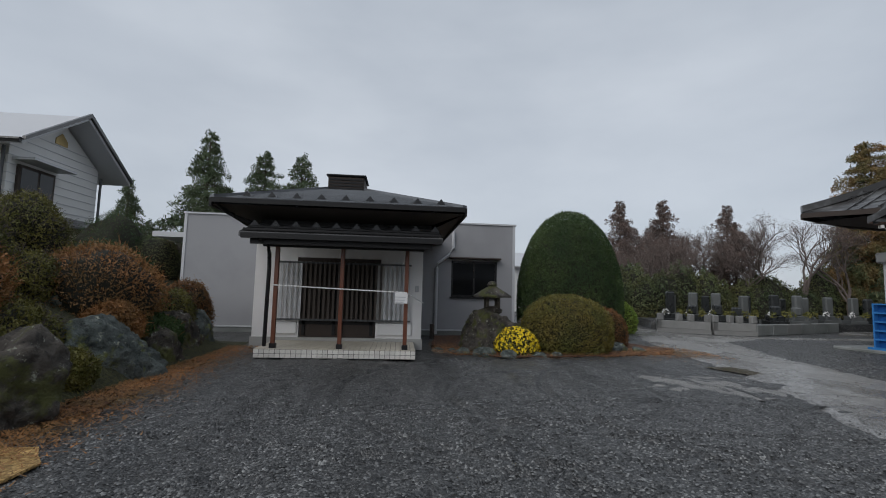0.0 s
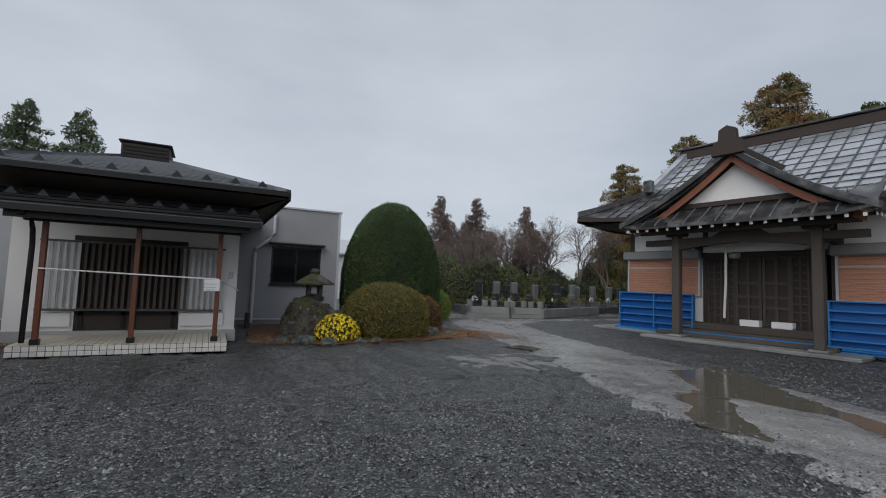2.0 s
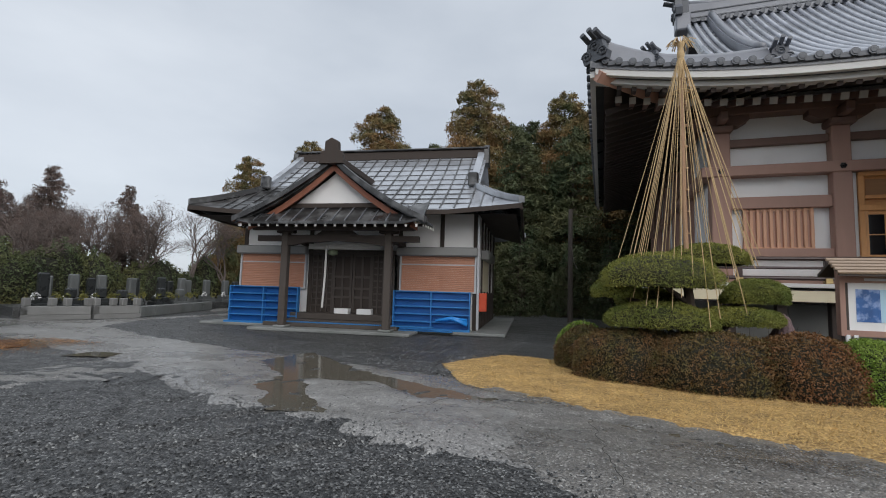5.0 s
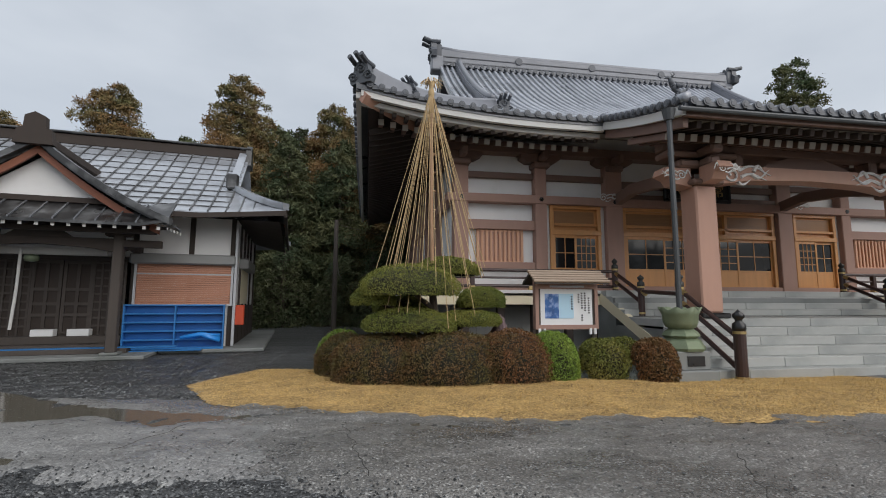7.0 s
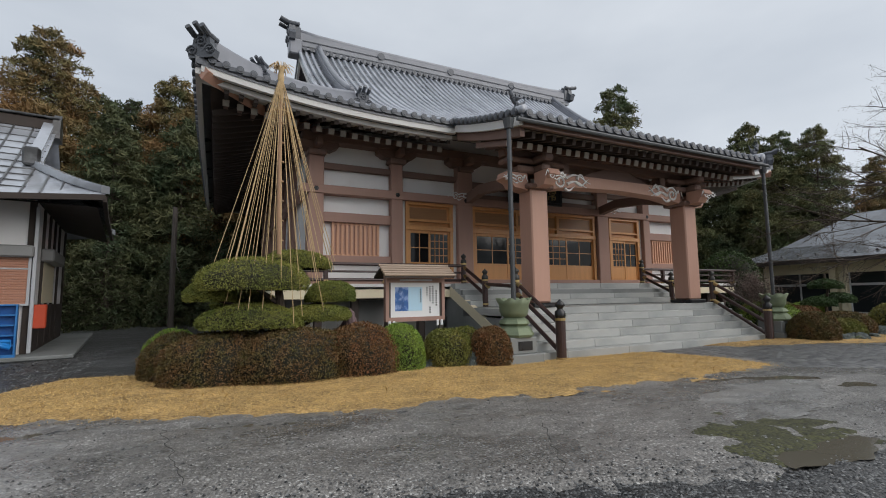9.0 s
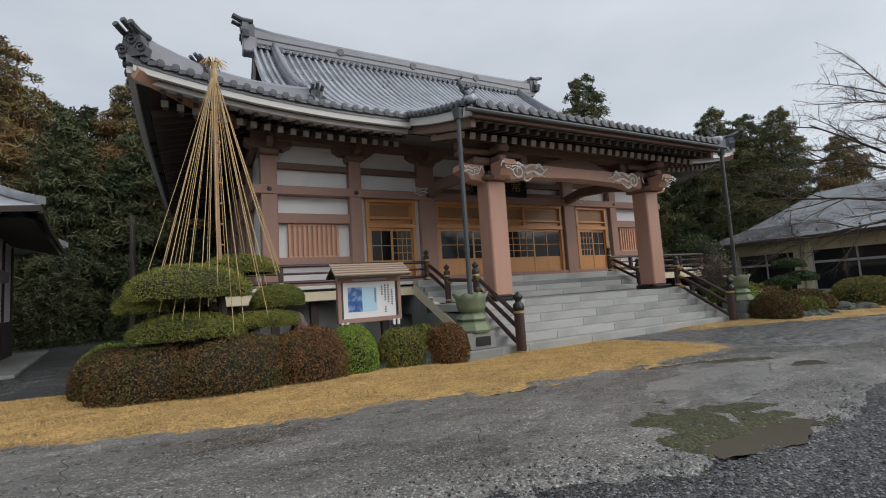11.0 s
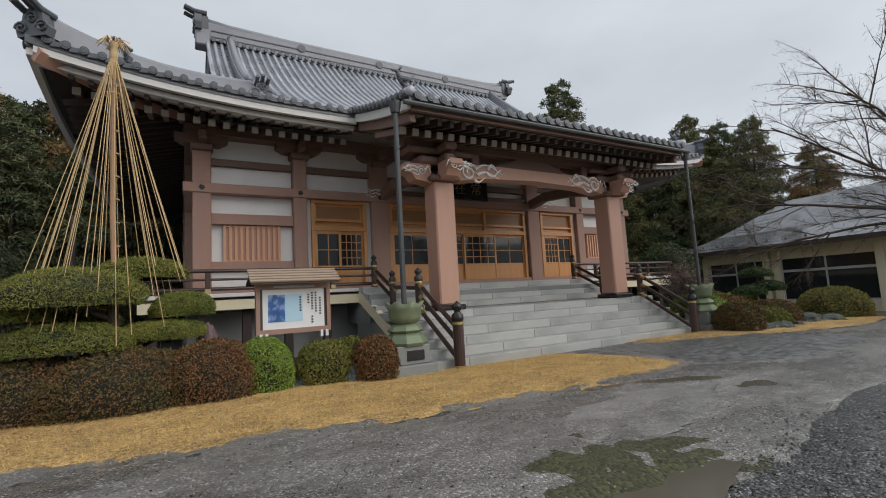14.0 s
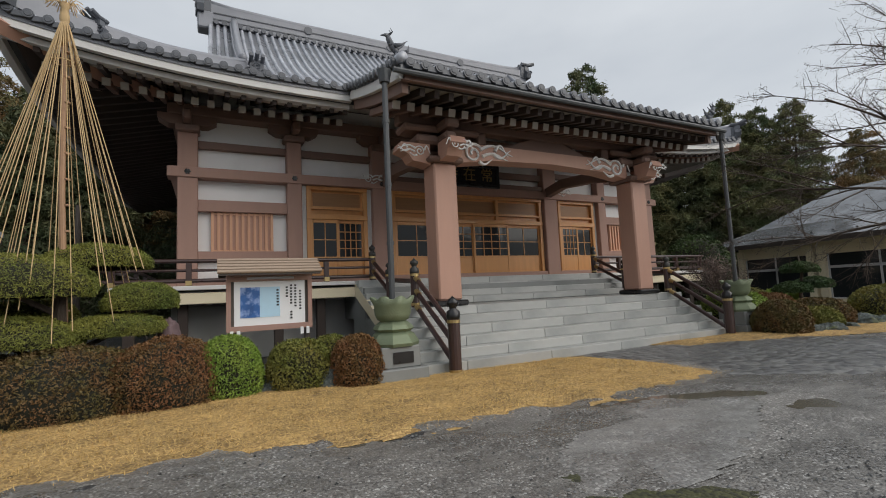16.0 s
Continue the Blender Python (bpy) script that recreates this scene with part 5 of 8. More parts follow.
frog = S().prism([(CY - 1.3, 4.62), (CY - 1.1, 4.72), (CY - 0.5, 4.92), (CY + 0.5, 4.92), (CY + 1.1, 4.72), (CY + 1.3, 4.62)], 9.45, 9.7, "x")
part("frog_leg_strut", frog, BEAM, hall, "carved frog-leg strut")
for y in (CY - 2.6, CY - 1.9, CY + 1.9, CY + 2.6):
    part("bracket", S().box(9.4, 9.75, y - 0.12, y + 0.12, 4.62, 4.92, c=0.03), BEAM, hall)


def scroll(y, z, x, sg, k, parent):
    """White painted scroll with flame-like tails."""
    s = S()
    s.tube([(x, y + sg * k * (0.2 - a * 0.017) * math.cos(a + 0.6), z + k * (0.2 - a * 0.017) * math.sin(a + 0.6)) for a in np.linspace(0, 9.5, 30)], 0.026 * k, 5)
    for y0, z0, ln, bow in ((0.16, 0.08, 0.75, 0.1), (0.2, -0.05, 0.6, 0.07), (0.12, -0.16, 0.3, -0.05), (-0.2, 0.05, -0.24, 0.16), (0.45, 0.03, 0.42, -0.09), (0.5, 0.08, 0.3, 0.12)):
        s.tube([(x, y + sg * k * (y0 + ln * u), z + k * (z0 + bow * math.sin(u * 4.2) + 0.02 * u)) for u in np.linspace(0, 1, 9)], 0.04 * k, 5, 0.008)
    return part("scroll", s, WHITE, parent, "white carved scroll")


scroll(-9.0, 4.4, 9.34, -1, 1.15, koryo)
scroll(2 * CY + 9.0, 4.4, 9.34, 1, 1.15, koryo)
for y in sides(-8.26):
    sg = 1 if y > CY else -1
    scroll(y + 0.55 * sg, 4.33, 9.36, sg, 0.55, koryo)
    scroll(y + 0.05, 4.33, 8.7, -1, 0.5, koryo)
for y in sides(-7.75):
    scroll(y, 4.62, 12.96, -1, 0.6, koryo)

# roof birds on the porch corners
for y in sides(-6.75):
    sg = 1 if y > CY else -1
    q = lambda a, z, dx=0.0: (8.1 + dx, y + a * sg, 5.5 + z)
    s = S()
    s.lathe([(0.17, -0.05), (0.12, 0.06), (0.1, 0.12)], 10, (8.1, y, 5.5))
    s.tube([q(-0.3, 0.3), q(-0.12, 0.2), q(0.06, 0.3), q(0.16, 0.46)], 0.06, 9, 0.1)
    s.tube([q(0.13, 0.4), q(0.2, 0.55), q(0.24, 0.64)], 0.1, 8, 0.07)
    s.tube([q(0.2, 0.64), q(0.32, 0.66), q(0.46, 0.62)], 0.075, 7, 0.012)
    for dx in (-0.05, 0.05):
        s.tube([q(0.2, 0.68, dx), q(0.1, 0.76, dx), q(0.16, 0.84, dx)], 0.035, 5, 0.008)
        s.tube([q(0.08, 0.36, dx * 2), q(-0.14, 0.42, dx * 2.4), q(-0.34, 0.56, dx * 2)], 0.07, 6, 0.01)
        s.tube([q(0.02, 0.2, dx), q(0.03, 0.05, dx)], 0.03, 5, 0.025)
    s.tube([q(-0.28, 0.28), q(-0.4, 0.36), q(-0.42, 0.5)], 0.06, 6, 0.012)
    s.moved(Matrix.Translation((8.1, y, 5.46)) @ Matrix.Diagonal((0.6, 0.6, 0.68, 1)) @ Matrix.Translation((-8.1, -y, -5.46)))
    part("roof_ornament", s, TILE_DARK, hall, "grey tile bird ornament", smooth=True)

# rain pipes into bronze vessels
for y in sides(-6.5):
    s = S()
    s.lathe([(0.09, 0), (0.13, 0.22)], 10, (8.05, y, 5.02))
    s.rod((8.05, y, 5.04), (8.05, y, 1.3), 0.052, 0.052, 10)
    pipe = part("downpipe", s, PIPE, hall, "dark rain pipe from the porch eave")
    for z in (4.3, 3.2, 2.2):
        part("collar", S().rod((8.05, y, z), (8.05, y, z + 0.06), 0.062, 0.062, 10), PIPE, pipe)

# name board
plq = thing("name_plaque", (12.75, -10.7, 4.31), label="black temple name board with gold characters", category="plaque")
part("board", S().box(12.72, 12.78, -11.85, -9.75, 4.59, 5.19, c=0.02), BLACK, plq)
fr = S()
for a in ((-11.95, -9.65, 5.15, 5.25), (-11.95, -9.65, 4.53, 4.63), (-11.95, -11.83, 4.53, 5.25), (-9.77, -9.65, 4.53, 5.25)):
    fr.box(12.68, 12.8, a[0], a[1], a[2], a[3], c=0.02)
part("plaque_frame", fr, BLACK, plq)

# ---- small hall with blue racks ----
SH = thing("small_hall", (12.72, 7.25, 0), -81.5, "old wooden prayer hall with blue racks and wet metal roof", "temple hall", world_coords=False)
W0, W1, WY = -4.3, 4.2, 1.7
s = S()
s.box(W0 - 1.0, W1 + 1.0, 0.85, 9.6, 0, 0.1, c=0.02)
s.box(-2.7, 2.5, -0.35, 0.85, 0, 0.1, c=0.02)
part("plinth", s, STONE_D, SH, "damp concrete plinth")
s = S()
s.box(W0, -1.75, WY, WY + 0.15, 0.1, 4.0)
s.box(1.5, W1, WY, WY + 0.15, 0.1, 4.0)
s.box(-1.75, 1.5, WY, WY + 0.15, 2.6, 4.0)
s.box(W0, W0 + 0.15, WY + 0.15, 8.6, 0.1, 4.0)
s.box(W1 - 0.15, W1, WY + 0.15, 8.6, 0.1, 4.0)
s.box(W0, W1, 8.45, 8.6, 0.1, 4.0)
boxes_apart("wall", s, WHITE, SH, "white plaster upper wall")
for x in (W0, -1.75, 1.5, 2.95, W1 - 0.12):
    part("post", S().box(x, x + 0.14, WY - 0.06, WY, 0.1, 3.95, c=0.01), OLDWOOD2, SH)
for y in (3.0, 4.2, 5.4, 6.6, 8.4):
    part("post", S().box(W1, W1 + 0.06, y, y + 0.14, 0.1, 3.95, c=0.01), OLDWOOD2, SH)
part("side_panel", S().box(W1 + 0.005, W1 + 0.05, WY + 0.2, 8.5, 0.1, 1.3), OLDWOOD2, SH)
part("side_shutter", S().box(W1 + 0.01, W1 + 0.07, 3.1, 5.4, 1.35, 2.5), CREAM, SH)
part("side_shutter_box", S().box(W1, W1 + 0.3, 2.9, 5.6, 2.5, 2.85, c=0.04), SHUTBOX, SH)
for a, b in ((W0 - 0.05, -1.8), (1.6, W1)):
    bx = part("shutter_box", S().box(a - 0.1, b + 0.05, WY - 0.3, WY, 2.5, 2.8, c=0.04), SHUTBOX, SH, "pale grey roller shutter box")
    sh = part("shutter", S().box(a + 0.06, b - 0.06, WY - 0.13, WY - 0.02, 1.3, 1.345), GREYTRIM, SH)
    boxes_apart("shutter_frame", S().box(a, a + 0.06, WY - 0.14, WY, 1.3, 2.5).box(b - 0.06, b, WY - 0.14, WY, 1.3, 2.5), GREYTRIM, SH)
    slat = S().box(a + 0.06, b - 0.06, -0.02, 0.02, -0.03, 0.03, c=0.012).mesh("shutter_slat", SHUTTER)
    for i in range(19):
        piece("shutter_slat", slat, sh, Matrix.Translation((0, WY - 0.09, 1.36 + i * 0.062)))
    part("shutter_trim", S().box(a + 0.06, b - 0.06, WY - 0.12, WY - 0.1, 2.2, 2.24), GREYTRIM, sh)

# doors and steps
for z0, z1, y0 in ((0.1, 0.3, 0.75), (0.3, 0.5, 1.15)):
    part("step", S().box(-2.1, 1.5, y0, 1.75, z0, z1, c=0.015), OLDWOOD, SH)
part("step", S().box(-2.6, 1.9, 0.35, 0.75, 0.1, 0.22, c=0.015), OLDWOOD, SH)
for x0, x1, dark in ((-1.6, -0.85, 0), (-0.82, -0.12, 1), (-0.1, 0.6, 1), (0.62, 1.37, 0)):
    d = S()
    d.box(x0, x1, WY + 0.02, WY + 0.06, 0.5, 2.55)
    dr = part("door", d, OLDWOOD2, SH, "dark wooden lattice door")
    gr = S()
    if not dark:
        for i in range(5):
            xx = x0 + (x1 - x0) * i / 4
            gr.box(xx - 0.025, xx + 0.025, WY - 0.03, WY + 0.02, 0.5, 2.55)
        for i in range(9):
            zz = 0.75 + i * 0.22
            gr.box(x0, x1, WY - 0.035, WY + 0.015, zz - 0.025, zz + 0.025)
    else:
        for xx in (x0 + 0.04, x1 - 0.04, (x0 + x1) / 2):
            gr.box(xx - 0.04, xx + 0.04, WY - 0.03, WY + 0.02, 0.5, 2.55)
        for zz in (0.56, 1.05, 1.35, 1.75, 2.5):
            gr.box(x0, x1, WY - 0.035, WY + 0.015, zz - 0.04, zz + 0.04)
    part("lattice", gr, OLDWOOD, dr)
part("lintel", S().box(-1.75, 1.5, WY - 0.1, WY + 0.1, 2.55, 2.68, c=0.01), OLDWOOD, SH)

# porch posts and beams
for x in (-1.72, 1.68):
    p = part("porch_post", S().box(x - 0.11, x + 0.11, -0.11, 0.11, 0.16, 3.1, c=0.02), OLDWOOD, SH, "weathered grey porch post")
    part("post_base", S().box(x - 0.2, x + 0.2, -0.2, 0.2, 0.1, 0.17, c=0.02), STONE_D, p)
    b = S()
    b.box(x - 0.3, x + 0.3, -0.12, 0.12, 3.06, 3.2, c=0.03)
    b.prism([(x - (0.95 if x < 0 else -0.11), 2.8), (x - (0.95 if x < 0 else -0.11), 2.98), (x + (0.95 if x > 0 else -0.11), 2.98), (x + (0.95 if x > 0 else -0.11), 2.8)], -0.09, 0.09, "y")
    part("bracket", b, OLDWOOD2, SH)
    tie = S()
    bar(tie, [(x, 0.1, 2.95), (x, 0.9, 3.1), (x, 1.7, 3.0)], 0.16, 0.26)
    part("tie_beam", tie, OLDWOOD2, SH)
s = S()
s.prism([(-1.62, 2.66), (-1.62, 3.0), (1.58, 3.0), (1.58, 2.66), (1.0, 2.76), (0, 2.82), (-1.0, 2.76)], -0.1, 0.1, "y")
part("rainbow_beam", s, OLDWOOD2, SH, "weathered carved porch beam")
part("beam", S().box(-2.5, 2.5, -0.08, 0.08, 3.2, 3.36, c=0.01), OLDWOOD2, SH)
part("frog_leg_strut", S().prism([(-0.7, 3.0), (-0.4, 3.2), (0.4, 3.2), (0.7, 3.0)], -0.06, 0.06, "y"), OLDWOOD, SH)

# roofs
def sm_z(v):
    """Height of the front slope, v from eave to ridge."""
    return 3.9 + 3.0 * (0.8 * v + 0.2 * v * v)


EX, EY0, RY = 5.65, 0.35, 5.0
for back in (0, 1):
    G = (lambda y: 10.0 - y) if back else (lambda y: y)
    rows = []
    for i in range(7):
        v = 0.45 * i / 6
        h = EX - (EX - 3.9) * i / 6
        rows.append([(-h + 2 * h * j / 24, G(EY0 + (RY - EY0) * v), sm_z(v) + 0.22 * max(0, abs(-h + 2 * h * j / 24) / EX - 0.6) ** 2 / 0.16 * (1 - i / 6)) for j in range(25)])
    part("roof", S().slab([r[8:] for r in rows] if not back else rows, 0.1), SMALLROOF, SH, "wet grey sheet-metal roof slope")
    # Same metal left of the gable; missing sky glint painted as dark colour.
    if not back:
        part("roof", S().slab([r[:9] for r in rows], 0.1), SHEET_D, SH, "wet sheet-metal roof slope with dark reflection painted in")
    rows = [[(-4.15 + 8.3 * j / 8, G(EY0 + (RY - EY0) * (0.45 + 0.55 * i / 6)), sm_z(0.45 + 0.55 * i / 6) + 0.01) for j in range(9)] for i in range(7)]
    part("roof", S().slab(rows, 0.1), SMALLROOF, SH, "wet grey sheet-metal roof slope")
for q in (-1, 1):
    rows = []
    for i in range(7):
        k = i / 6
        ya, yb = EY0 + (RY - EY0) * 0.45 * k, 10 - EY0 - (RY - EY0) * 0.45 * k
        rows.append([(q * (EX - (EX - 3.9) * k), ya + (yb - ya) * j / 16, sm_z(0.45 * k) + 0.22 * max(0, abs(2 * j / 16 - 1) - 0.6) ** 2 / 0.16 * (1 - k)) for j in range(17)])
    # Left side of the same roof, its weak sky reflection painted dark.
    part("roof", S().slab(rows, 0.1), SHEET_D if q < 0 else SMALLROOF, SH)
    g = S().prism([(2.4, 5.0), (5.0, 6.75), (7.6, 5.0)], q * 3.75, q * 3.65, "x")
    part("gable", g, OLDWOOD2, SH)
    for i in range(7):
        part("gable_louvre", S().box(q * 3.75, q * 3.82, 3.2 + i * 0.25, 6.8 - i * 0.25, 5.2 + i * 0.2, 5.26 + i * 0.2), GREYTRIM, SH)
    for back in (0, 1):
        G = (lambda y: 10.0 - y) if back else (lambda y: y)
        d = S()
        bar(d, [(q * 3.95, G(RY - (RY - 2.3) * i / 8), sm_z((RY - (RY - 2.3) * i / 8 - EY0) / (RY - EY0)) + 0.26) for i in range(9)], 0.26, 0.26)
        part("descending_ridge", d, SMALLROOF, SH, "pale metal descending ridge")
        h = S()
        bar(h, [(q * (EX - (EX - 3.9) * k), G(EY0 + (RY - EY0) * 0.45 * k), sm_z(0.45 * k) + 0.18 + 0.2 * (1 - k) ** 2) for k in np.linspace(0, 1, 8)], 0.22, 0.2)
        # Left hip ridge likewise: dull reflection put into a dark colour.
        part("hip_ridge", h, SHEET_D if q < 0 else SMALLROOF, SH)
        part("ridge_end", S().box(q * 3.95 - 0.18, q * 3.95 + 0.18, G(2.1), G(2.35), 5.0, 5.5, c=0.05), SHEET_D, SH)
# standing seams
seam = S()
for i in range(19):
    x = -4.05 + 8.1 * i / 18
    bar(seam, [(x, EY0 + (RY - EY0) * v, sm_z(v) + 0.05) for v in np.linspace(0.0, 1, 8)], 0.035, 0.05)
for x in (-5.2, -4.75, -4.4, 4.4, 4.75, 5.2):
    v1 = 0.45 * (EX - abs(x)) / (EX - 3.9)
    bar(seam, [(x, EY0 + (RY - EY0) * v, sm_z(v) + 0.07) for v in np.linspace(0.0, v1, 4)], 0.035, 0.05)
for v in np.linspace(0.09, 0.92, 10):
    bar(seam, [(-4.1, EY0 + (RY - EY0) * v, sm_z(v) + 0.03), (4.1, EY0 + (RY - EY0) * v, sm_z(v) + 0.03)], 0.03, 0.03)
part("roof_seams", seam, SHEET_D, SH, "standing seams of the roof", kind="stuff")
r = part("ridge", S().box(-4.1, 4.1, RY - 0.2, RY + 0.2, 6.75, 7.15, c=0.05), OLDWOOD2, SH, "brown boxed roof ridge")
part("ridge_cap", S().box(-4.2, 4.2, RY - 0.27, RY + 0.27, 7.15, 7.22, c=0.02), SHEET_D, r)
for x in (-4.15, 4.15):
    part("ridge_end", S().prism([(RY - 0.4, 6.5), (RY + 0.4, 6.5), (RY + 0.3, 7.1), (RY, 7.35), (RY - 0.3, 7.1)], x - 0.1, x + 0.1, "x"), SHEET_D, r)
fa = S()
bar(fa, [(-EX, EY0, 3.95 + 0.1), (-3.4, EY0, 3.86), (3.4, EY0, 3.86), (EX, EY0, 4.05)], 0.08, 0.14)
bar(fa, [(EX, EY0, 4.0), (EX, 2.3, 3.84), (EX, 7.7, 3.84), (EX, 9.65, 4.0)], 0.08, 0.14)
bar(fa, [(-EX, EY0, 4.0), (-EX, 2.3, 3.84), (-EX, 7.7, 3.84), (-EX, 9.65, 4.0)], 0.08, 0.14)
part("fascia", fa, OLDWOOD2, SH)
part("soffit", S().grid([[(-5.5, 0.5, 3.74), (5.5, 0.5, 3.74)], [(-4.2, 1.7, 3.98), (4.1, 1.7, 3.98)]]).grid([[(5.5, 0.5, 3.74), (5.5, 9.5, 3.74)], [(4.2, 1.7, 3.98), (4.2, 8.5, 3.98)]]).grid([[(-5.5, 0.5, 3.74), (-5.5, 9.5, 3.74)], [(-4.2, 1.7, 3.98), (-4.2, 8.5, 3.98)]]), DARKWOOD, SH)

# front gable over the porch
for q in (-1, 1):
    rows = []
    for i in range(9):
        u = i / 8
        x, z = q * 2.95 * u, 5.22 - 1.88 * (1.32 * u - 0.32 * u * u)
        yb = min(3.4, EY0 + (RY - EY0) * max(0.02, (z - 3.9) / 3.0 / 0.93))
        y_front = -0.45 - 0.45 * u
        rows.append([(x, y_front + (yb - y_front) * j / 6, z) for j in range(7)])
    part("porch_roof", S().slab(rows, 0.08), SHEET_D, SH, "dark sheet roof of the porch gable")
    vb = S()
    bar(vb, [(q * 2.75 * u, -0.46 - 0.1 * u, 5.14 - 1.88 * (1.32 * u - 0.32 * u * u)) for u in np.linspace(0, 0.98, 9)], 0.07, 0.2)
    part("bargeboard", vb, GABLE_RED, SH, "reddish curved bargeboard")
    vt = S()
    bar(vt, [(q * 2.95 * u, -0.5 - 0.4 * u, 5.36 - 1.88 * (1.32 * u - 0.32 * u * u)) for u in np.linspace(0.03, 1.02, 9)], 0.24, 0.16)
    part("verge_roll", vt, SHEET_D, SH)
    st = S()
    for y in np.linspace(0.0, 2.6, 7):
        bar(st, [(q * 2.95 * u, float(y), 5.27 - 1.88 * (1.32 * u - 0.32 * u * u)) for u in np.linspace(0.1, 1, 7) if y < EY0 + (RY - EY0) * max(0.02, (5.22 - 1.88 * (1.32 * u - 0.32 * u * u) - 3.9) / 2.8) + 0.3] or [(0, 0, 5), (0, 0.01, 5)], 0.03, 0.04)
    part("roof_seams", st, SHEET_W, SH, kind="stuff")
part("gable_wall", S().prism([(-1.35, 3.95), (1.35, 3.95), (0.0, 4.95)], -0.2, -0.12, "y"), WHITE, SH, "white triangular gable panel")
part("gable_tie", S().box(-1.9, 1.9, -0.3, -0.1, 3.82, 3.96, c=0.01), OLDWOOD2, SH)
rows = [[(-2.95 + 5.9 * j / 10, -0.98 + 0.85 * i / 3, 3.3 + 0.6 * i / 3 + (0.12 if j in (0, 10) else 0)) for j in range(11)] for i in range(4)]
part("porch_eave", S().slab(rows, 0.07), SHEET_D, SH, "wet dark sheet eave")
sk = S()
for i in range(14):
    x = -2.7 + 5.4 * i / 13
    bar(sk, [(x, -0.98, 3.345), (x, -0.13, 3.945)], 0.035, 0.04)
part("roof_seams", sk, SHEET_W, SH, kind="stuff")
part("porch_ridge", S().box(-0.14, 0.14, -0.6, 3.4, 5.2, 5.45, c=0.04), OLDWOOD2, SH)
on = S().prism([(-0.4, 5.1), (0.4, 5.1), (0.34, 5.45), (0.22, 5.5), (0.2, 5.78), (0, 5.88), (-0.2, 5.78), (-0.22, 5.5), (-0.34, 5.45)], -0.75, -0.55, "y")
part("ridge_end", on, OLDWOOD2, SH, "brown ridge-end ornament")
tipm = S().box(-0.035, 0.035, -0.02, 0.0, -0.04, 0.04).mesh("rafter_tip", WHITE_RAFT)
rafm = S().box(-0.03, 0.03, 0.0, 0.9, -0.04, 0.04).mesh("rafter", OLDWOOD2)
for i in range(19):
    x = -2.75 + 5.5 * i / 18
    m = Matrix.Translation((x, -0.9, 3.2)) @ pose(0, 0, 0, 8, 0, 0)
    piece("rafter", rafm, SH, m)
    piece("rafter_tip", tipm, SH, m)
for q, e in ((-1, 0), (1, 0)):
    for i in range(5):
        piece("rafter_tip", tipm, SH, Matrix.Translation((q * (2.9 + 0.02 * i), -0.75 + i * 0.25, 3.22)) @ pose(0, 0, 0, 0, 0, 90 * q))
part("beam", S().box(-2.6, 2.6, -0.5, -0.38, 3.1, 3.2), OLDWOOD2, SH)


def rack(x0, x1, y, z0, z1):
    """Blue panel rack with shelves, leaning flat against the wall."""
    r = thing("blue_rack", (12.72, 7.25, 0), -81.5, "blue painted metal rack with shelf rails against the hall", "rack", "blue racks", world_coords=False)
    part("back_panel", S().box(x0, x1, y, y + 0.03, z0, z1), BLUE, r)
    shelf = S().box(x0, x1, y - 0.16, y, -0.02, 0.02, c=0.006).mesh("shelf", BLUE_L)
    n = 5
    for i in range(n + 1):
        piece("shelf", shelf, r, Matrix.Translation((0, 0, z0 + 0.02 + (z1 - z0 - 0.04) * i / n)))
    up = S().box(-0.02, 0.02, y - 0.165, y, z0, z1, c=0.006).mesh("upright", BLUE_L)
    for k in (0.0, 0.5, 1.0):
        piece("upright", up, r, Matrix.Translation((x0 + (x1 - x0) * k, 0, 0)))
    part("base_rail", S().box(x0 - 0.05, x1 + 0.05, y - 0.35, y - 0.2, 0.1, 0.16), BLUE_L, r)


rack(W0 - 0.1, -1.85, 1.3, 0.1, 1.36)
rack(1.55, W1 - 0.15, 1.3, 0.1, 1.34)
bp = thing("blue_board", (12.72, 7.25, 0), -81.5, "blue boards laid along the step", "board", world_coords=False)
part("plank", S().box(-2.6, 3.0, 0.5, 0.72, 0.22, 0.245).box(1.2, 3.6, 0.6, 0.9, 0.1, 0.13), BLUE_L, bp)
tp = S()
for i in range(9):
    tp.tube([(3.0 + 0.05 * i, 0.95 + 0.02 * i, 0.42 + 0.015 * (i % 3)), (3.5, 1.0, 0.5 + 0.03 * (i % 2)), (4.0, 1.02, 0.47 - 0.02 * i)], 0.05, 5)
tp2 = thing("tarp", (12.72, 7.25, 0), -81.5, "crumpled bright blue tarp on the rack", "tarp", world_coords=False)
part("folds", tp, BLUE_TARP, tp2, smooth=True)
rb = thing("red_box", (12.72, 7.25, 0), -81.5, "orange-red fire hose box on the corner", "box", world_coords=False)
part("box_body", S().box(W1 + 0.08, W1 + 0.34, WY - 0.05, WY + 0.16, 0.72, 1.32, c=0.02), RED, rb)
dp = thing("bell_rope", (12.72, 7.25, 0), -81.5, "pale hanging bell rope at the door", "rope", world_coords=False)
part("rope", S().tube([(-0.62, 0.6, 2.75), (-0.63, 0.6, 1.7), (-0.68, 0.6, 0.72)], 0.035, 7), WHITE_RAFT, dp)
part("gong", S().lathe([(0.02, 0), (0.14, 0.03), (0.16, 0.1), (0.14, 0.17), (0.02, 0.2)], 14, (-0.45, 0.75, 2.42)), BRONZE, dp, smooth=True)
part("banner", S().box(-1.3, 1.2, 0.7, 0.72, 2.62, 2.8), WHITE_RAFT, dp, "faded ceremonial cloth strip")
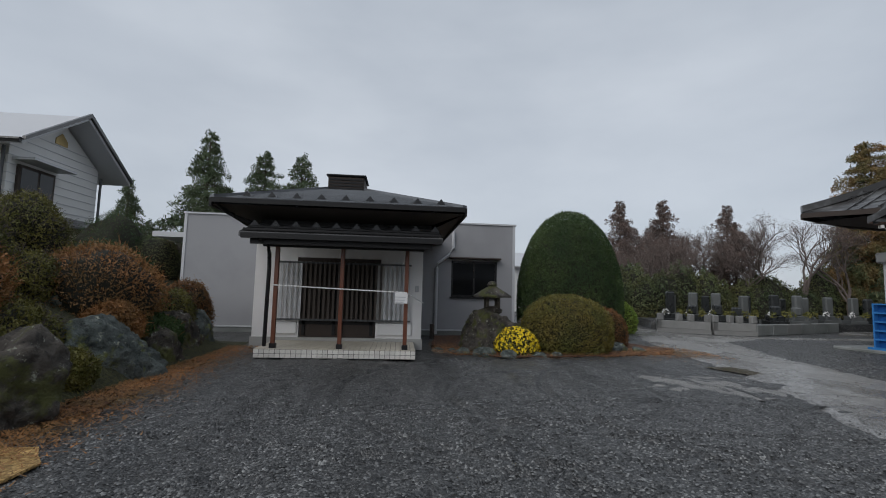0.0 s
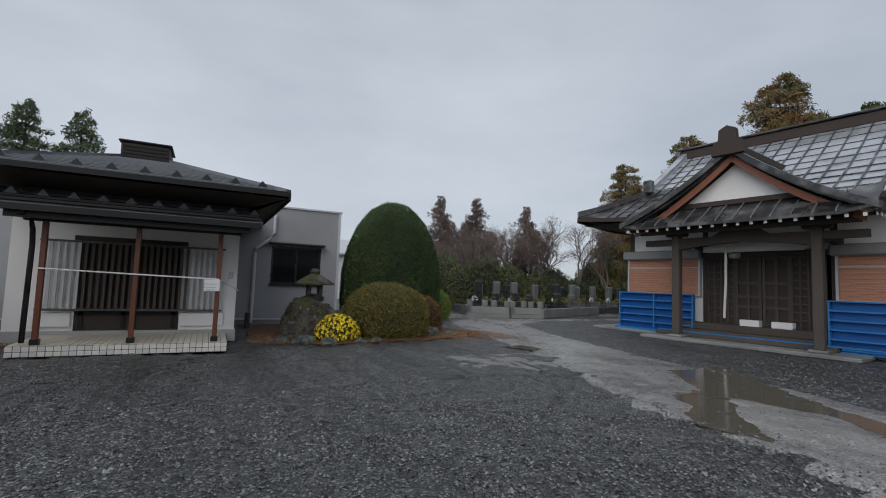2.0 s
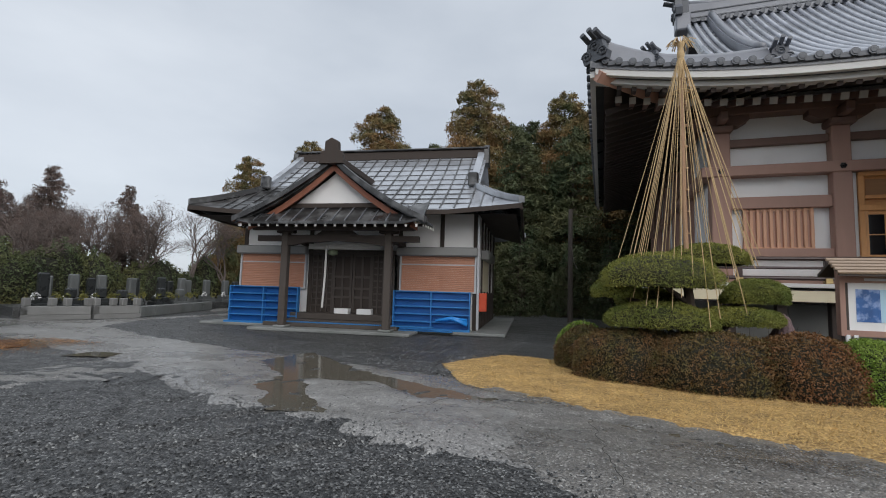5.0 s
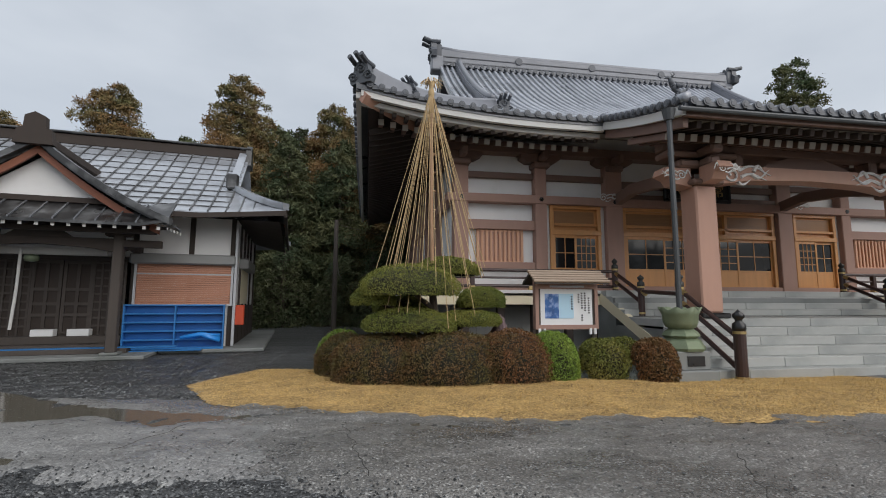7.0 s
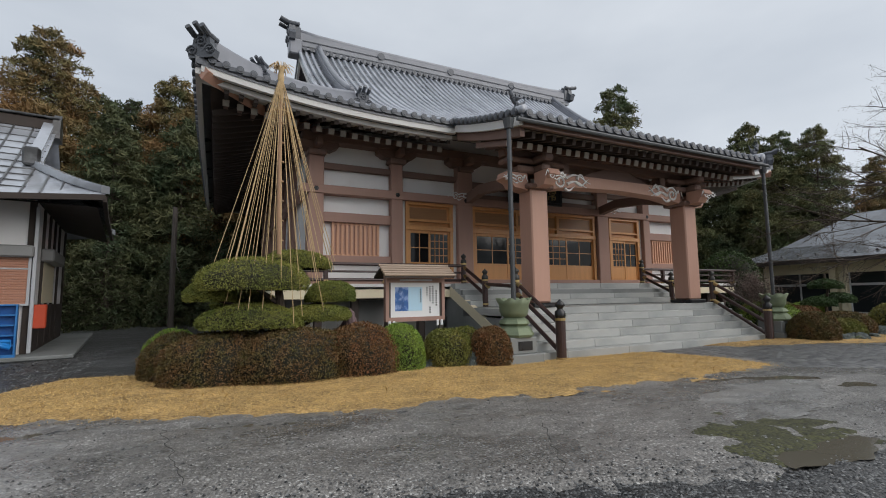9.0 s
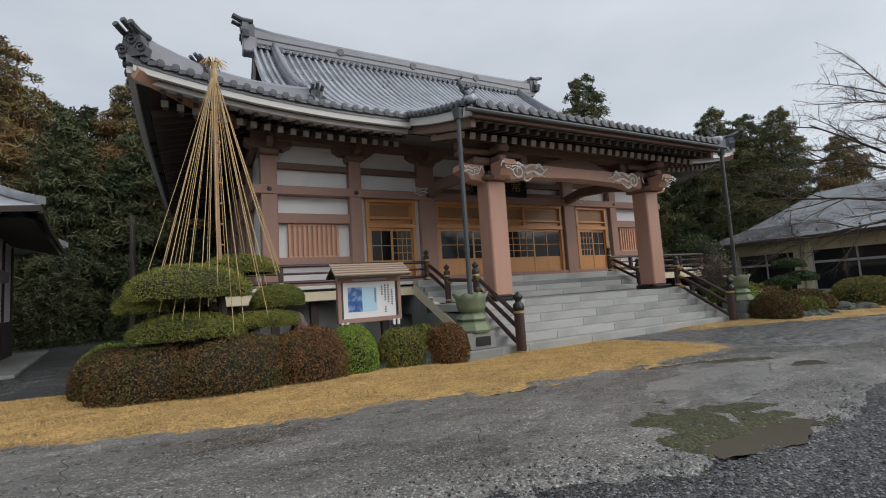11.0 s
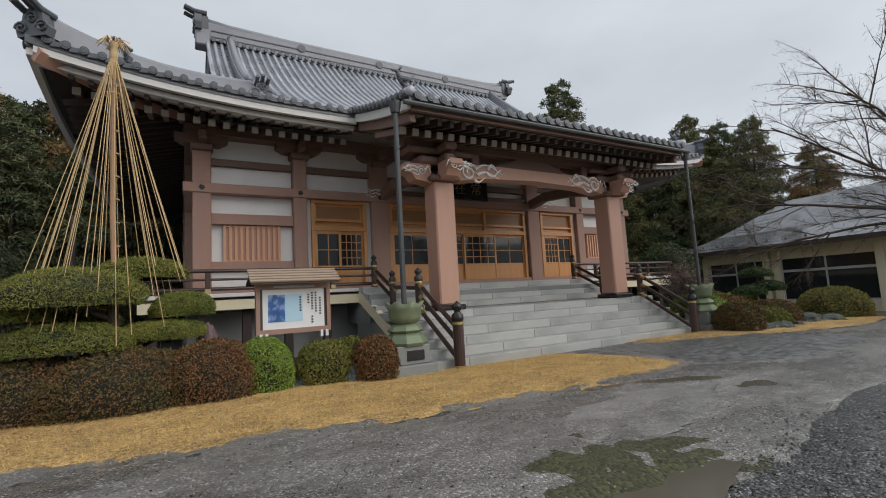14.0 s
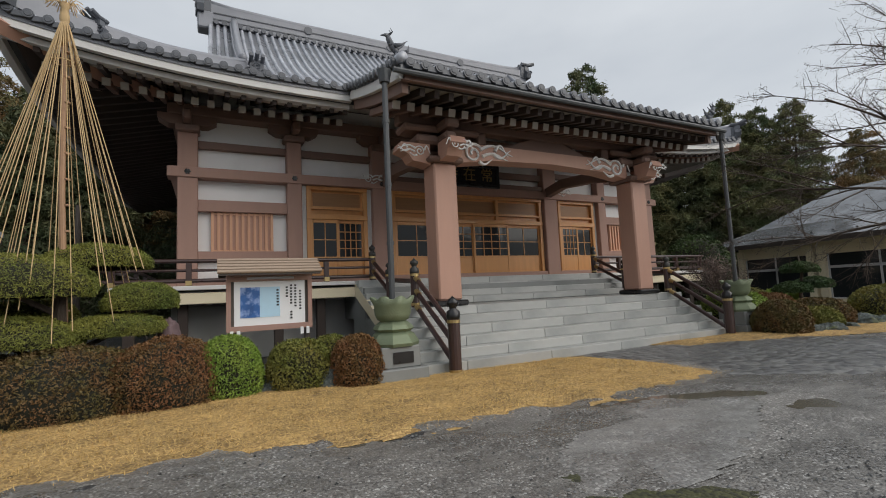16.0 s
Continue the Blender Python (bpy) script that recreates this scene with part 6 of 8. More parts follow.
for x in (-0.55, 0.25):
    bxx = thing("offering_box", (12.72, 7.25, 0), -81.5, "low white offering box on the step", "box", "offering boxes", world_coords=False)
    part("box_body", S().box(x, x + 0.5, 1.25, 1.5, 0.5, 0.68, c=0.01), PAPER, bxx)
pst = S().box(W1 + 0.02, W1 + 0.1, WY - 0.16, WY - 0.06, 0.12, 3.8, c=0.01)
part("drain_pipe", pst, GREYTRIM, SH, "pale corner downpipe")

# ---- porch hut ----
hut = thing("porch_hut", (-1.2, 11, 0), label="small white hut with dark hipped roof and barred front", category="hut")
HX, HW = -1.27, 11.0
HL, HR = -3.32, 0.55
w = S()
w.box(HL, -2.28, HW, HW + 0.12, 0.25, 2.75)
w.box(-0.52, HR, HW, HW + 0.12, 0.25, 2.75)
w.box(-2.28, -0.52, HW, HW + 0.12, 2.0, 2.75)
w.box(HL, HL + 0.12, HW + 0.12, 14.2, 0.25, 2.75)
w.box(HR - 0.12, HR, HW + 0.12, 14.2, 0.25, 2.75)
w.box(HL, HR, 14.1, 14.22, 0.25, 2.75)
boxes_apart("wall", w, WHITE, hut, "white plaster wall")
part("wall_base", S().box(HL - 0.03, HR + 0.03, HW - 0.03, 14.2, 0, 0.25), FOUND, hut, "grey rendered wall base")
# porch floor of small tiles
porch = part("porch_base", S().box(-2.79, 0.37, 9.42, HW - 0.03, 0, 0.17), GROUT, hut, "dark grouted porch base")
tl = S().box(0, 0.094, 0, 0.094, 0, 0.012, c=0.003).mesh("tile", TILEFLOOR)
tv = S().box(0, 0.094, -0.012, 0, 0, 0.075, c=0.003).mesh("edge_tile", TILEWHITE)
for i in range(31):
    x = -2.79 + i * 0.102 + 0.004
    piece("edge_tile", tv, porch, Matrix.Translation((x, 9.42, 0.093)))
    piece("edge_tile", tv, porch, Matrix.Translation((x, 9.42, 0.01)))
    for j in range(5):
        piece("tile", tl, porch, Matrix.Translation((x, 9.425 + j * 0.102, 0.17)))
rest = S()
for j in range(5, 15):
    for i in range(31):
        rest.box(-2.786 + i * 0.102, -2.786 + i * 0.102 + 0.094, 9.425 + j * 0.102, 9.425 + j * 0.102 + 0.094, 0.168, 0.182)
part("tiles", rest, TILEFLOOR, porch, kind="stuff")
for x, m in ((-2.46, RAILRED), (-1.16, RAILRED), (0.15, RAILRED)):
    p = part("porch_post", S().box(x - 0.04, x + 0.04, 9.5, 9.58, 0.2, 2.25, c=0.008), m, hut, "reddish-brown painted porch post")
    part("post_shoe", S().box(x - 0.06, x + 0.06, 9.49, 9.61, 0.18, 0.28, c=0.005), BLACK, p)
part("downpipe", S().tube([(-2.62, 9.35, 2.3), (-2.6, 9.45, 2.05), (-2.6, 9.5, 1.8), (-2.62, 9.52, 0.22)], 0.04, 8), BLACK, hut, "black rain pipe beside the post")
part("porch_beam", S().box(-2.75, 0.5, 9.48, 9.62, 2.2, 2.34, c=0.01), HUTDARK, hut)
# bars before the door
g = S()
for z in (0.66, 1.97):
    g.box(-2.86, 0.28, HW - 0.12, HW - 0.07, z - 0.02, z + 0.02)
bars = part("bar_frame", g, PIPE, hut, "steel bar grille frame")
bl = S().box(-0.026, 0.026, -0.018, 0.018, 0, 1.31).mesh("bar", OLDWOOD)
bw_ = S().box(-0.026, 0.026, -0.018, 0.018, 0, 1.31).mesh("bar", GREYTRIM)
for i in range(29):
    x = -2.8 + 3.02 * i / 28
    piece("bar", bw_ if (i < 6 or i > 22) else bl, bars, Matrix.Translation((x, HW - 0.095, 0.66)))
for x0, x1 in ((-2.26, -1.4), (-1.4, -0.54)):
    d = part("door", S().box(x0, x1, HW + 0.02, HW + 0.06, 0.26, 2.0), OLDWOOD2, hut, "dark brown sliding door")
    part("door_slats", S().box(x0 + 0.05, x0 + 0.12, HW - 0.01, HW + 0.02, 0.3, 1.95).box(x1 - 0.12, x1 - 0.05, HW - 0.01, HW + 0.02, 0.3, 1.95).box((x0 + x1) / 2 - 0.03, (x0 + x1) / 2 + 0.03, HW - 0.01, HW + 0.02, 0.6, 1.95).box(x0, x1, HW - 0.01, HW + 0.02, 0.55, 0.62), HUTDARK, d)
part("lintel", S().box(-2.36, -0.44, HW - 0.05, HW, 2.0, 2.09), OLDWOOD2, hut)
for x0, x1 in ((-2.92, -2.32), (-0.48, 0.32)):
    part("white_panel", S().box(x0, x1, HW - 0.05, HW, 0.33, 0.6, c=0.008), PAPER, hut)
rp = S().tube([(-2.55, 9.46, 1.43), (-1.16, 9.44, 1.38), (0.15, 9.46, 1.34), (0.58, HW - 0.05, 1.1)], 0.013, 5)
rope = thing("barrier_rope", (-1.2, 9.46, 0.2), label="white rope strung across the porch posts", category="rope")
part("cord", rp, PAPER, rope)
nt = thing("paper_notice", (0.02, 9.44, 0.9), label="white paper notice hung on the rope", category="notice")
part("sheet", S().box(-0.08, 0.18, 9.435, 9.445, 1.12, 1.33), PAPER, nt)
part("writing_lines", S().box(-0.08, 0.14, 9.43, 9.434, 1.24, 1.255).box(-0.08, 0.12, 9.43, 9.434, 1.18, 1.195).box(-0.05, 0.1, 9.43, 9.434, 1.14, 1.15), GREYTRIM, nt)
part("meter_box", S().box(0.38, 0.47, HW - 0.03, HW, 1.35, 1.5, c=0.01), GREYTRIM, hut)
# lower porch roof
rows = [[(-3.05 + 3.87 * j / 8, 8.95 + 1.0 * i / 3, 2.42 + 0.3 * i / 3) for j in range(9)] for i in range(4)]
part("porch_roof", S().slab(rows, 0.09), SLAT_ROOF, hut, "dark stepped sheet porch roof")
for i, y in enumerate((9.0, 9.3, 9.6)):
    part("roof_course", S().box(-3.0, 0.78, y, y + 0.05, 2.45 + 0.09 * i, 2.5 + 0.09 * i, c=0.01), HUTDARK, hut)
part("porch_fascia", S().box(-2.85, 0.62, 9.0, 9.08, 2.2, 2.34).box(-3.0, 0.8, 8.9, 9.0, 2.3, 2.4), HUTDARK, hut)
part("hopper", S().lathe([(0.04, 0), (0.08, 0.1), (0.08, 0.16)], 8, (-2.64, 8.98, 2.24)), BLACK, hut)
part("upper_wall", S().box(-2.9, 0.65, 9.85, 10.0, 2.6, 3.0), HUTDARK, hut)
# hipped main roof
ex0, ex1, ey0, ey1, ez = -3.6, 1.25, 9.0, 16.0, 3.05
ax0, ax1, ay0, ay1, az = -1.95, -0.95, 12.0, 13.0, 3.95
n = 6
for k, (pa, pb, qa, qb) in enumerate((((ex0, ey0), (ex1, ey0), (ax0, ay0), (ax1, ay0)), ((ex1, ey0), (ex1, ey1), (ax1, ay0), (ax1, ay1)), ((ex1, ey1), (ex0, ey1), (ax1, ay1), (ax0, ay1)), ((ex0, ey1), (ex0, ey0), (ax0, ay1), (ax0, ay0)))):
    rows = []
    for i in range(n + 1):
        u = i / n
        rows.append([(pa[0] + (pb[0] - pa[0]) * j / 8 + ((qa[0] + (qb[0] - qa[0]) * j / 8) - (pa[0] + (pb[0] - pa[0]) * j / 8)) * u, pa[1] + (pb[1] - pa[1]) * j / 8 + ((qa[1] + (qb[1] - qa[1]) * j / 8) - (pa[1] + (pb[1] - pa[1]) * j / 8)) * u, ez + (az - ez) * u) for j in range(9)])
    part("roof", S().slab(rows, 0.07), HUTROOF, hut, "dark wet sheet-metal hipped roof")
    if k == 0:
        co = S()
        for i in range(1, 14):
            u = i / 14
            bar(co, [(ex0 + (ax0 - ex0) * u + 0.03, ey0 + (ay0 - ey0) * u, ez + (az - ez) * u + 0.02), (ex1 + (ax1 - ex1) * u - 0.03, ey0 + (ay0 - ey0) * u, ez + (az - ez) * u + 0.02)], 0.025, 0.02)
        part("roof_coursing", co, HUTROOF, hut, kind="stuff")
part("eave_fascia", S().box(ex0, ex1, ey0 - 0.05, ey0, ez - 0.09, ez + 0.005).box(ex0 - 0.05, ex0, ey0, ey1, ez - 0.16, ez).box(ex1, ex1 + 0.05, ey0, ey1, ez - 0.16, ez), HUTDARK, hut)
part("soffit", S().grid([[(ex0, ey0, ez - 0.12), (ex1, ey0, ez - 0.12)], [(HL + 0.3, 10.2, 2.72), (HR - 0.2, 10.2, 2.72)]]).grid([[(ex0, ey0, ez - 0.12), (ex0, ey1, ez - 0.12)], [(HL, 10.2, 2.68), (HL, 14.2, 2.68)]]).grid([[(ex1, ey0, ez - 0.12), (ex1, ey1, ez - 0.12)], [(HR, 10.2, 2.68), (HR, 14.2, 2.68)]]), OLDWOOD, hut)
sg_ = S().prism([(-0.09, 0), (0.09, 0), (0.05, 0.05), (0.0, 0.11), (-0.05, 0.05)], -0.02, 0.02, "y").mesh("snow_guard", BLACK)
for i in range(9):
    u = 0.1
    piece("snow_guard", sg_, hut, Matrix.Translation((-3.05 + 3.85 * i / 8, ey0 + 3 * u, ez + 0.9 * u + 0.02)))
for i in range(10):
    piece("snow_guard", sg_, hut, Matrix.Translation((-2.9 + 3.6 * i / 9, 9.4, 2.6)))
for x, y in ((ex0, ey0), (ex1, ey0)):
    bar_ = S()
    q = (ax0 if x < -1 else ax1)
    bar(bar_, [(x, y, ez + 0.06), (q, ay0, az + 0.06)], 0.12, 0.08)
    part("hip_cap", bar_, HUTROOF, hut)
cu = part("cupola", S().box(-1.93, -1.0, 12.0, 13.0, 3.75, 4.3, c=0.02), OLDWOOD2, hut, "brown louvred roof cupola")
part("cupola_cap", S().box(-1.98, -0.95, 11.95, 13.05, 4.3, 4.35, c=0.02), HUTDARK, cu)
for i in range(6):
    part("louvre", S().box(-1.9, -1.03, 11.98, 12.0, 3.8 + i * 0.08, 3.84 + i * 0.08), HUTDARK, cu)
part("downpipe", S().tube([(-3.5, 9.0, 2.95), (-3.4, 9.3, 2.82), (-2.95, 9.5, 2.62), (-2.8, 9.4, 2.5)], 0.04, 8), BLACK, hut)

# ---- grey flat-roofed building ----
grey = thing("grey_building", (-1.4, 18, 0), label="grey rendered flat-roofed building behind the hut", category="building")
GY = 14.6
gw = S()
gw.box(-6.55, 1.64, GY, GY + 0.25, 0.15, 3.55)
gw.box(3.12, 3.68, GY, GY + 0.25, 0.15, 3.55)
gw.box(1.64, 3.12, GY, GY + 0.25, 0.15, 1.22)
gw.box(1.64, 3.12, GY, GY + 0.25, 2.36, 3.55)
gw.box(-6.55, -6.3, GY + 0.25, 22, 0.15, 3.55)
gw.box(3.43, 3.68, GY + 0.25, 22, 0.15, 3.55)
gw.box(-6.55, 3.68, 22, 22.25, 0.15, 3.55)
boxes_apart("wall", gw, GREYWALL, grey, "smooth grey stucco wall")
part("roof", S().box(-6.3, 3.43, GY + 0.25, 22, 3.1, 3.2), GREYTRIM, grey)
part("coping", S().box(-6.6, 3.73, GY - 0.04, GY + 0.28, 3.55, 3.6).box(3.42, 3.73, GY + 0.28, 22.2, 3.55, 3.6).box(-6.6, -6.3, GY + 0.28, 22.2, 3.55, 3.6), GREYTRIM, grey)
boxes_apart("corner_trim", S().box(-6.58, -6.5, GY - 0.02, GY, 0.15, 3.55).box(3.62, 3.7, GY - 0.02, GY, 0.15, 3.55), GREYTRIM, grey)
part("wall_base", S().box(-6.6, 3.72, GY - 0.03, 22.2, 0, 0.15), STONE_D, grey)
part("base_flashing", S().box(-6.6, 3.72, GY - 0.05, GY, 0.15, 0.19), GREYTRIM, grey)
wn1 = part("window", S().box(1.64, 3.12, GY + 0.04, GY + 0.1, 1.22, 1.28).box(1.64, 3.12, GY + 0.04, GY + 0.1, 2.3, 2.36).box(1.64, 1.7, GY + 0.04, GY + 0.1, 1.22, 2.36).box(3.06, 3.12, GY + 0.04, GY + 0.1, 1.22, 2.36).box(2.36, 2.41, GY + 0.04, GY + 0.1, 1.22, 2.36), BLACK, grey, "dark framed window")
part("pane", S().box(1.7, 3.06, GY + 0.06, GY + 0.07, 1.28, 2.3), GLASS, wn1)
part("curtain", S().box(1.9, 2.4, GY + 0.12, GY + 0.14, 1.28, 1.75), OLDWOOD, wn1)
part("awning", S().box(1.55, 3.2, GY - 0.28, GY, 2.42, 2.47, c=0.01), OLDWOOD2, wn1, "brown window canopy")
part("sill", S().box(1.6, 3.16, GY - 0.06, GY + 0.04, 1.17, 1.22), BLACK, wn1)
part("rain_pipe", S().tube([(1.68, GY - 0.07, 3.3), (1.68, GY - 0.07, 2.75), (1.5, GY - 0.07, 2.5), (1.2, GY - 0.07, 2.25), (1.17, GY - 0.07, 2.1), (1.17, GY - 0.07, 0.05)], 0.05, 8), GREYTRIM, grey, "pale rain pipe with an offset")
for x in (2.2, 3.1):
    part("roof_vent", S().rod((x, 17, 3.2), (x, 17, 3.78), 0.03, 0.03, 6), PIPE, grey)
part("side_canopy", S().box(-8.2, -6.55, 16.0, 18.5, 2.95, 3.12), GREYTRIM, grey, "pale flat side canopy")
for x in (1.0, 2.85):
    po = thing("garden_stake", (x, 13.6, 0), label="short dark wooden stake in the garden bed", category="stake", group="garden stakes")
    part("stake", S().rod((x, 13.6, 0), (x, 13.6, 0.42), 0.07, 0.065, 10), OLDWOOD2, po)

# ---- white house on the terrace ----
house = thing("house", (-17, 18, 1.5), label="white sided two-storey house with grey gable roof", category="house")
house.location.x -= 0.7
hs = S()
hs.box(-22, -12, 15.8, 20.2, 3.75, 5.95)
hs.prism([(15.8, 5.95), (20.2, 5.95), (18.0, 7.3)], -12.2, -12.0, "x")
part("wall", hs, SIDING, house, "white horizontal siding")
for i in range(9):
    z = 3.95 + i * 0.3
    yy0, yy1 = 15.8, 20.2
    if z > 5.9:
        k = (z - 5.95) / 1.35
        yy0, yy1 = 15.8 + 2.2 * k, 20.2 - 2.2 * k
    part("siding_lap", S().box(-12.0, -11.975, yy0, yy1, z - 0.012, z + 0.012).box(-22, -12, 15.775, 15.8, z - 0.012, z + 0.012) if z < 5.9 else S().box(-12.0, -11.975, yy0, yy1, z - 0.012, z + 0.012), GREYTRIM, house)
part("lower_wall", S().box(-22, -12.1, 15.9, 20.1, 1.2, 3.75), CREAM, house, "beige lower storey wall")
part("skirt_roof", S().slab([[(-22.4, 15.2, 3.45), (-11.5, 15.2, 3.45), (-11.5, 20.8, 3.45)], [(-22, 15.8, 3.78), (-12, 15.8, 3.78), (-12, 20.2, 3.78)]], 0.08), SLAT_ROOF, house)
for a, za, in ((15.1, 5.75), (20.9, 5.7)):
    part("roof", S().slab([[(-23, a, za), (-11.1, a, za)], [(-23, 18, 7.55), (-11.1, 18, 7.55)]], 0.14), GREYTRIM, house, "grey gable roof")
    part("verge", S().prism([(a, za - 0.02), (18, 7.53), (18, 7.68), (a, za + 0.1)], -11.1, -11.0, "x"), SLAT_ROOF, house)
part("gutter", S().rod((-23, 15.05, 5.72), (-11.1, 15.05, 5.72), 0.08, 0.08, 8), BLACK, house)
part("downpipe", S().rod((-12.1, 15.72, 5.7), (-12.1, 15.72, 3.6), 0.05, 0.05, 8).rod((-11.9, 20.25, 5.7), (-11.9, 20.25, 3.8), 0.05, 0.05, 8), PIPE, house)
wd = part("window", S().box(-12.0, -11.9, 16.15, 17.75, 4.0, 5.2), OLDWOOD2, house, "dark framed sliding window")
part("pane", S().box(-11.9, -11.89, 16.25, 16.95, 4.08, 5.1).box(-11.9, -11.89, 17.05, 17.65, 4.08, 5.1), GLASS2, wd)
part("awning", S().box(-12.0, -11.3, 15.95, 17.95, 5.32, 5.4), GREYTRIM, wd)
part("vent_panel", S().prism([(17.7, 6.4), (18.3, 6.4), (18.3, 6.6), (18.0, 6.85), (17.7, 6.6)], -12.0, -11.97, "x"), BRASS, house, "ochre gable vent")

# ---- hall annex to the south ----
annex = thing("annex_building", (13.45, -25.3, 0), 172, "long low cream building with wet grey roof and wide windows", "building", world_coords=False)
for x0, x1, y0, y1, z0, z1 in ((0, 17, 0, 0.2, 2.15, 2.85), (0, 17, 0, 0.2, 0, 0.45), (0, 0.2, 0.2, 8, 0, 2.85), (0, 17, 8, 8.2, 0, 2.85), (16.8, 17, 0.2, 8, 0, 2.85)):
    part("wall", S().box(x0, x1, y0, y1, z0, z1), CREAM, annex, "cream painted wall")
for x in (0.15, 3.05, 3.45, 7.0, 10.5, 14.0):
    part("column", S().box(x - 0.13, x + 0.13, -0.14, 0.22, 0, 2.5, c=0.01), CREAM, annex)
for x0, x1 in ((0.3, 2.9), (3.6, 6.85), (7.15, 10.35), (10.65, 13.85)):
    f = S()
    f.box(x0, x1, 0.02, 0.1, 1.6, 1.7).box(x0, x1, 0.02, 0.1, 0.42, 0.5)
    for xx in (x0, (x0 + x1) / 2, x1):
        f.box(xx - 0.03, xx + 0.03, 0.02, 0.1, 0.45, 2.2)
    win = part("window", f, GREYTRIM, annex, "wide aluminium framed window")
    part("pane", S().box(x0, x1, 0.05, 0.06, 0.5, 2.2), GLASS2, win)
    part("curtain", S().box(x0 + 0.2, x0 + 0.8, 0.3, 0.34, 0.5, 2.2), CREAM, win)
part("floor", S().box(0.2, 16.8, 0.2, 8, 0.3, 0.4), OLDWOOD2, annex)
rows = [[(-0.95, -0.95, 2.75), (18, -0.95, 2.75)], [(0.2, 0.9, 3.5), (17, 0.9, 3.5)], [(2.0, 3.6, 5.1), (15, 3.6, 5.1)]]
part("roof", S().slab(rows, 0.1), SHEET_W, annex, "wet grey hipped roof")
part("roof", S().slab([[(-0.95, -0.95, 2.75), (-0.95, 9, 2.75)], [(0.2, 0.9, 3.5), (0.2, 7.4, 3.5)], [(2.0, 3.6, 5.1), (2.0, 4.6, 5.1)]], 0.1), SHEET_W, annex, "wet grey hipped roof")
part("roof", S().slab([[(2.0, 3.6, 5.1), (15, 3.6, 5.1)], [(-0.95, 9.2, 2.75), (18, 9.2, 2.75)]], 0.1), SHEET_W, annex, "wet grey hipped roof")
part("eave_board", S().box(-1.0, 18, -1.0, -0.94, 2.58, 2.76), OLDWOOD2, annex)
part("soffit", S().grid([[(-0.95, -0.95, 2.64), (18, -0.95, 2.64)], [(0, 0, 2.85), (17, 0, 2.85)]]), CREAM, annex)
gd = S().prism([(-0.06, 0), (0.06, 0), (0, 0.08)], -0.02, 0.02, "y").mesh("snow_guard", BLACK)
for i in range(24):
    piece("snow_guard", gd, annex, Matrix.Translation((-0.3 + i * 0.75, -0.45, 2.97)))
cone = thing("traffic_cone", (6.6, -22.7, 0), label="orange traffic cone on the drive", category="cone")
part("cone_body", S().lathe([(0.17, 0.03), (0.03, 0.62), (0.02, 0.66)], 16, (6.6, -22.7, 0)), RED, cone, smooth=True)
part("cone_base", S().box(6.4, 6.8, -22.9, -22.5, 0, 0.04, c=0.01), RED, cone)

# far buildings to the north
for x0, x1, y0, z1, m in ((4.6, 9.5, 34, 3.4, SIDING), (9.0, 17, 40, 4.0, CREAM), (-16, -9, 36, 3.3, SIDING)):
    fbld = thing("far_house", ((x0 + x1) / 2, y0 + 3, 0), label="pale distant house beyond the garden", category="house", group="far houses")
    part("wall", S().box(x0, x1, y0, y0 + 6, 0, z1), m, fbld)
    part("roof", S().slab([[(x0 - 0.5, y0 - 0.5, z1), (x1 + 0.5, y0 - 0.5, z1)], [(x0 - 0.2, y0 + 3, z1 + 1.2), (x1 + 0.2, y0 + 3, z1 + 1.2)], [(x0 - 0.5, y0 + 6.5, z1), (x1 + 0.5, y0 + 6.5, z1)]], 0.12), GREYTRIM, fbld)
    k = x0 + 0.7
    while k < x1 - 1.2:
        fw = part("window", S().box(k, k + 1.1, y0 - 0.04, y0, z1 - 1.5, z1 - 0.5), GREYTRIM, fbld)
        part("pane", S().box(k + 0.06, k + 1.04, y0 - 0.05, y0 - 0.04, z1 - 1.42, z1 - 0.58), GLASS, fw)
        k += 2.0

# ---- plants ----
def leaf_mesh(name, P, N, size, material, seed, aspect=0.5, tilt=0.7):
    """Many small pointed leaves round the points P, facing about N."""
    g = np.random.RandomState(seed)
    n = len(P)
    nn = N * (1 - tilt) + g.normal(size=(n, 3)) * tilt * 0.6
    nn /= np.linalg.norm(nn, axis=1, keepdims=True) + 1e-9
    u = np.cross(nn, g.normal(size=(n, 3)))
    u /= np.linalg.norm(u, axis=1, keepdims=True) + 1e-9
    v = np.cross(nn, u)
    s = (size * g.uniform(0.6, 1.35, (n, 1)))
    V = np.stack([P - u * s * 0.85 + v * s * aspect, P + u * s + nn * s * 0.1, P - u * s * 0.85 - v * s * aspect], 1).reshape(-1, 3).astype(np.float32)
    me = bpy.data.meshes.new(name)
    me.vertices.add(3 * n)
    me.vertices.foreach_set("co", V.ravel())
    me.loops.add(3 * n)
    me.loops.foreach_set("vertex_index", np.arange(3 * n, dtype=np.int32))
    me.polygons.add(n)
    me.polygons.foreach_set("loop_start", np.arange(0, 3 * n, 3, dtype=np.int32))
    me.update(calc_edges=True)
    me.materials.append(material)
    return me


def lumpy(d, seed, amp):
    """Uneven radius in the direction d, by a few crossed waves."""
    x, y, z = d[..., 0], d[..., 1], d[..., 2]
    q = seed * 1.7
    w = np.sin(3.1 * x + 2.3 * y + q) * np.sin(2.7 * z - 1.9 * x + q * 1.3) + 0.8 * np.sin(4.3 * y - 3.7 * z + q * 0.7) * np.sin(3.3 * x + q)
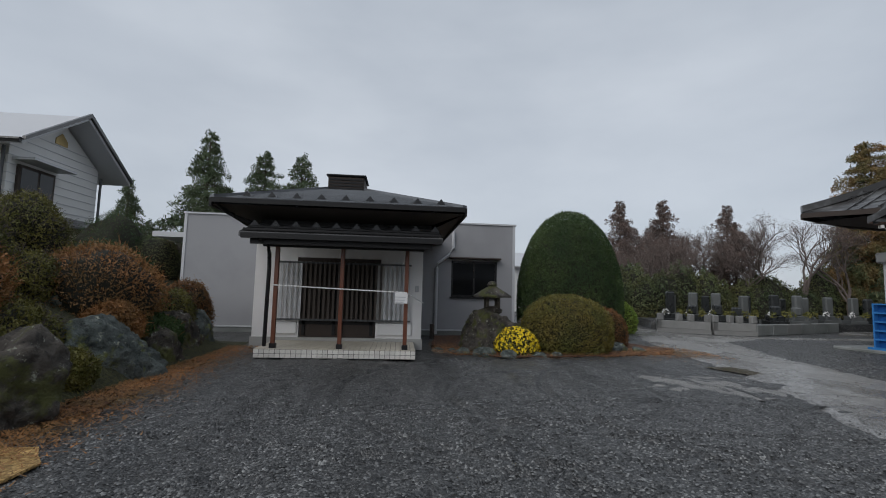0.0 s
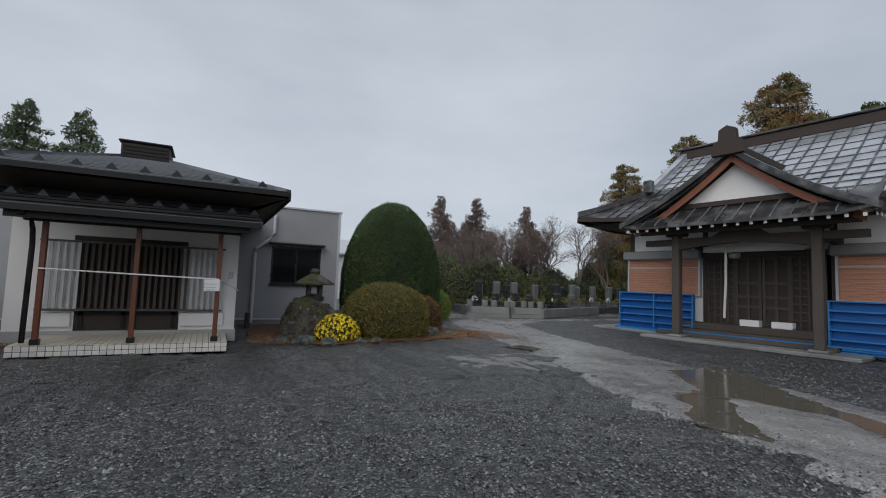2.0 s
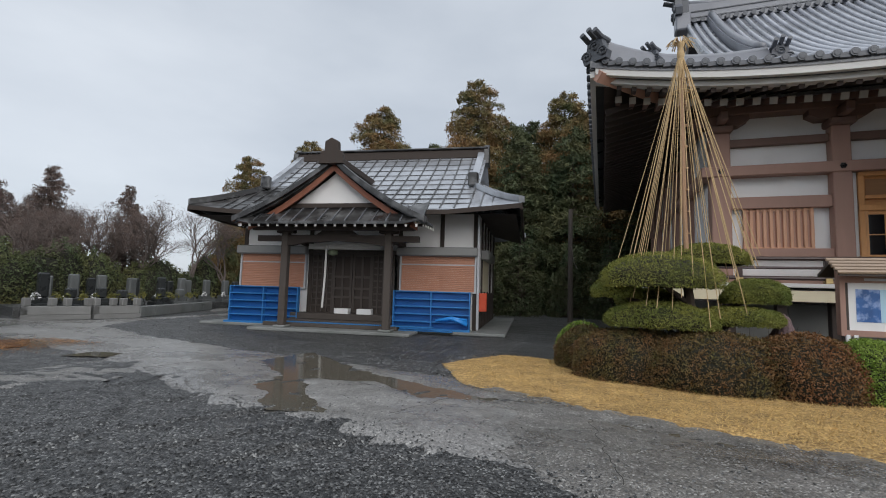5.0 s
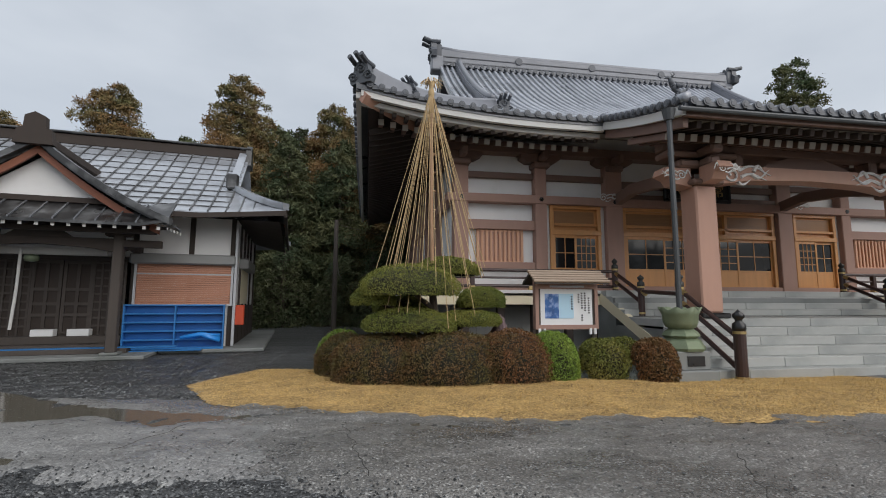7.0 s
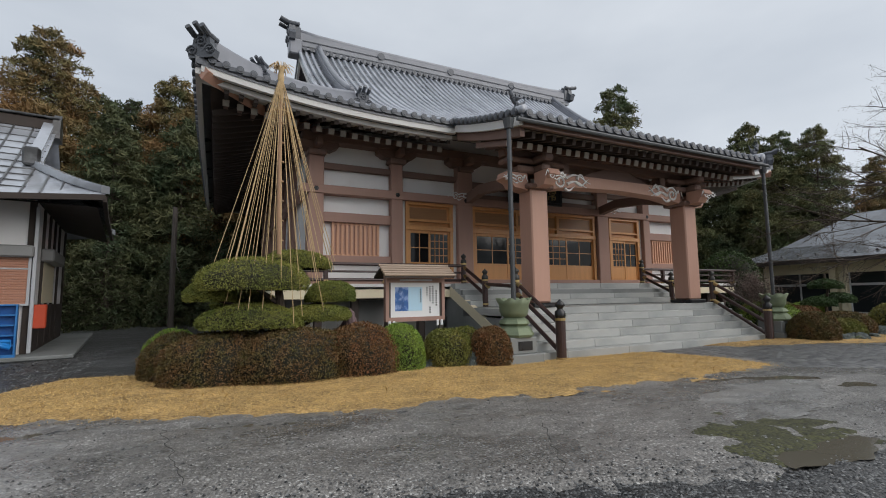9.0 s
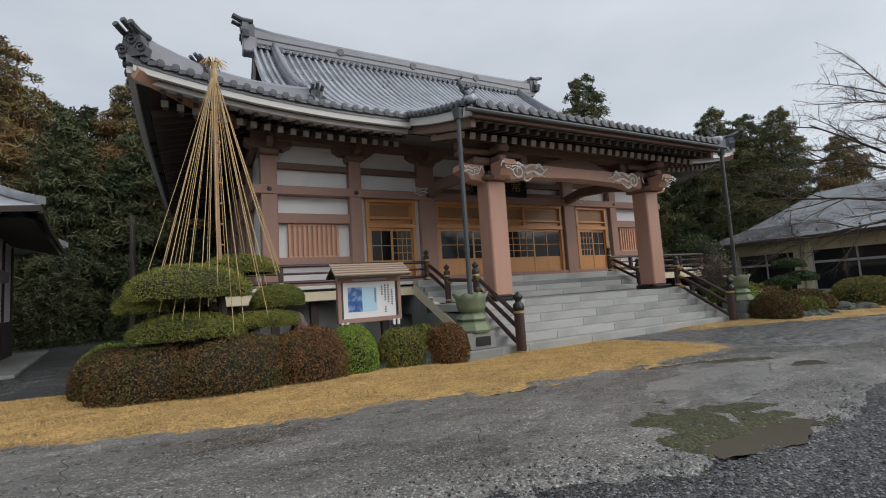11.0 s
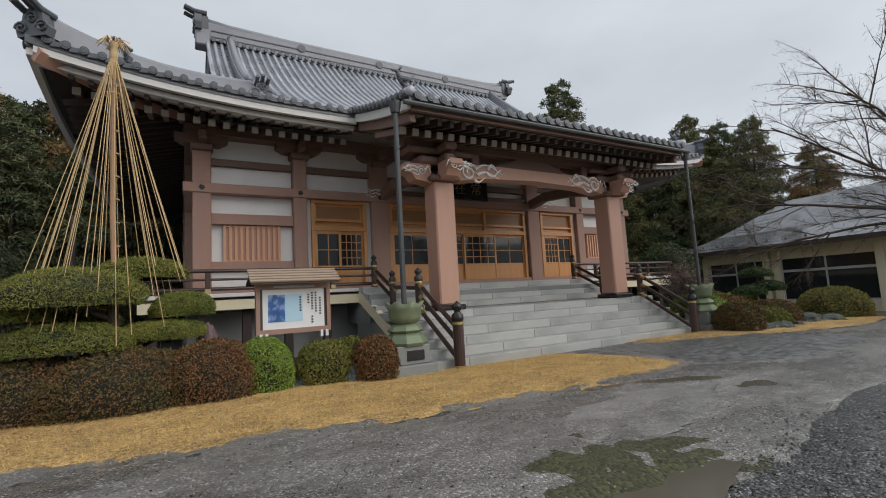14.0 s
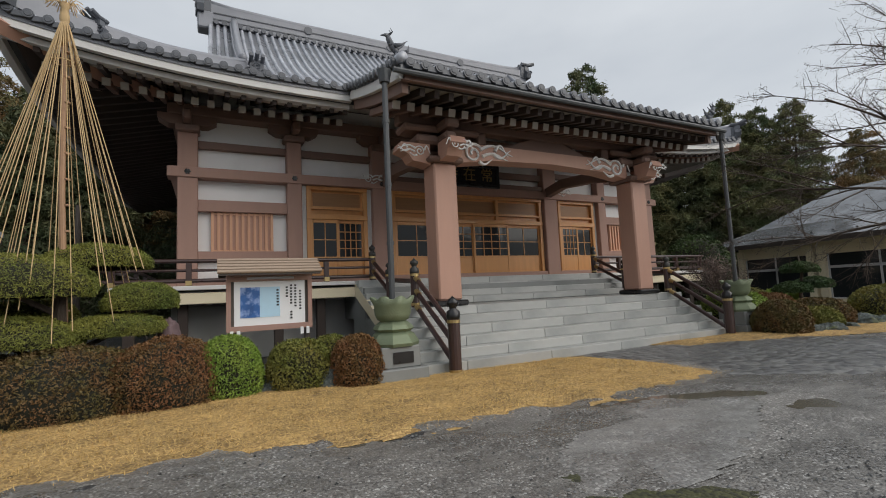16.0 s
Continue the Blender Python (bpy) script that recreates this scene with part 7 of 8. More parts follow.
    f = np.sin(9.1 * x + 7.3 * z + q) * np.sin(8.7 * y - 6.1 * x + q * 2.1) + 0.6 * np.sin(17 * x - 13 * y + q) * np.sin(15 * z + 11 * y + q)
    return 1 + amp * 0.55 * w + amp * 0.35 * f


def dome_points(n, r, seed, amp, low=-0.25, power=1.0, depth=0.06):
    """Points and normals on a clipped dome of radii r."""
    g = np.random.RandomState(seed)
    d = g.normal(size=(int(n * 3.2) + 200, 3))
    d /= np.linalg.norm(d, axis=1, keepdims=True)
    d = d[d[:, 2] >= low][:n]
    m = len(d)
    k = lumpy(d, seed, amp) * (1 - depth * g.uniform(0, 1, m) ** 2 * 3 + depth * 0.7 * g.uniform(0, 1, m) ** 4)
    R = np.array(r)
    N = d / R
    return np.sign(d) * np.abs(d) ** power * R * k[:, None], N / np.linalg.norm(N, axis=1, keepdims=True)


def dome_core(r, seed, amp, k=0.93, low=-0.3, power=1.0, n=22):
    s = S()
    rows = []
    for i in range(12):
        a = math.asin(low) + (math.pi / 2 - math.asin(low)) * i / 11
        row = []
        for j in range(n + 1):
            b = 2 * math.pi * j / n
            d = (math.cos(a) * math.cos(b), math.cos(a) * math.sin(b), math.sin(a))
            q = float(lumpy(np.array(d), seed, amp)) * k
            f = lambda c: math.copysign(abs(c) ** power, c)
            row.append((f(d[0]) * r[0] * q, f(d[1]) * r[1] * q, f(d[2]) * r[2] * q))
        rows.append(row)
    return s.grid(rows)


def shrub(name, at, r, material, label, category="shrub", n=9000, leaf=0.03, seed=1, amp=0.06, low=-0.45, power=1.0, group="", rz=0.0, twigs=0, twig_mat=None, tilt=0.7, depth=0.06):
    """A clipped shrub: core painted dark as inner shade, many leaves, short stems."""
    ob = thing(name, at, rz, label, category, group, world_coords=False)
    lift_z = -low * r[2] * 0.97
    P, N = dome_points(n, r, seed, amp, low, power, depth)
    P[:, 2] += lift_z
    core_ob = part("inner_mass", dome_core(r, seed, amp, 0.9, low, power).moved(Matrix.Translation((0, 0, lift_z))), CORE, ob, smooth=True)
    fo = new("foliage", leaf_mesh("foliage", P, N, leaf, material, seed, tilt=tilt))
    fo.parent = ob
    if twigs:
        g = random.Random(seed)
        s = S()
        for _ in range(twigs):
            i = g.randrange(len(P))
            p, q = Vector(P[i]), Vector(N[i])
            d = (q + Vector((g.uniform(-0.7, 0.7), g.uniform(-0.7, 0.7), g.uniform(0, 0.8)))).normalized() * g.uniform(0.05, 0.17)
            s.tube([p - d * 0.5, p + d * 0.5 + Vector((0, 0, 0.02)), p + d], 0.004, 3, 0.0015)
        part("brushwood", s, twig_mat or BARK, ob, kind="stuff")
    return ob


topi = shrub("topiary_tree", (5.72, 15.2, 0), (1.72, 1.72, 3.12), L_TOPIARY, "tall clipped dark green dome topiary", "topiary", 110000, 0.024, 3, 0.014, -0.35, 0.97, depth=0.03)
shrub("round_bush", (4.2, 11.3, 0.05), (1.1, 1.0, 0.88), L_BUSH, "large rounded olive-green azalea bush", "bush", 34000, 0.024, 5, 0.05, -0.5, 0.9, twigs=250)
shrub("russet_bush", (5.75, 12.4, 0), (0.55, 0.55, 0.7), L_HEDGE2, "small russet azalea bush", "bush", 6000, 0.03, 6, 0.06, -0.5)
shrub("round_bush", (8.3, 16.8, 0), (0.62, 0.62, 0.75), L_GREEN, "small bright green ball shrub by the graves", "bush", 5000, 0.04, 7, 0.04, -0.6)
fl = shrub("chrysanthemum", (2.75, 10.6, 0.02), (0.5, 0.42, 0.42), L_OLIVE, "mound of yellow chrysanthemums in bloom", "flowers", 3000, 0.03, 8, 0.08, -0.35)
P, N = dome_points(900, (0.52, 0.44, 0.45), 9, 0.08, -0.2)
P[:, 2] += 0.35 * 0.42
fo = new("blossom", leaf_mesh("blossom", P, N, 0.032, L_YELLOW, 10, 0.9, 0.35))
fo.parent = fl
tagged(fo, "bright yellow blossoms")


def rock(at, r, material, label, seed, rz=0.0, group="garden rocks", name="rock", sink=0.35):
    """A weathered boulder, partly sunk into the ground."""
    bm = bmesh.new()
    bmesh.ops.create_icosphere(bm, subdivisions=5, radius=1.0)
    g = random.Random(int(seed * 10))
    cuts = [(Vector((g.gauss(0, 1), g.gauss(0, 1), g.gauss(0, 0.8))).normalized(), g.uniform(0.68, 0.98)) for _ in range(13)]
    for v in bm.verts:
        d = v.co.normalized()
        flat = min([1.12] + [h / d.dot(q) for q, h in cuts if d.dot(q) > 0.3])
        k = flat + 0.1 * noise.noise(d * 1.3 + Vector((seed, 0, 0))) - 0.1 * abs(noise.noise(d * 2.4 + Vector((seed, 3, 0)))) + 0.09 * noise.noise(d * 6 + Vector((0, seed, 0))) - 0.07 * abs(noise.noise(d * 11 + Vector((0, seed, 4)))) + 0.025 * noise.noise(d * 24 + Vector((0, seed, 4)))
        v.co = Vector((d.x * r[0] * k, d.y * r[1] * k, max(-sink, d.z) * r[2] * k))
    me = bpy.data.meshes.new(name)
    bm.to_mesh(me)
    bm.free()
    me.materials.append(material)
    me.shade_smooth()
    ob = new(name, me)
    ob.matrix_basis = pose(*at, 0, 0, rz)
    return tagged(ob, label, "rock", group)


# lantern island
sheet("garden_bed", [(1.2, 10.4), (2.2, 10.1), (3.6, 10.1), (5.2, 10.3), (6.2, 11.0), (7.0, 12.2), (6.6, 13.2), (5.8, 15.0), (1.0, 14.4), (0.9, 12)], 0.012, EARTH, "rust-coloured needle litter round the shrubs", "garden bed", 0.3, 0.2, 11.0)
sheet("litter", [(5.0, 10.3), (6.6, 10.8), (7.4, 12.0), (6.4, 12.2), (5.4, 11.0)], 0.016, EARTH, "scattered rusty needles on the gravel", "garden bed", 0.25, 0.25, 12.0)
rock((2.25, 11.4, 0.1), (0.85, 0.7, 0.8), ROCK_D, "dark boulder carrying the stone lantern", 1.3, 10, sink=0.3)
rock((3.2, 11.9, 0), (0.6, 0.5, 0.65), ROCK_D, "dark mossy boulder behind the flowers", 4.1, 40)
rock((5.45, 11.35, 0), (0.42, 0.3, 0.32), ROCK, "pale lichened boulder beside the bush", 2.2, 25)
rock((4.6, 10.75, 0), (0.42, 0.25, 0.2), ROCK, "low mossy stone under the bush", 7.5, 0)
for i, (x, y, k) in enumerate(((1.5, 10.55, 0.17), (1.95, 10.4, 0.22), (2.45, 10.05, 0.2), (0.95, 10.8, 0.14), (3.15, 10.2, 0.13), (1.25, 10.7, 0.12), (3.6, 10.3, 0.12), (6.1, 11.3, 0.18))):
    rock((x, y, 0.0), (k * 1.4, k, k * 0.7), ROCK, "pale edging stone of the garden bed", i * 1.7, i * 40, "edging stones")
lan = thing("stone_lantern", (2.32, 11.4, 0.62), label="weathered stone lantern with a wide roof", category="stone lantern")
part("base", S().lathe([(0.27, 0), (0.27, 0.08), (0.2, 0.12)], 6, (2.32, 11.4, 0.72)), ROCK_D, lan)
part("platform", S().lathe([(0.2, 0), (0.27, 0.05), (0.27, 0.12), (0.2, 0.14)], 6, (2.32, 11.4, 0.86)), ROCK_D, lan)
fbx = S()
for a in range(4):
    fbx.box(0.1, 0.17, 0.1, 0.17, 0, 0.27, pose(2.32, 11.4, 1.0, 0, 0, 90 * a))
fbx.box(2.2, 2.44, 11.28, 11.52, 1.0, 1.05)
part("fire_box", fbx, ROCK_D, lan, "open fire box")
part("roof", S().lathe([(0.5, 0), (0.5, 0.04), (0.3, 0.16), (0.12, 0.26), (0.1, 0.28)], 6, (2.32, 11.4, 1.27)), ROCK_D, lan, "stone hexagonal roof")
part("finial", S().lathe([(0.1, 0), (0.13, 0.04), (0.1, 0.1), (0.05, 0.13)], 10, (2.32, 11.4, 1.54)), ROCK_D, lan)

# ---- rock garden below the house ----
def mound_z(x, y):
    k = min(1, max(0, (-3.7 - x) / 2.6))
    e = min(1, max(0, (11.6 - y) / 1.5))
    return 1.75 * (k ** 0.8) * e + 0.12 * noise.noise((x, y, 3)) * k


ms = S()
ms.grid([[(-3.6 - 14.4 * (i / 24) ** 1.6, -1.0 + 13 * j / 30, mound_z(-3.6 - 14.4 * (i / 24) ** 1.6, -1.0 + 13 * j / 30) + 0.01) for j in range(31)] for i in range(25)])
solo("garden_bank", ms, MOSS, "mossy earth bank of the rock garden", "bank", kind="structure")
ms = S()
ms.grid([[(-6.5 - 40 * (i / 10) ** 1.5, 11.0 + 20 * j / 10, (1.5 if i else 0.0)) for j in range(11)] for i in range(11)])
solo("terrace", ms, MOSS, "raised earth terrace under the house", "bank", kind="structure")
sheet("litter", [(-3.6, 4.2), (-3.3, 5.4), (-3.4, 7.5), (-3.5, 9.4), (-3.9, 10.8), (-4.2, 10.8), (-4.0, 4.0)], 0.012, EARTH, "rusty needles along the foot of the rocks", "garden bed", 0.3, 0.2, 14.0)
sheet("litter", [(-2.6, 3.6), (-2.9, 4.3), (-4.0, 4.6), (-4.0, 3.6), (-3.0, 3.3)], 0.018, STRAW, "patch of dry grass at the rocks' foot", "garden bed", 0.2, 0.2, 15.0)
for x, y, z, r, m, lab, sd, rz in (
    (-3.9, 4.95, 0.2, (0.66, 0.75, 0.72), ROCK_D, "big dark mossy boulder", 0.4, 20),
    (-4.15, 7.1, 0.15, (0.6, 0.95, 0.72), ROCK, "grey-green boulder with lichen", 3.3, -20),
    (-4.25, 9.4, 0.2, (0.5, 0.6, 0.75), ROCK_D, "dark mossy boulder of the bank", 5.3, 5),
    (-4.45, 10.3, 0.15, (0.5, 0.5, 0.75), ROCK, "mossy upright stone of the bank", 6.1, 60),
    (-5.2, 7.9, 1.05, (0.4, 0.5, 0.35), ROCK, "flat lichened stone on the bank", 8.2, 10),
    (-5.5, 6.4, 1.1, (0.45, 0.5, 0.35), ROCK_D, "dark stone on the bank", 9.2, 10),
    (-3.6, 3.7, 0.02, (0.28, 0.35, 0.22), ROCK, "blue-grey stone at the bank's foot", 2.9, 0),
    (-4.0, 8.4, 0.1, (0.35, 0.45, 0.5), ROCK_D, "dark stone between boulders", 7.7, 0),
    (-4.6, 3.0, 0.4, (0.7, 0.9, 0.8), ROCK_D, "dark mossy boulder by the yard", 12.7, 0),
):
    rock((x, y, z), r, m, lab, sd, rz)
for x, y, z, r, m, lab, sd, tw in (
    (-5.1, 8.3, 1.0, (0.95, 1.05, 0.85), L_RUST, "rust-brown twiggy winter shrub", 21, 1500),
    (-5.3, 5.5, 1.15, (0.8, 0.9, 0.75), L_RUST, "rust-brown twiggy winter shrub", 22, 1300),
    (-4.9, 6.2, 0.75, (0.55, 0.75, 0.45), L_OLIVE, "low olive-green shrub between rocks", 23, 700),
    (-4.6, 5.0, 0.75, (0.5, 0.6, 0.42), L_OLIVE, "low dark green shrub over a boulder", 24, 500),
    (-4.7, 9.9, 0.75, (0.55, 0.7, 0.55), L_OLIVE, "yellow-green shrub on the bank", 25, 500),
    (-4.75, 10.9, 0.6, (0.55, 0.5, 0.75), L_HEDGE2, "rounded russet bush at the bank's end", 26, 200),
    (-5.6, 7.2, 1.35, (0.6, 0.7, 0.5), L_OLIVE, "straggling olive shrub on the bank", 27, 900),
    (-6.3, 6.6, 1.7, (0.9, 0.9, 0.85), L_OLIVE, "dark green shrub with bare twigs", 28, 1200),
    (-7.4, 8.3, 1.7, (1.1, 1.1, 0.8), L_OLIVE, "olive shrub with bare twigs", 29, 1500),
    (-4.9, 4.2, 1.0, (0.6, 0.6, 0.6), L_RUST, "rust-brown twiggy shrub over the rocks", 30, 800),
    (-4.2, 8.6, 0.5, (0.4, 0.5, 0.4), L_TOPIARY, "dark green shrub between boulders", 31, 100),
    (-4.0, 6.1, 0.35, (0.28, 0.4, 0.3), L_OLIVE, "mossy green tuft on a boulder", 32, 80),
    (-6.8, 11.3, 1.4, (1.0, 0.9, 0.8), L_TOPIARY, "dark green evergreen shrub", 33, 60),
    (-6.7, 8.8, 2.0, (0.65, 0.65, 0.8), L_OLIVE, "tall olive shrub with bare twigs on the bank", 34, 900),
    (-9.9, 16.9, 1.75, (1.2, 1.1, 1.6), L_TOPIARY, "tall dark green shrub beside the house", 35, 60),
    (-8.7, 17.3, 1.75, (0.9, 0.9, 1.1), L_GREENFIR, "green evergreen shrub beside the house", 36, 60),
    (-4.45, 7.7, 0.75, (0.4, 0.5, 0.4), L_RUST, "low rust-brown shrub over a boulder", 37, 500),
):
    shrub("garden_shrub", (x, y, z - 0.25), r, m, lab, "shrub", 17000, 0.023, sd, 0.13, -0.5, 1.0, "rock garden shrubs", twigs=tw, twig_mat=BARK_G if m is L_OLIVE else L_RUST, depth=0.16)


# ---- trees ----
def conifer(h, r, seed, material, n=9000, leaf=0.16, ragged=0.35, bare=0.12, taper=0.85, trunk=0.2):
    """Meshes of one conifer: tapered trunk with limbs, and layered drooping sprays."""
    g = np.random.RandomState(seed)
    wood = S()
    wood.tube([(0, 0, -0.2), (0.05 * g.normal(), 0.05 * g.normal(), h * 0.5), (0, 0, h * 0.98)], trunk, 7, 0.02)
    P, N = [], []
    z = h * bare
    limbs = []
    while z < h * 0.985:
        u = (z - h * bare) / (h * (1 - bare))
        L = r * (1 - u) ** taper * g.uniform(1 - ragged, 1 + ragged * 0.5) + 0.022 * h
        limbs.append((z, L, g.uniform(0, 6.283)))
        z += h * 0.0042 * g.uniform(0.5, 1.5)
    tot = sum(l[1] ** 1.25 for l in limbs)
    for z, L, a in limbs:
        d = np.array([math.cos(a), math.sin(a)])
        droop = 0.22 + 0.25 * (1 - z / h)
        wood.tube([(0, 0, z), (d[0] * L * 0.5, d[1] * L * 0.5, z - droop * L * 0.15), (d[0] * L * 0.95, d[1] * L * 0.95, z - droop * L * 0.5)], 0.015 + 0.009 * L, 3, 0.005)
        k = max(6, int(n * L ** 1.25 / tot))
        t = g.uniform(0.15, 1.0, k) ** 0.75
        w = g.normal(size=k) * 0.24 * L * (1.15 - 0.75 * t)
        x = d[0] * L * t - d[1] * w
        y = d[1] * L * t + d[0] * w
        zz = z - droop * L * t * t * 0.6 + g.normal(size=k) * 0.15 * (0.4 + L * 0.25) - np.abs(w) * 0.3
        P.append(np.stack([x, y, zz], 1))
        N.append(np.stack([d[0] * 0.5 + 0 * t, d[1] * 0.5 + 0 * t, 0.8 + 0 * t], 1))
    P, N = np.concatenate(P), np.concatenate(N)
    return wood.mesh("trunk", BARK), leaf_mesh("crown", P, N, leaf, material, seed + 1, 0.17, 0.75)


def plant_tree(meshes, at, k, rz, label, group, name="conifer", category="conifer"):
    ob = thing(name, at, rz, label, category, group, world_coords=False)
    ob.scale = (k, k, k)
    for nm, me in zip(("trunk", "crown"), meshes):
        o = new(nm, me)
        o.parent = ob
    return ob


CEDAR = [conifer(16.5, 4.3, 40, L_CEDAR, 68000, 0.19, 0.38, 0.12, 0.55), conifer(16.5, 4.0, 41, L_CEDAR, 64000, 0.19, 0.42, 0.16, 0.5), conifer(16.5, 4.2, 42, L_DARK, 28000, 0.29, 0.36, 0.05, 0.5), conifer(16.5, 3.6, 45, L_GREENFIR, 50000, 0.19, 0.5, 0.2, 0.6), conifer(4.0, 1.3, 46, L_DARK, 5000, 0.13, 0.4, 0.03, 0.6)]
FIR = [conifer(10.3, 3.3, 43, L_FIR, 30000, 0.16, 0.45, 0.03, 0.95), conifer(10.3, 3.3, 44, L_FIR, 30000, 0.16, 0.45, 0.04, 0.8), conifer(10.3, 3.6, 47, L_BARE, 26000, 0.17, 0.5, 0.06, 0.85)]
rng = random.Random(11)
CL, FLb, DL = "tall cedar with browned green foliage", "dark green fir behind the buildings", "dark cedar at the edge of the wood"
for x, y, h, kind in ((26.4, 23.2, 10.3, 0), (28.9, 20, 11.9, 0), (31.6, 15.7, 15.2, 1), (34.3, 8.6, 17.4, 0), (36, 5, 14.6, 2), (35.4, 2.1, 16.2, 0), (33.5, -0.6, 15.0, 1), (37, 11.5, 13.5, 2), (36, -3.5, 16, 0), (38, -8, 15, 2), (30.5, 4.5, 11.5, 2), (31.0, 1.2, 12.0, 2), (40, 7, 16, 2), (30, -4, 12.5, 2), (41, 1, 17, 2), (32, 11, 12, 2), (34, -12, 14, 1), (36, -17, 13.5, 0), (38, -23, 14, 2)):
    plant_tree(CEDAR[kind], (x, y, -0.05), h / 16, rng.uniform(0, 360), DL if kind == 2 else CL, "cedar wood")
for x, y, h, kind in ((25.5, -28.7, 17.4, 3), (22.5, -30.5, 12.5, 3), (18.9, -34.2, 13.0, 3), (17.2, -35.0, 12.0, 3), (15.6, -35.9, 12.0, 3), (12.8, -37, 9.4, 0), (27, -25, 12.5, 2), (30, -27, 13, 2), (20.5, -37, 12, 2), (24, -33, 12.5, 2), (29, -33, 14, 2), (21, -40, 13, 2), (9, -40, 9, 2), (33, -30, 13.5, 2), (20.8, -33, 10.5, 2), (22, -32.6, 9.8, 2), (23.6, -31, 10, 2), (19.4, -36.4, 10, 2), (17.4, -37.6, 9.5, 2)):
    plant_tree(CEDAR[kind], (x, y, -0.05), h / 16, rng.uniform(0, 360), (CL, CL, DL, "tall green fir with feathery open boughs")[kind], "south cedars")
for x, y, h, kind in ((-11.4, 27.8, 10.3, 0), (-8.5, 28.9, 9.6, 1), (-6.4, 29.5, 9.6, 1), (-15, 26.5, 7.0, 0), (-13, 25, 4.6, 1), (-10.3, 23, 4.2, 0), (-9.0, 22, 3.6, 0), (15.0, 30.2, 7.8, 2), (17.6, 29.3, 7.8, 2), (20.6, 27.2, 7.2, 2), (25.6, 23.8, 7.0, 0), (25.4, 21.0, 5.6, 0), (26.5, 19.5, 6.5, 1)):
    plant_tree(FIR[kind], (x, y, -0.05), h / 10, rng.uniform(0, 360), "reddish brown winter conifer beyond the graves" if kind == 2 else FLb, "north firs")

# dark undergrowth at the wood's edge and hedges behind the graves
for i in range(26):
    x, y = rng.uniform(25.5, 29.5), rng.uniform(-3.5, 9.5)
    if i > 15:
        x, y = 24 + rng.uniform(-1.5, 3), -24 - rng.uniform(0, 8)
    plant_tree(CEDAR[4], (x, y, -0.05), rng.uniform(0.7, 1.25), rng.uniform(0, 360), "dark evergreen undergrowth at the wood's edge", "undergrowth", "undergrowth_tree", "tree")
for i in range(22):
    k = i / 21
    x, y = 11.0 + 14.5 * k, 22.2 + 1.6 * k + rng.uniform(-0.6, 0.6)
    shrub("hedge_shrub", (x, y, 0), (1.1, 0.9, rng.uniform(1.2, 2.3)), L_GREENFIR if i % 3 else L_DARK, "dark green evergreen hedge behind the graves", "hedge", 9000, 0.055, 60 + i, 0.2, -0.35, 1.0, "graveyard hedge", depth=0.15)


def bare_tree(h, seed, spread=0.75, levels=5, twig=0.006, lean=(0, 0), fan=3, haze=5):
    """A leafless tree: trunk, forking limbs and fine twigs."""
    g = random.Random(seed)
    w, t, ends = S(), S(), []

    def grow(p, d, ln, r, lev):
        mid = p + d * ln * 0.5 + Vector((g.uniform(-1, 1), g.uniform(-1, 1), g.uniform(-0.3, 0.5))) * ln * 0.09
        q = p + d * ln
        (w if lev > 1 else t).tube([p, mid, q], r, 5 if lev > 2 else 3, r * 0.62)
        if lev == 0:
            ends.append(tuple(q))
            return
        for _ in range(fan if lev > 1 else fan + 1):
            nd = (d + Vector((g.uniform(-1, 1), g.uniform(-1, 1), g.uniform(-0.45, 0.75))) * spread).normalized()
            s0 = p + (q - p) * g.uniform(0.55, 1.0)
            grow(s0, nd, ln * g.uniform(0.58, 0.8), max(twig, r * 0.58), lev - 1)

    grow(Vector((0, 0, -0.1)), Vector((lean[0], lean[1], 1)).normalized(), h * 0.34, h * 0.016, levels)
    gg = np.random.RandomState(seed)
    E = np.array(ends)
    E = np.repeat(E, haze, 0) + gg.normal(size=(len(E) * haze, 3)) * 0.16
    me = leaf_mesh("twigs", E, np.tile((0.0, 0.0, 1.0), (len(E), 1)), 0.17, L_BARE, seed, 0.035, 0.9)
    o = len(w.v)
    w.v += t.v
    w.f += [tuple(i + o for i in f) for f in t.f]
    return w.mesh("trunk", BARK_G), me


BARE = [bare_tree(7, 5), bare_tree(7, 6, 0.85), bare_tree(7, 8, 0.65)]
for i, (x, y, h) in enumerate(((14.6, 25.6, 6.6), (13.3, 26.6, 5.6), (17.6, 24.8, 6.0), (18.6, 23.4, 5.8), (19.8, 22.9, 7.4), (21.2, 22.3, 7.0), (16.0, 24.6, 5.6), (17.0, 29.4, 7.2), (19.4, 28.4, 7.0), (12.2, 27.5, 5.4), (14.0, 24.2, 5.6), (16.8, 26.0, 6.4), (18.2, 25.2, 6.2), (20.6, 24.0, 6.8), (11.6, 25.4, 4.8), (22.8, 21.4, 6.4), (15.2, 30.4, 6.8), (-12.5, 22.5, 5.2), (-11.0, 21.8, 4.8))):
    ob = plant_tree(BARE[i % 3], (x, y, 0), h / 7, i * 77, "leafless tree with reddish twigs", "bare trees", "bare_tree", "tree")
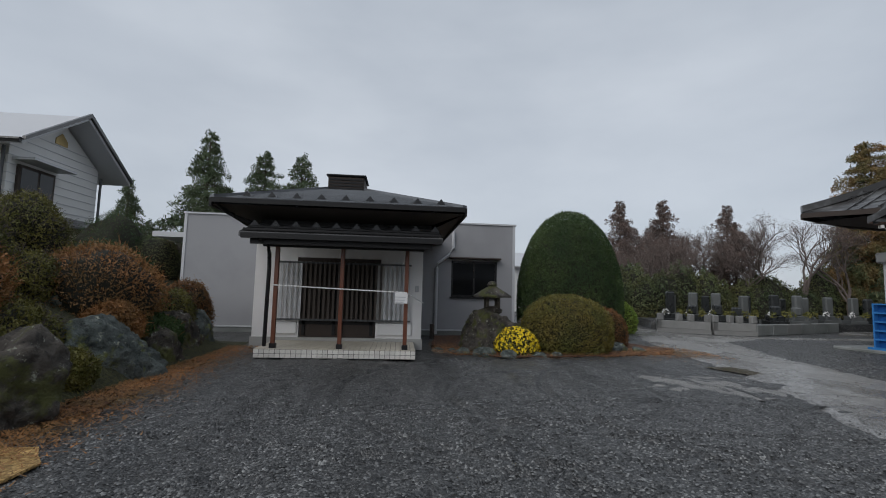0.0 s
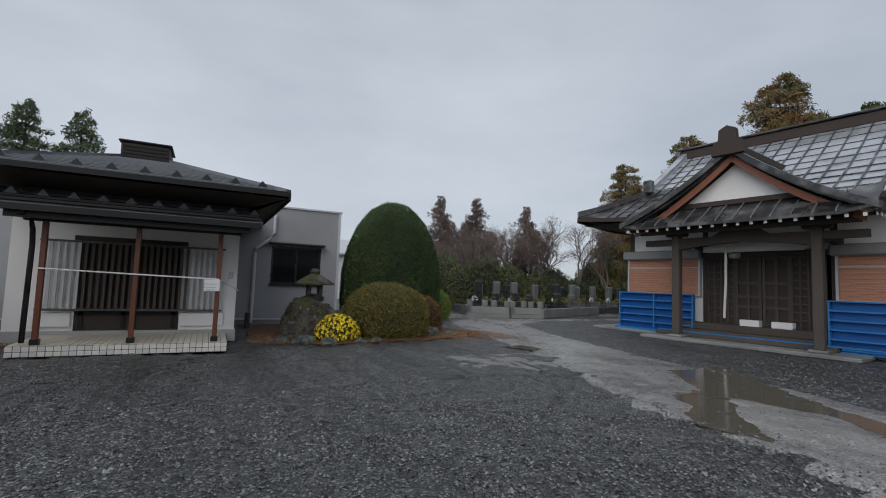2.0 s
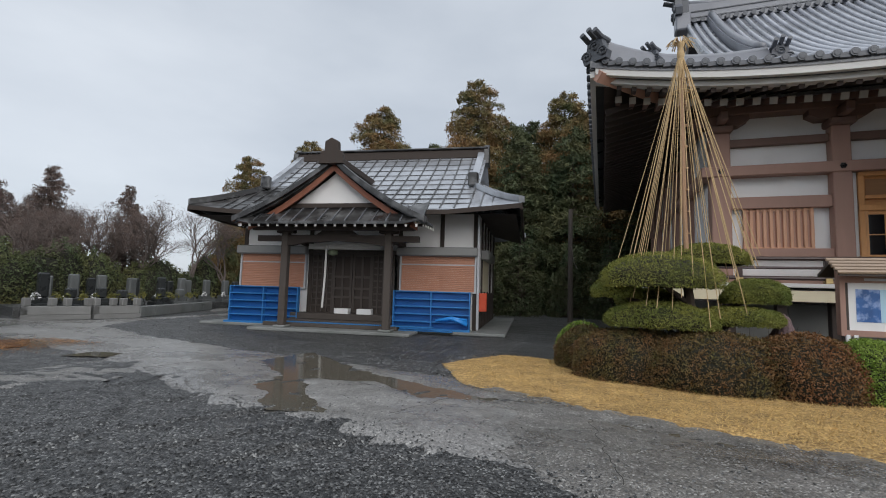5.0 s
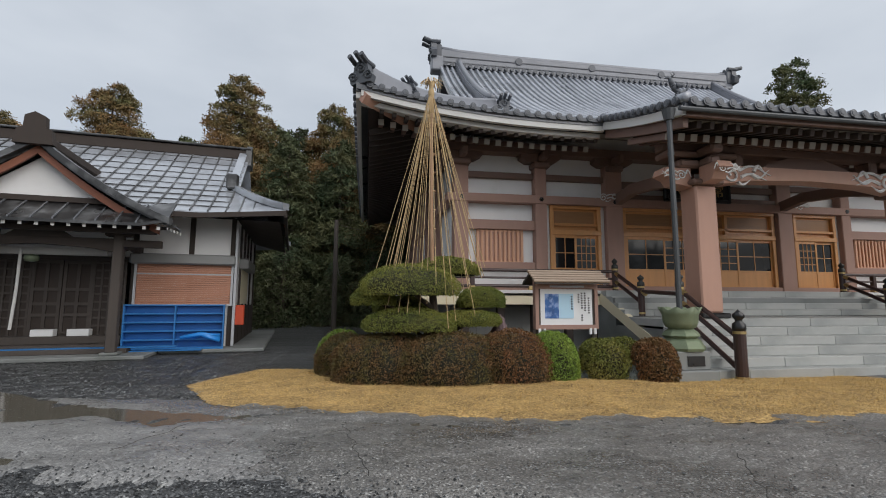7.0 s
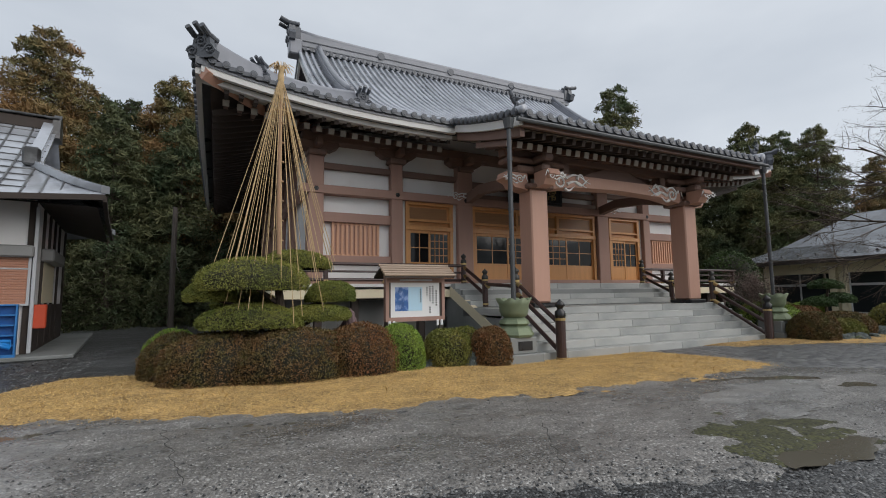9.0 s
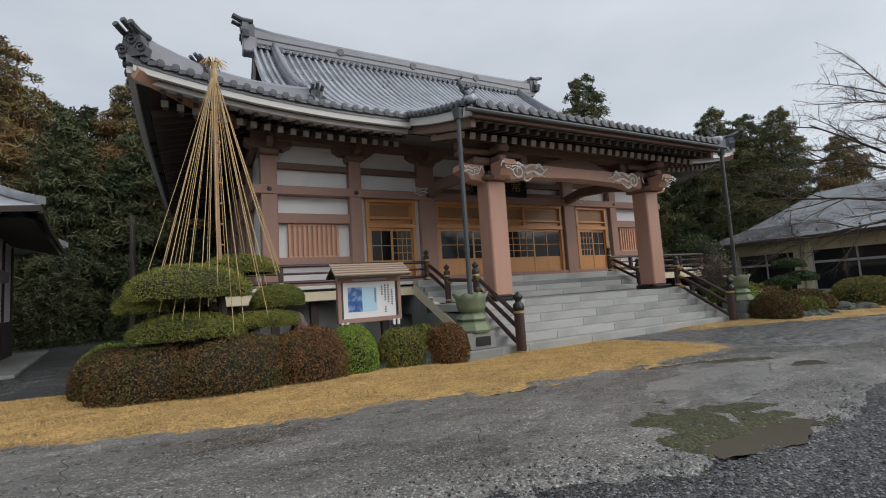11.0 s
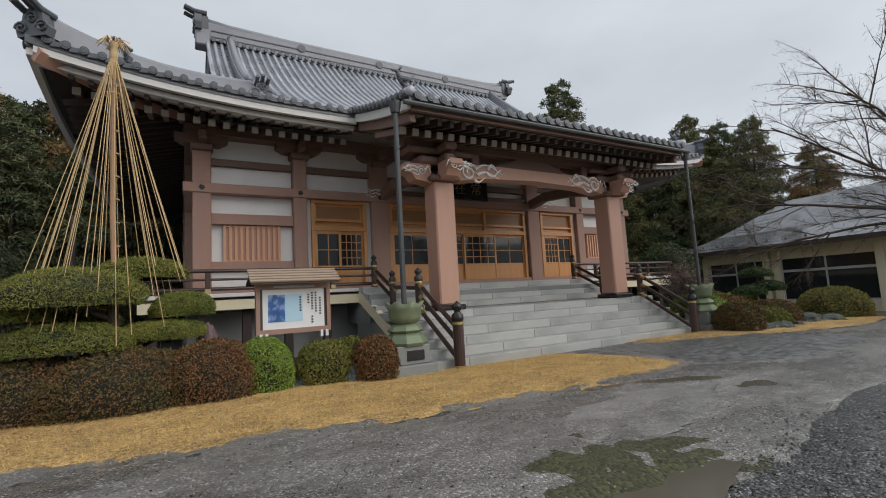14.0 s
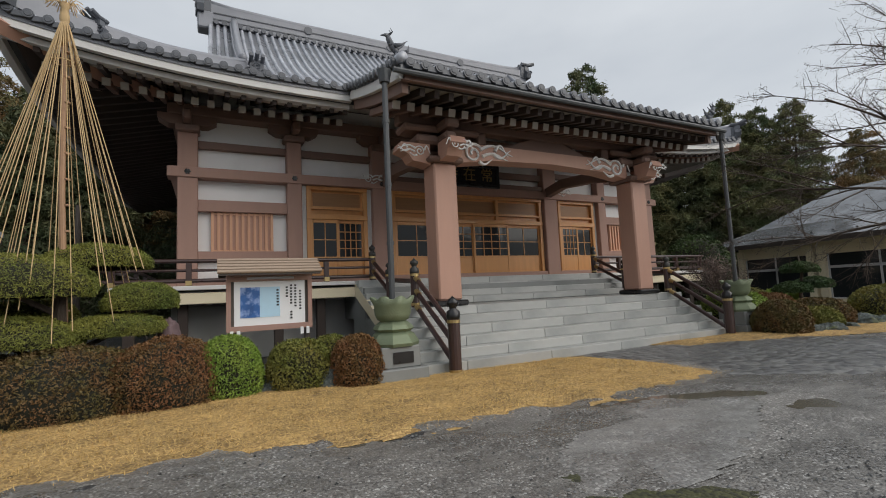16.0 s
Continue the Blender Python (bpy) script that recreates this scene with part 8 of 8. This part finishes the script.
# cherry branches reaching in from the south
def cherry():
    """A leafless cherry: a leaning trunk off to the side, long arching limbs with many fine twigs."""
    g = random.Random(12)
    w, ends = S(), []

    def limb(p, d, ln, r, lev):
        pts, q, dd = [p], p, d
        for i in range(6):
            dd = (dd + Vector((g.uniform(-1, 1), g.uniform(-1, 1), g.uniform(-0.9, 0.7))) * 0.16).normalized()
            q = q + dd * ln / 6
            pts.append(q)
        w.tube(pts, r, 6 if lev > 1 else 3, max(0.0022, r * 0.3))
        if lev == 0:
            ends.extend(tuple(x) for x in pts[2:])
            return
        for i in range(11):
            u = g.uniform(0.2, 1.0)
            k = min(5, int(u * 6))
            s0 = pts[k].lerp(pts[k + 1], u * 6 - k) if k < 6 else pts[-1]
            sd = (dd + Vector((g.uniform(-0.8, 0.8), g.uniform(-0.8, 0.8), g.uniform(-0.6, 0.8)))).normalized()
            limb(s0, sd, ln * g.uniform(0.26, 0.48), r * 0.38, lev - 1)

    w.tube([(0, 0, -0.1), (0.1, 0.05, 1.2), (0.35, 0.1, 2.4)], 0.2, 9, 0.15)
    for d, z, ln in (((1.0, 0.15, 0.18), 2.4, 4.4), ((0.9, 0.0, 0.5), 2.4, 4.2), ((0.7, -0.4, 0.75), 2.3, 4.0), ((0.5, 0.5, 0.8), 2.3, 3.6), ((-0.6, -0.4, 0.7), 2.2, 3.6), ((0.95, -0.35, 0.3), 2.3, 4.2)):
        limb(Vector((0.33, 0.1, z)), Vector(d).normalized(), ln, 0.05, 2)
    E = np.array(ends)
    me = leaf_mesh("twigs", np.repeat(E, 3, 0) + np.random.RandomState(3).normal(size=(3 * len(E), 3)) * 0.04, np.tile((0.0, 0.0, 1.0), (3 * len(E), 1)), 0.085, BARK, 3, 0.03, 0.9)
    return w.mesh("trunk", BARK), me


plant_tree(cherry(), (1.9, -16.2, 0), 1.0, 8, "leafless cherry tree with spreading dark branches", "", "cherry_tree", "tree")

# utility pole in the wood
pole = thing("utility_pole", (23.5, 0.9, 0), label="weathered wooden utility pole at the wood's edge", category="pole")
part("pole_shaft", S().rod((23.5, 0.9, 0), (23.5, 0.9, 5.5), 0.13, 0.1, 10), OLDWOOD, pole)
part("wire", S().tube([(23.5, 0.9, 5.2), (22.6, 0.8, 3.6), (21.4, 0.6, 2.7), (20.2, 0.4, 2.4)], 0.015, 4).tube([(23.5, 0.9, 5.3), (26, -2, 5.0), (30, -6, 5.4)], 0.012, 4), OLDWOOD, pole)
p2 = thing("utility_pole", (21.0, 27.0, 0), label="thin grey utility pole beyond the graves", category="pole")
part("pole_shaft", S().rod((21.0, 27.0, 0), (21.0, 27.0, 6.2), 0.13, 0.1, 10), OLDWOOD, p2)

# ---- pine with straw-rope cone ----
PX, PY = 9.0, -1.9
pine = thing("garden_pine", (PX, PY, 0), label="cloud-pruned pine with flat green pads", category="pine tree", world_coords=True)
part("trunk", S().tube([(PX + 0.1, PY, 0), (PX + 0.15, PY + 0.1, 0.6), (PX - 0.05, PY - 0.05, 1.2), (PX + 0.1, PY, 1.9)], 0.13, 8, 0.06), BARK, pine)
pads = ((-0.25, 0.45, 1.68, 0.8, 0.95, 0.46), (0.5, -0.4, 2.06, 0.65, 0.7, 0.3), (-0.05, 1.12, 1.45, 0.45, 0.42, 0.28), (0.05, -1.0, 1.42, 0.45, 0.5, 0.32), (-0.4, 0.45, 1.0, 0.6, 0.85, 0.32), (-0.1, -0.72, 1.05, 0.55, 0.62, 0.24), (0.75, 0.5, 1.3, 0.55, 0.6, 0.25))
for i, (dx, dy, z, a, b, c) in enumerate(pads):
    part("limb", S().tube([(PX, PY, z - 0.35), (PX + dx * 0.5, PY + dy * 0.5, z - 0.2), (PX + dx, PY + dy, z - 0.02)], 0.05, 6, 0.03), BARK, pine)
    # pad core carries the shade between its needles as colour
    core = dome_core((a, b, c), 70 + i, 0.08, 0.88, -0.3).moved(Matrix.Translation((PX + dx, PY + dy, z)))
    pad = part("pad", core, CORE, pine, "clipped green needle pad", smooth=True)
    P, N = dome_points(15000, (a, b, c), 70 + i, 0.08, -0.3, 1.0, 0.05)
    N[:, 2] += 0.6
    me = leaf_mesh("needles", P + np.array((dx, dy, z)), N, 0.024, L_PINE, 80 + i, 0.2, 0.75)
    o = new("needles", me)
    o.parent = pad

tent = thing("rope_cone", (PX, PY, 0), label="straw rope snow cone hung from a bamboo pole over the pine", category="rope cone")
TOP = Vector((PX + 0.05, PY + 0.02, 5.8))
po = part("pole", S().tube([(PX + 0.2, PY - 0.1, 0.0), (PX + 0.1, PY, 3.0), TOP], 0.045, 10, 0.035), BAMBOO, tent, "brown bamboo pole")
for z in np.arange(0.6, 5.6, 0.38):
    k = float(z) / 5.72
    part("joint", S().rod((PX + 0.2 - 0.15 * k, PY - 0.1 + 0.1 * k, float(z) - 0.012), (PX + 0.2 - 0.15 * k, PY - 0.1 + 0.1 * k, float(z) + 0.012), 0.05, 0.05, 10), BAMBOO, po)
g = random.Random(3)
N_ROPE = 34
for i in range(N_ROPE):
    a = 2 * math.pi * (i + g.uniform(-0.3, 0.3)) / N_ROPE
    rr = g.uniform(0.8, 1.0)
    e = Vector((PX + 0.95 * rr * math.cos(a), PY + 1.12 * rr * math.sin(a), g.uniform(1.65, 2.1) if g.random() < 0.6 else g.uniform(0.95, 1.4)))
    st = TOP + Vector((0.035 * math.cos(a), 0.035 * math.sin(a), -0.15))
    mid = st.lerp(e, 0.5) + Vector((0, 0, -0.02))
    part("rope", S().tube([st, mid, e], 0.0062, 5), ROPE, tent)
part("crown", S().lathe([(0.04, -0.55), (0.055, -0.4), (0.045, -0.2), (0.062, -0.16), (0.062, -0.08), (0.04, 0.0), (0.07, 0.08), (0.05, 0.12)], 14, TOP), ROPE, tent, "bound straw rope crown", smooth=True)
tuft = S()
for i in range(40):
    a, b = g.uniform(0, 6.283), g.uniform(0.08, 0.26)
    tuft.tube([TOP + Vector((0, 0, 0.05)), TOP + Vector((b * 0.6 * math.cos(a), b * 0.6 * math.sin(a), 0.16)), TOP + Vector((b * math.cos(a), b * math.sin(a), 0.05 + g.uniform(-0.05, 0.06)))], 0.008, 3)
part("tuft", tuft, ROPE, tent, "frayed straw tuft")
part("spreader_ring", S().tube([TOP + Vector((0.13 * math.cos(a), 0.13 * math.sin(a), -0.8)) for a in np.linspace(0, 6.283, 13)], 0.012, 5), ROPE, tent)

# ---- clipped shrubs along the lawn ----
for x, y, r, m, lab, sd, n in (
    (8.6, -1.05, (0.72, 1.0, 0.63), L_HEDGE, "long clipped brown-green azalea hedge", 101, 15000),
    (8.35, -2.1, (0.75, 1.1, 0.65), L_HEDGE, "long clipped brown-green azalea hedge", 102, 15000),
    (8.35, -3.25, (0.72, 0.75, 0.66), L_HEDGE2, "clipped russet azalea mound by the lawn", 103, 12000),
    (9.5, -0.3, (0.62, 0.6, 0.58), L_HEDGE, "clipped brown-green azalea mound", 104, 12000),
    (10.2, -0.15, (0.5, 0.5, 0.6), L_GREEN, "clipped yellow-green shrub behind the hedge", 105, 8000),
):
    shrub("hedge_mound", (x, y, 0.03), r, m, lab, "hedge", int(n * 1.7), 0.019, sd, 0.06, -0.35, 0.9, "hedge under the pine", twigs=150)
shrub("ball_shrub", (8.35, -4.05, 0.03), (0.5, 0.48, 0.64), L_GREEN, "bright green clipped ball shrub", "shrub", 18000, 0.018, 111, 0.03, -0.35, 0.88)
shrub("ball_shrub", (8.3, -5.05, 0.03), (0.45, 0.5, 0.55), L_AZALEA, "olive-green clipped ball shrub", "shrub", 10000, 0.024, 112, 0.04, -0.35, 0.9)
shrub("ball_shrub", (8.5, -5.55, 0.03), (0.4, 0.4, 0.55), L_AZALEA, "olive-green clipped ball shrub", "shrub", 7000, 0.024, 113, 0.04, -0.35, 0.9)
shrub("ball_shrub", (7.95, -5.85, 0.03), (0.42, 0.4, 0.56), L_HEDGE2, "russet clipped ball shrub", "shrub", 10000, 0.024, 114, 0.05, -0.35, 0.9)
rock((9.0, -3.25, 0.55), (0.3, 0.3, 0.55), mat("purple_rock", (0.15, 0.10, 0.105), 0.85, 0, 0.4, 3, 0.8, 10), "purplish upright garden stone", 4.4, 0)
rock((8.3, -4.6, 0.0), (0.3, 0.35, 0.2), ROCK, "flat grey stone between shrubs", 3.9, 0)
rock((8.05, -5.5, 0.0), (0.22, 0.25, 0.3), ROCK, "grey stone between shrubs", 5.9, 0)

# shrubs south of the steps
for x, y, r, m, lab, sd in (
    (7.15, -16.0, (0.6, 0.58, 0.6), L_HEDGE, "rounded brown-green azalea by the steps", 121),
    (8.6, -16.6, (0.9, 0.8, 0.8), L_GREEN, "rounded green azalea by the steps", 122),
    (8.3, -17.7, (0.65, 0.65, 0.7), L_HEDGE2, "rounded brown-green azalea by the steps", 123),
    (7.5, -18.5, (0.75, 0.7, 0.55), L_HEDGE, "rounded olive azalea behind boulders", 124),
    (7.15, -17.6, (0.5, 0.5, 0.42), L_AZALEA, "small dark green ball shrub", 125),
    (7.0, -21.3, (0.95, 1.05, 0.75), L_AZALEA, "wide clipped green azalea on the lawn", 126),
    (9.5, -17.2, (0.7, 0.7, 0.6), L_TOPIARY, "dark green pruned shrub", 127),
    (10.5, -20.0, (1.0, 1.2, 0.8), L_OLIVE, "olive shrub before the annex", 128),
    (9.9, -21.2, (0.8, 0.8, 0.7), L_GREEN, "green clipped azalea before the annex", 129),
):
    shrub("azalea", (x, y, 0.02), r, m, lab, "shrub", 13000, 0.03, sd, 0.05, -0.35, 0.9, "azaleas by the steps")
for i, (x, y, k) in enumerate(((6.75, -16.6, 0.24), (6.65, -17.05, 0.3), (6.6, -17.9, 0.2), (6.75, -18.9, 0.34), (6.5, -19.5, 0.3), (7.0, -19.6, 0.35))):
    rock((x, y, 0), (k, k * 1.5, k * 0.8), ROCK, "pale weathered edging boulder", 20 + i * 1.3, i * 33, "south edging stones")
st = thing("pruned_tree", (8.7, -20.3, 0), label="small cloud-pruned evergreen before the annex", category="tree")
part("trunk", S().tube([(8.7, -20.3, 0), (8.8, -20.4, 0.8), (8.65, -20.3, 1.5), (8.8, -20.5, 2.0)], 0.06, 6, 0.03), BARK, st)
for i, (dx, dy, z, a) in enumerate(((0, 0, 1.55, 0.5), (0.1, -0.9, 1.05, 0.55), (0, 0.5, 0.95, 0.5))):
    P, N = dome_points(4000, (a, a, a * 0.5), 130 + i, 0.08, -0.3)
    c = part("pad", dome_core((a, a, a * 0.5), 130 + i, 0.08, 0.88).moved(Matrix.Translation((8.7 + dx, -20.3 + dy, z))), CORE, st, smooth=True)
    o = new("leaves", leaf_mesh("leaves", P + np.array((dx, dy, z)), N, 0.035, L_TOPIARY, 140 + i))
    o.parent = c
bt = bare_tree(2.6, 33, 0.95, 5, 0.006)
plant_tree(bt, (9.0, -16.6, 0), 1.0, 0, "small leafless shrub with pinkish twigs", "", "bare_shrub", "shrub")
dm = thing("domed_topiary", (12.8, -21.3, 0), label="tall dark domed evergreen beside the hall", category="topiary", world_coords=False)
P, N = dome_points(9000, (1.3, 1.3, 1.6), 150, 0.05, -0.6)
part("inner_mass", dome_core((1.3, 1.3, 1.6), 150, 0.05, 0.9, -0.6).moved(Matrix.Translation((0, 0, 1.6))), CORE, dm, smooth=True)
o = new("foliage", leaf_mesh("foliage", P + np.array((0, 0, 1.6)), N, 0.05, L_TOPIARY, 151))
o.parent = dm
part("stem", S().rod((0, 0, 0), (0, 0, 1.2), 0.12, 0.1, 8), BARK, dm)

# ---- notice board ----
nb = thing("notice_board", (9.15, -4.72, 0), label="glazed wooden notice board with a brown roofed hood", category="notice board")
X = 9.15
for y in (-4.12, -5.32):
    part("leg", S().box(X - 0.03, X + 0.05, y - 0.045, y + 0.045, 0, 2.0, c=0.01), OLDWOOD, nb)
part("case", S().box(X - 0.02, X + 0.1, -5.4, -4.04, 0.88, 1.95, c=0.01), WOOD, nb, "brown case")
part("frame", S().box(X - 0.06, X - 0.02, -5.4, -5.33, 0.88, 1.8).box(X - 0.06, X - 0.02, -4.11, -4.04, 0.88, 1.8).box(X - 0.06, X - 0.02, -5.33, -4.11, 0.88, 0.97).box(X - 0.06, X - 0.02, -5.33, -4.11, 1.7, 1.8), WOOD, nb)
part("backing", S().box(X - 0.028, X - 0.021, -5.33, -4.11, 0.97, 1.7), PAPER, nb, "white pinboard")
part("heading_bars", S().box(X - 0.064, X - 0.06, -5.1, -4.35, 1.73, 1.77), GREYTRIM, nb)
poster = mat("blue_lotus_poster", (0.03, 0.12, 0.36), 0.4, 0, 0.6, 5, 0.0, 12, stain=(0.42, 0.55, 0.85), stain_amt=0.9, stain_scale=7)
pale = mat("pale_blue_print", (0.45, 0.66, 0.80), 0.5, 0, 0.08, 3, 0.0, 20)
part("poster", S().box(X - 0.034, X - 0.029, -4.55, -4.25, 1.1, 1.6), poster, nb, "blue lotus picture")
part("poster", S().box(X - 0.034, X - 0.029, -4.87, -4.55, 1.1, 1.6), pale, nb, "pale blue printed sheet")
wr = S()
for k, (y, z0, z1) in enumerate(((-4.83, 1.28, 1.58), (-4.98, 1.42, 1.6), (-5.05, 1.3, 1.62), (-5.12, 1.25, 1.62), (-5.2, 1.2, 1.55), (-5.05, 1.05, 1.2))):
    z = z0
    while z < z1:
        wr.box(X - 0.038, X - 0.035, y - 0.02, y + 0.015, z, z + 0.028)
        z += 0.05
boxes_apart("writing_line", wr, BLACK, nb)
part("hood", S().slab([[(X - 0.34, -3.93, 1.84), (X - 0.34, -5.5, 1.84)], [(X + 0.04, -3.97, 2.06), (X + 0.04, -5.46, 2.06)], [(X + 0.4, -3.93, 1.84), (X + 0.4, -5.5, 1.84)]], 0.05), OLDWOOD, nb, "brown ribbed hood roof")
rb_ = mat("tan_batten", (0.36, 0.27, 0.2), 0.5, 0, 0.2, 3, 0.05, 30)
for i in range(5):
    k = i / 4
    part("hood_batten", S().rod((X - 0.34 + 0.36 * k, -3.91, 1.85 + 0.21 * k), (X - 0.34 + 0.36 * k, -5.52, 1.85 + 0.21 * k), 0.03, 0.03, 8), rb_, nb)
for y in (-4.22, -4.12, -5.22, -5.32):
    part("foot_peg", S().box(X - 0.07, X - 0.03, y - 0.025, y + 0.025, 0.78, 0.9), PAPER, nb)

# ---- bronze rain vessels on stone plinths ----
for y in (-6.5, -15.86):
    rv = thing("rain_vessel", (8.05, y, 0), label="green bronze lotus-shaped rain vessel on a stone plinth", category="vessel", group="rain vessels")
    part("plinth", S().box(7.62, 8.48, y - 0.43, y + 0.43, 0, 0.22, c=0.015), STONE_D, rv, "grey stone plinth")
    pl = part("pedestal", S().box(7.72, 8.38, y - 0.33, y + 0.33, 0.22, 0.55, c=0.015), STONE_D, rv)
    part("name_plate", S().box(7.705, 7.72, y - 0.2, y + 0.14, 0.29, 0.47), BLACK, pl, "dark inset plate")
    part("foot", S().lathe([(0.4, 0), (0.42, 0.05), (0.34, 0.18), (0.28, 0.22), (0.34, 0.27), (0.3, 0.33), (0.18, 0.42)], 8, (8.05, y, 0.55)), BRONZE, rv, "green bronze lotus foot")
    bowl = S()
    rows = []
    for r_, z in ((0.18, 0.93), (0.26, 0.97), (0.3, 1.06), (0.31, 1.2), (0.37, 1.32), (0.33, 1.32), (0.28, 1.2), (0.26, 1.06), (0.02, 1.02)):
        rows.append([(8.05 + r_ * (1 + (0.035 if z > 1.25 else 0.012) * math.cos(8 * a)) * math.cos(a), y + r_ * (1 + (0.035 if z > 1.25 else 0.012) * math.cos(8 * a)) * math.sin(a), z + (0.03 * math.cos(8 * a) if z > 1.25 else 0)) for a in np.linspace(0, 2 * math.pi, 49)])
    part("bowl", bowl.grid(rows), BRONZE, rv, "green bronze petalled bowl", smooth=True)

# ---- graves ----
def grave(x, y, h, dark, rz=0.0, z=0.35):
    m = GRAVE_D if dark else GRAVE
    gv = thing("gravestone", (x, y, z), rz, "dark polished upright gravestone on stepped base" if dark else "grey granite gravestone on stepped base", "gravestone", "family graves", world_coords=False)
    part("lower_base", S().box(-0.36, 0.36, -0.36, 0.36, 0, 0.16, c=0.015), m, gv)
    part("upper_base", S().box(-0.26, 0.26, -0.26, 0.26, 0.16, 0.36, c=0.015), m, gv)
    part("stone", S().box(-0.155, 0.155, -0.155, 0.155, 0.36, 0.36 + h * 0.8, c=0.05), m, gv)
    for q in (-0.26, 0.26):
        fv = part("flower_vase", S().box(q - 0.05, q + 0.05, -0.36, -0.26, 0.16, 0.3, c=0.01), m, gv)
        P, N = dome_points(40, (0.12, 0.12, 0.16), int(abs(x * 10)) + int(q * 10) + 5, 0.1, -0.5)
        o = new("posy", leaf_mesh("posy", P + np.array((q, -0.31, 0.38)), N, 0.05, PAPER if (q < 0 and h > 1.0) else L_OLIVE, 5))
        o.parent = fv


def run(shape, p, q, z0, z1, thick, c=0.015):
    """A straight wall from p to q, its thickness to the inner side."""
    a = math.degrees(math.atan2(q[1] - p[1], q[0] - p[0]))
    return shape.box(0, math.hypot(q[0] - p[0], q[1] - p[1]), 0, thick, z0, z1, pose(p[0], p[1], 0, 0, 0, a), c=c)


for p, q in (((10.35, 17.75), (12.0, 16.85)), ((12.06, 16.8), (13.5, 16.4))):
    n_ = Vector((p[1] - q[1], q[0] - p[0], 0)).normalized()
    back_p, back_q = (p[0] + n_.x * 2.2, p[1] + n_.y * 2.2), (q[0] + n_.x * 2.0, q[1] + n_.y * 2.0)
    cb = thing("grave_kerb", ((p[0] + q[0]) / 2, (p[1] + q[1]) / 2, 0), label="pale granite kerb wall round a grave plot", category="kerb", group="grave kerbs")
    part("kerb_wall", run(S(), p, q, 0.16, 0.46, 0.18), KERB, cb)
    part("kerb_wall", run(S(), back_p, p, 0.16, 0.46, 0.18), KERB, cb)
    part("footing", S().prism([(p[0] - n_.x * 0.1, p[1] - n_.y * 0.1), (q[0] - n_.x * 0.1, q[1] - n_.y * 0.1), back_q, back_p], 0, 0.16, "z"), KERB, cb)
    part("fill", S().prism([(p[0] + n_.x * 0.2, p[1] + n_.y * 0.2), (q[0] + n_.x * 0.2, q[1] + n_.y * 0.2), back_q, back_p], 0.16, 0.36, "z"), STONE_D, cb)
    for u in (0.06, 0.42, 0.64, 0.95):
        x, y = p[0] + (q[0] - p[0]) * u + n_.x * 0.1, p[1] + (q[1] - p[1]) * u + n_.y * 0.1
        part("kerb_post", S().box(x - 0.1, x + 0.1, y - 0.1, y + 0.1, 0.46, 0.74, c=0.02), KERB, cb)
rw = thing("retaining_wall", (16.5, 18, 0), label="low dark stone retaining wall of the graveyard", category="wall")
WALL_A, WALL_B = (13.56, 16.4), (19.5, 18.9)
for k in range(6):
    p = (WALL_A[0] + (WALL_B[0] - WALL_A[0]) * k / 6, WALL_A[1] + (WALL_B[1] - WALL_A[1]) * k / 6)
    q = (WALL_A[0] + (WALL_B[0] - WALL_A[0]) * (k + 0.985) / 6, WALL_A[1] + (WALL_B[1] - WALL_A[1]) * (k + 0.985) / 6)
    part("wall_stone", run(S(), p, q, 0, 0.42, 0.24, 0.02), KERB if k == 2 else STONE_D, rw)
part("fill", S().prism([(10.9, 19.2), (13.8, 16.7), (19.4, 19.1), (23.5, 19.4), (24, 23), (12, 23)], 0, 0.36, "z"), GRAVEL, rw)
solo("path_slab", S().prism([(17.9, 17.4), (20.2, 17.1), (24.0, 19.3), (19.6, 18.8)], 0.0, 0.06, "z"), CONCRETE, "pale concrete ramp beside the graves", "ramp")
rg_ = random.Random(9)
for x, y, h, d in ((11.3, 18.4, 1.12, 1), (12.25, 18.3, 1.1, 0), (13.2, 18.2, 1.1, 0), (11.8, 17.7, 0.45, 1), (12.75, 17.5, 0.5, 1), (13.4, 17.3, 0.4, 1), (14.6, 18.4, 1.0, 0), (15.1, 18.9, 1.0, 1), (16.5, 19.0, 1.1, 1), (17.7, 19.1, 1.1, 0), (18.4, 19.5, 1.0, 0), (19.7, 19.6, 1.05, 0), (21.2, 19.8, 1.05, 0), (22.4, 20.2, 1.0, 1), (15.6, 17.9, 0.5, 1), (17.0, 18.4, 0.45, 0), (12.6, 20.4, 1.0, 0), (14.4, 20.6, 0.95, 1), (16.6, 20.8, 0.9, 0), (18.8, 21.2, 0.9, 1)):
    grave(x, y, h, d, rg_.uniform(-20, -8), 0.36)

# gold characters on the name board
for i, ch_ in enumerate("寺在常"):
    cu_ = bpy.data.curves.new("characters", "FONT")
    cu_.body, cu_.size, cu_.extrude, cu_.align_x, cu_.align_y = ch_, 0.46, 0.008, "CENTER", "CENTER"
    cu_.materials.append(BRASS)
    tx = new("characters", cu_)
    tx.parent = plq
    tx.matrix_basis = Matrix.Translation((-0.045, 10.7 - 10.25 - i * 0.62 - 0.0, 0.58)) @ pose(0, 0, 0, 90, 0, -90)
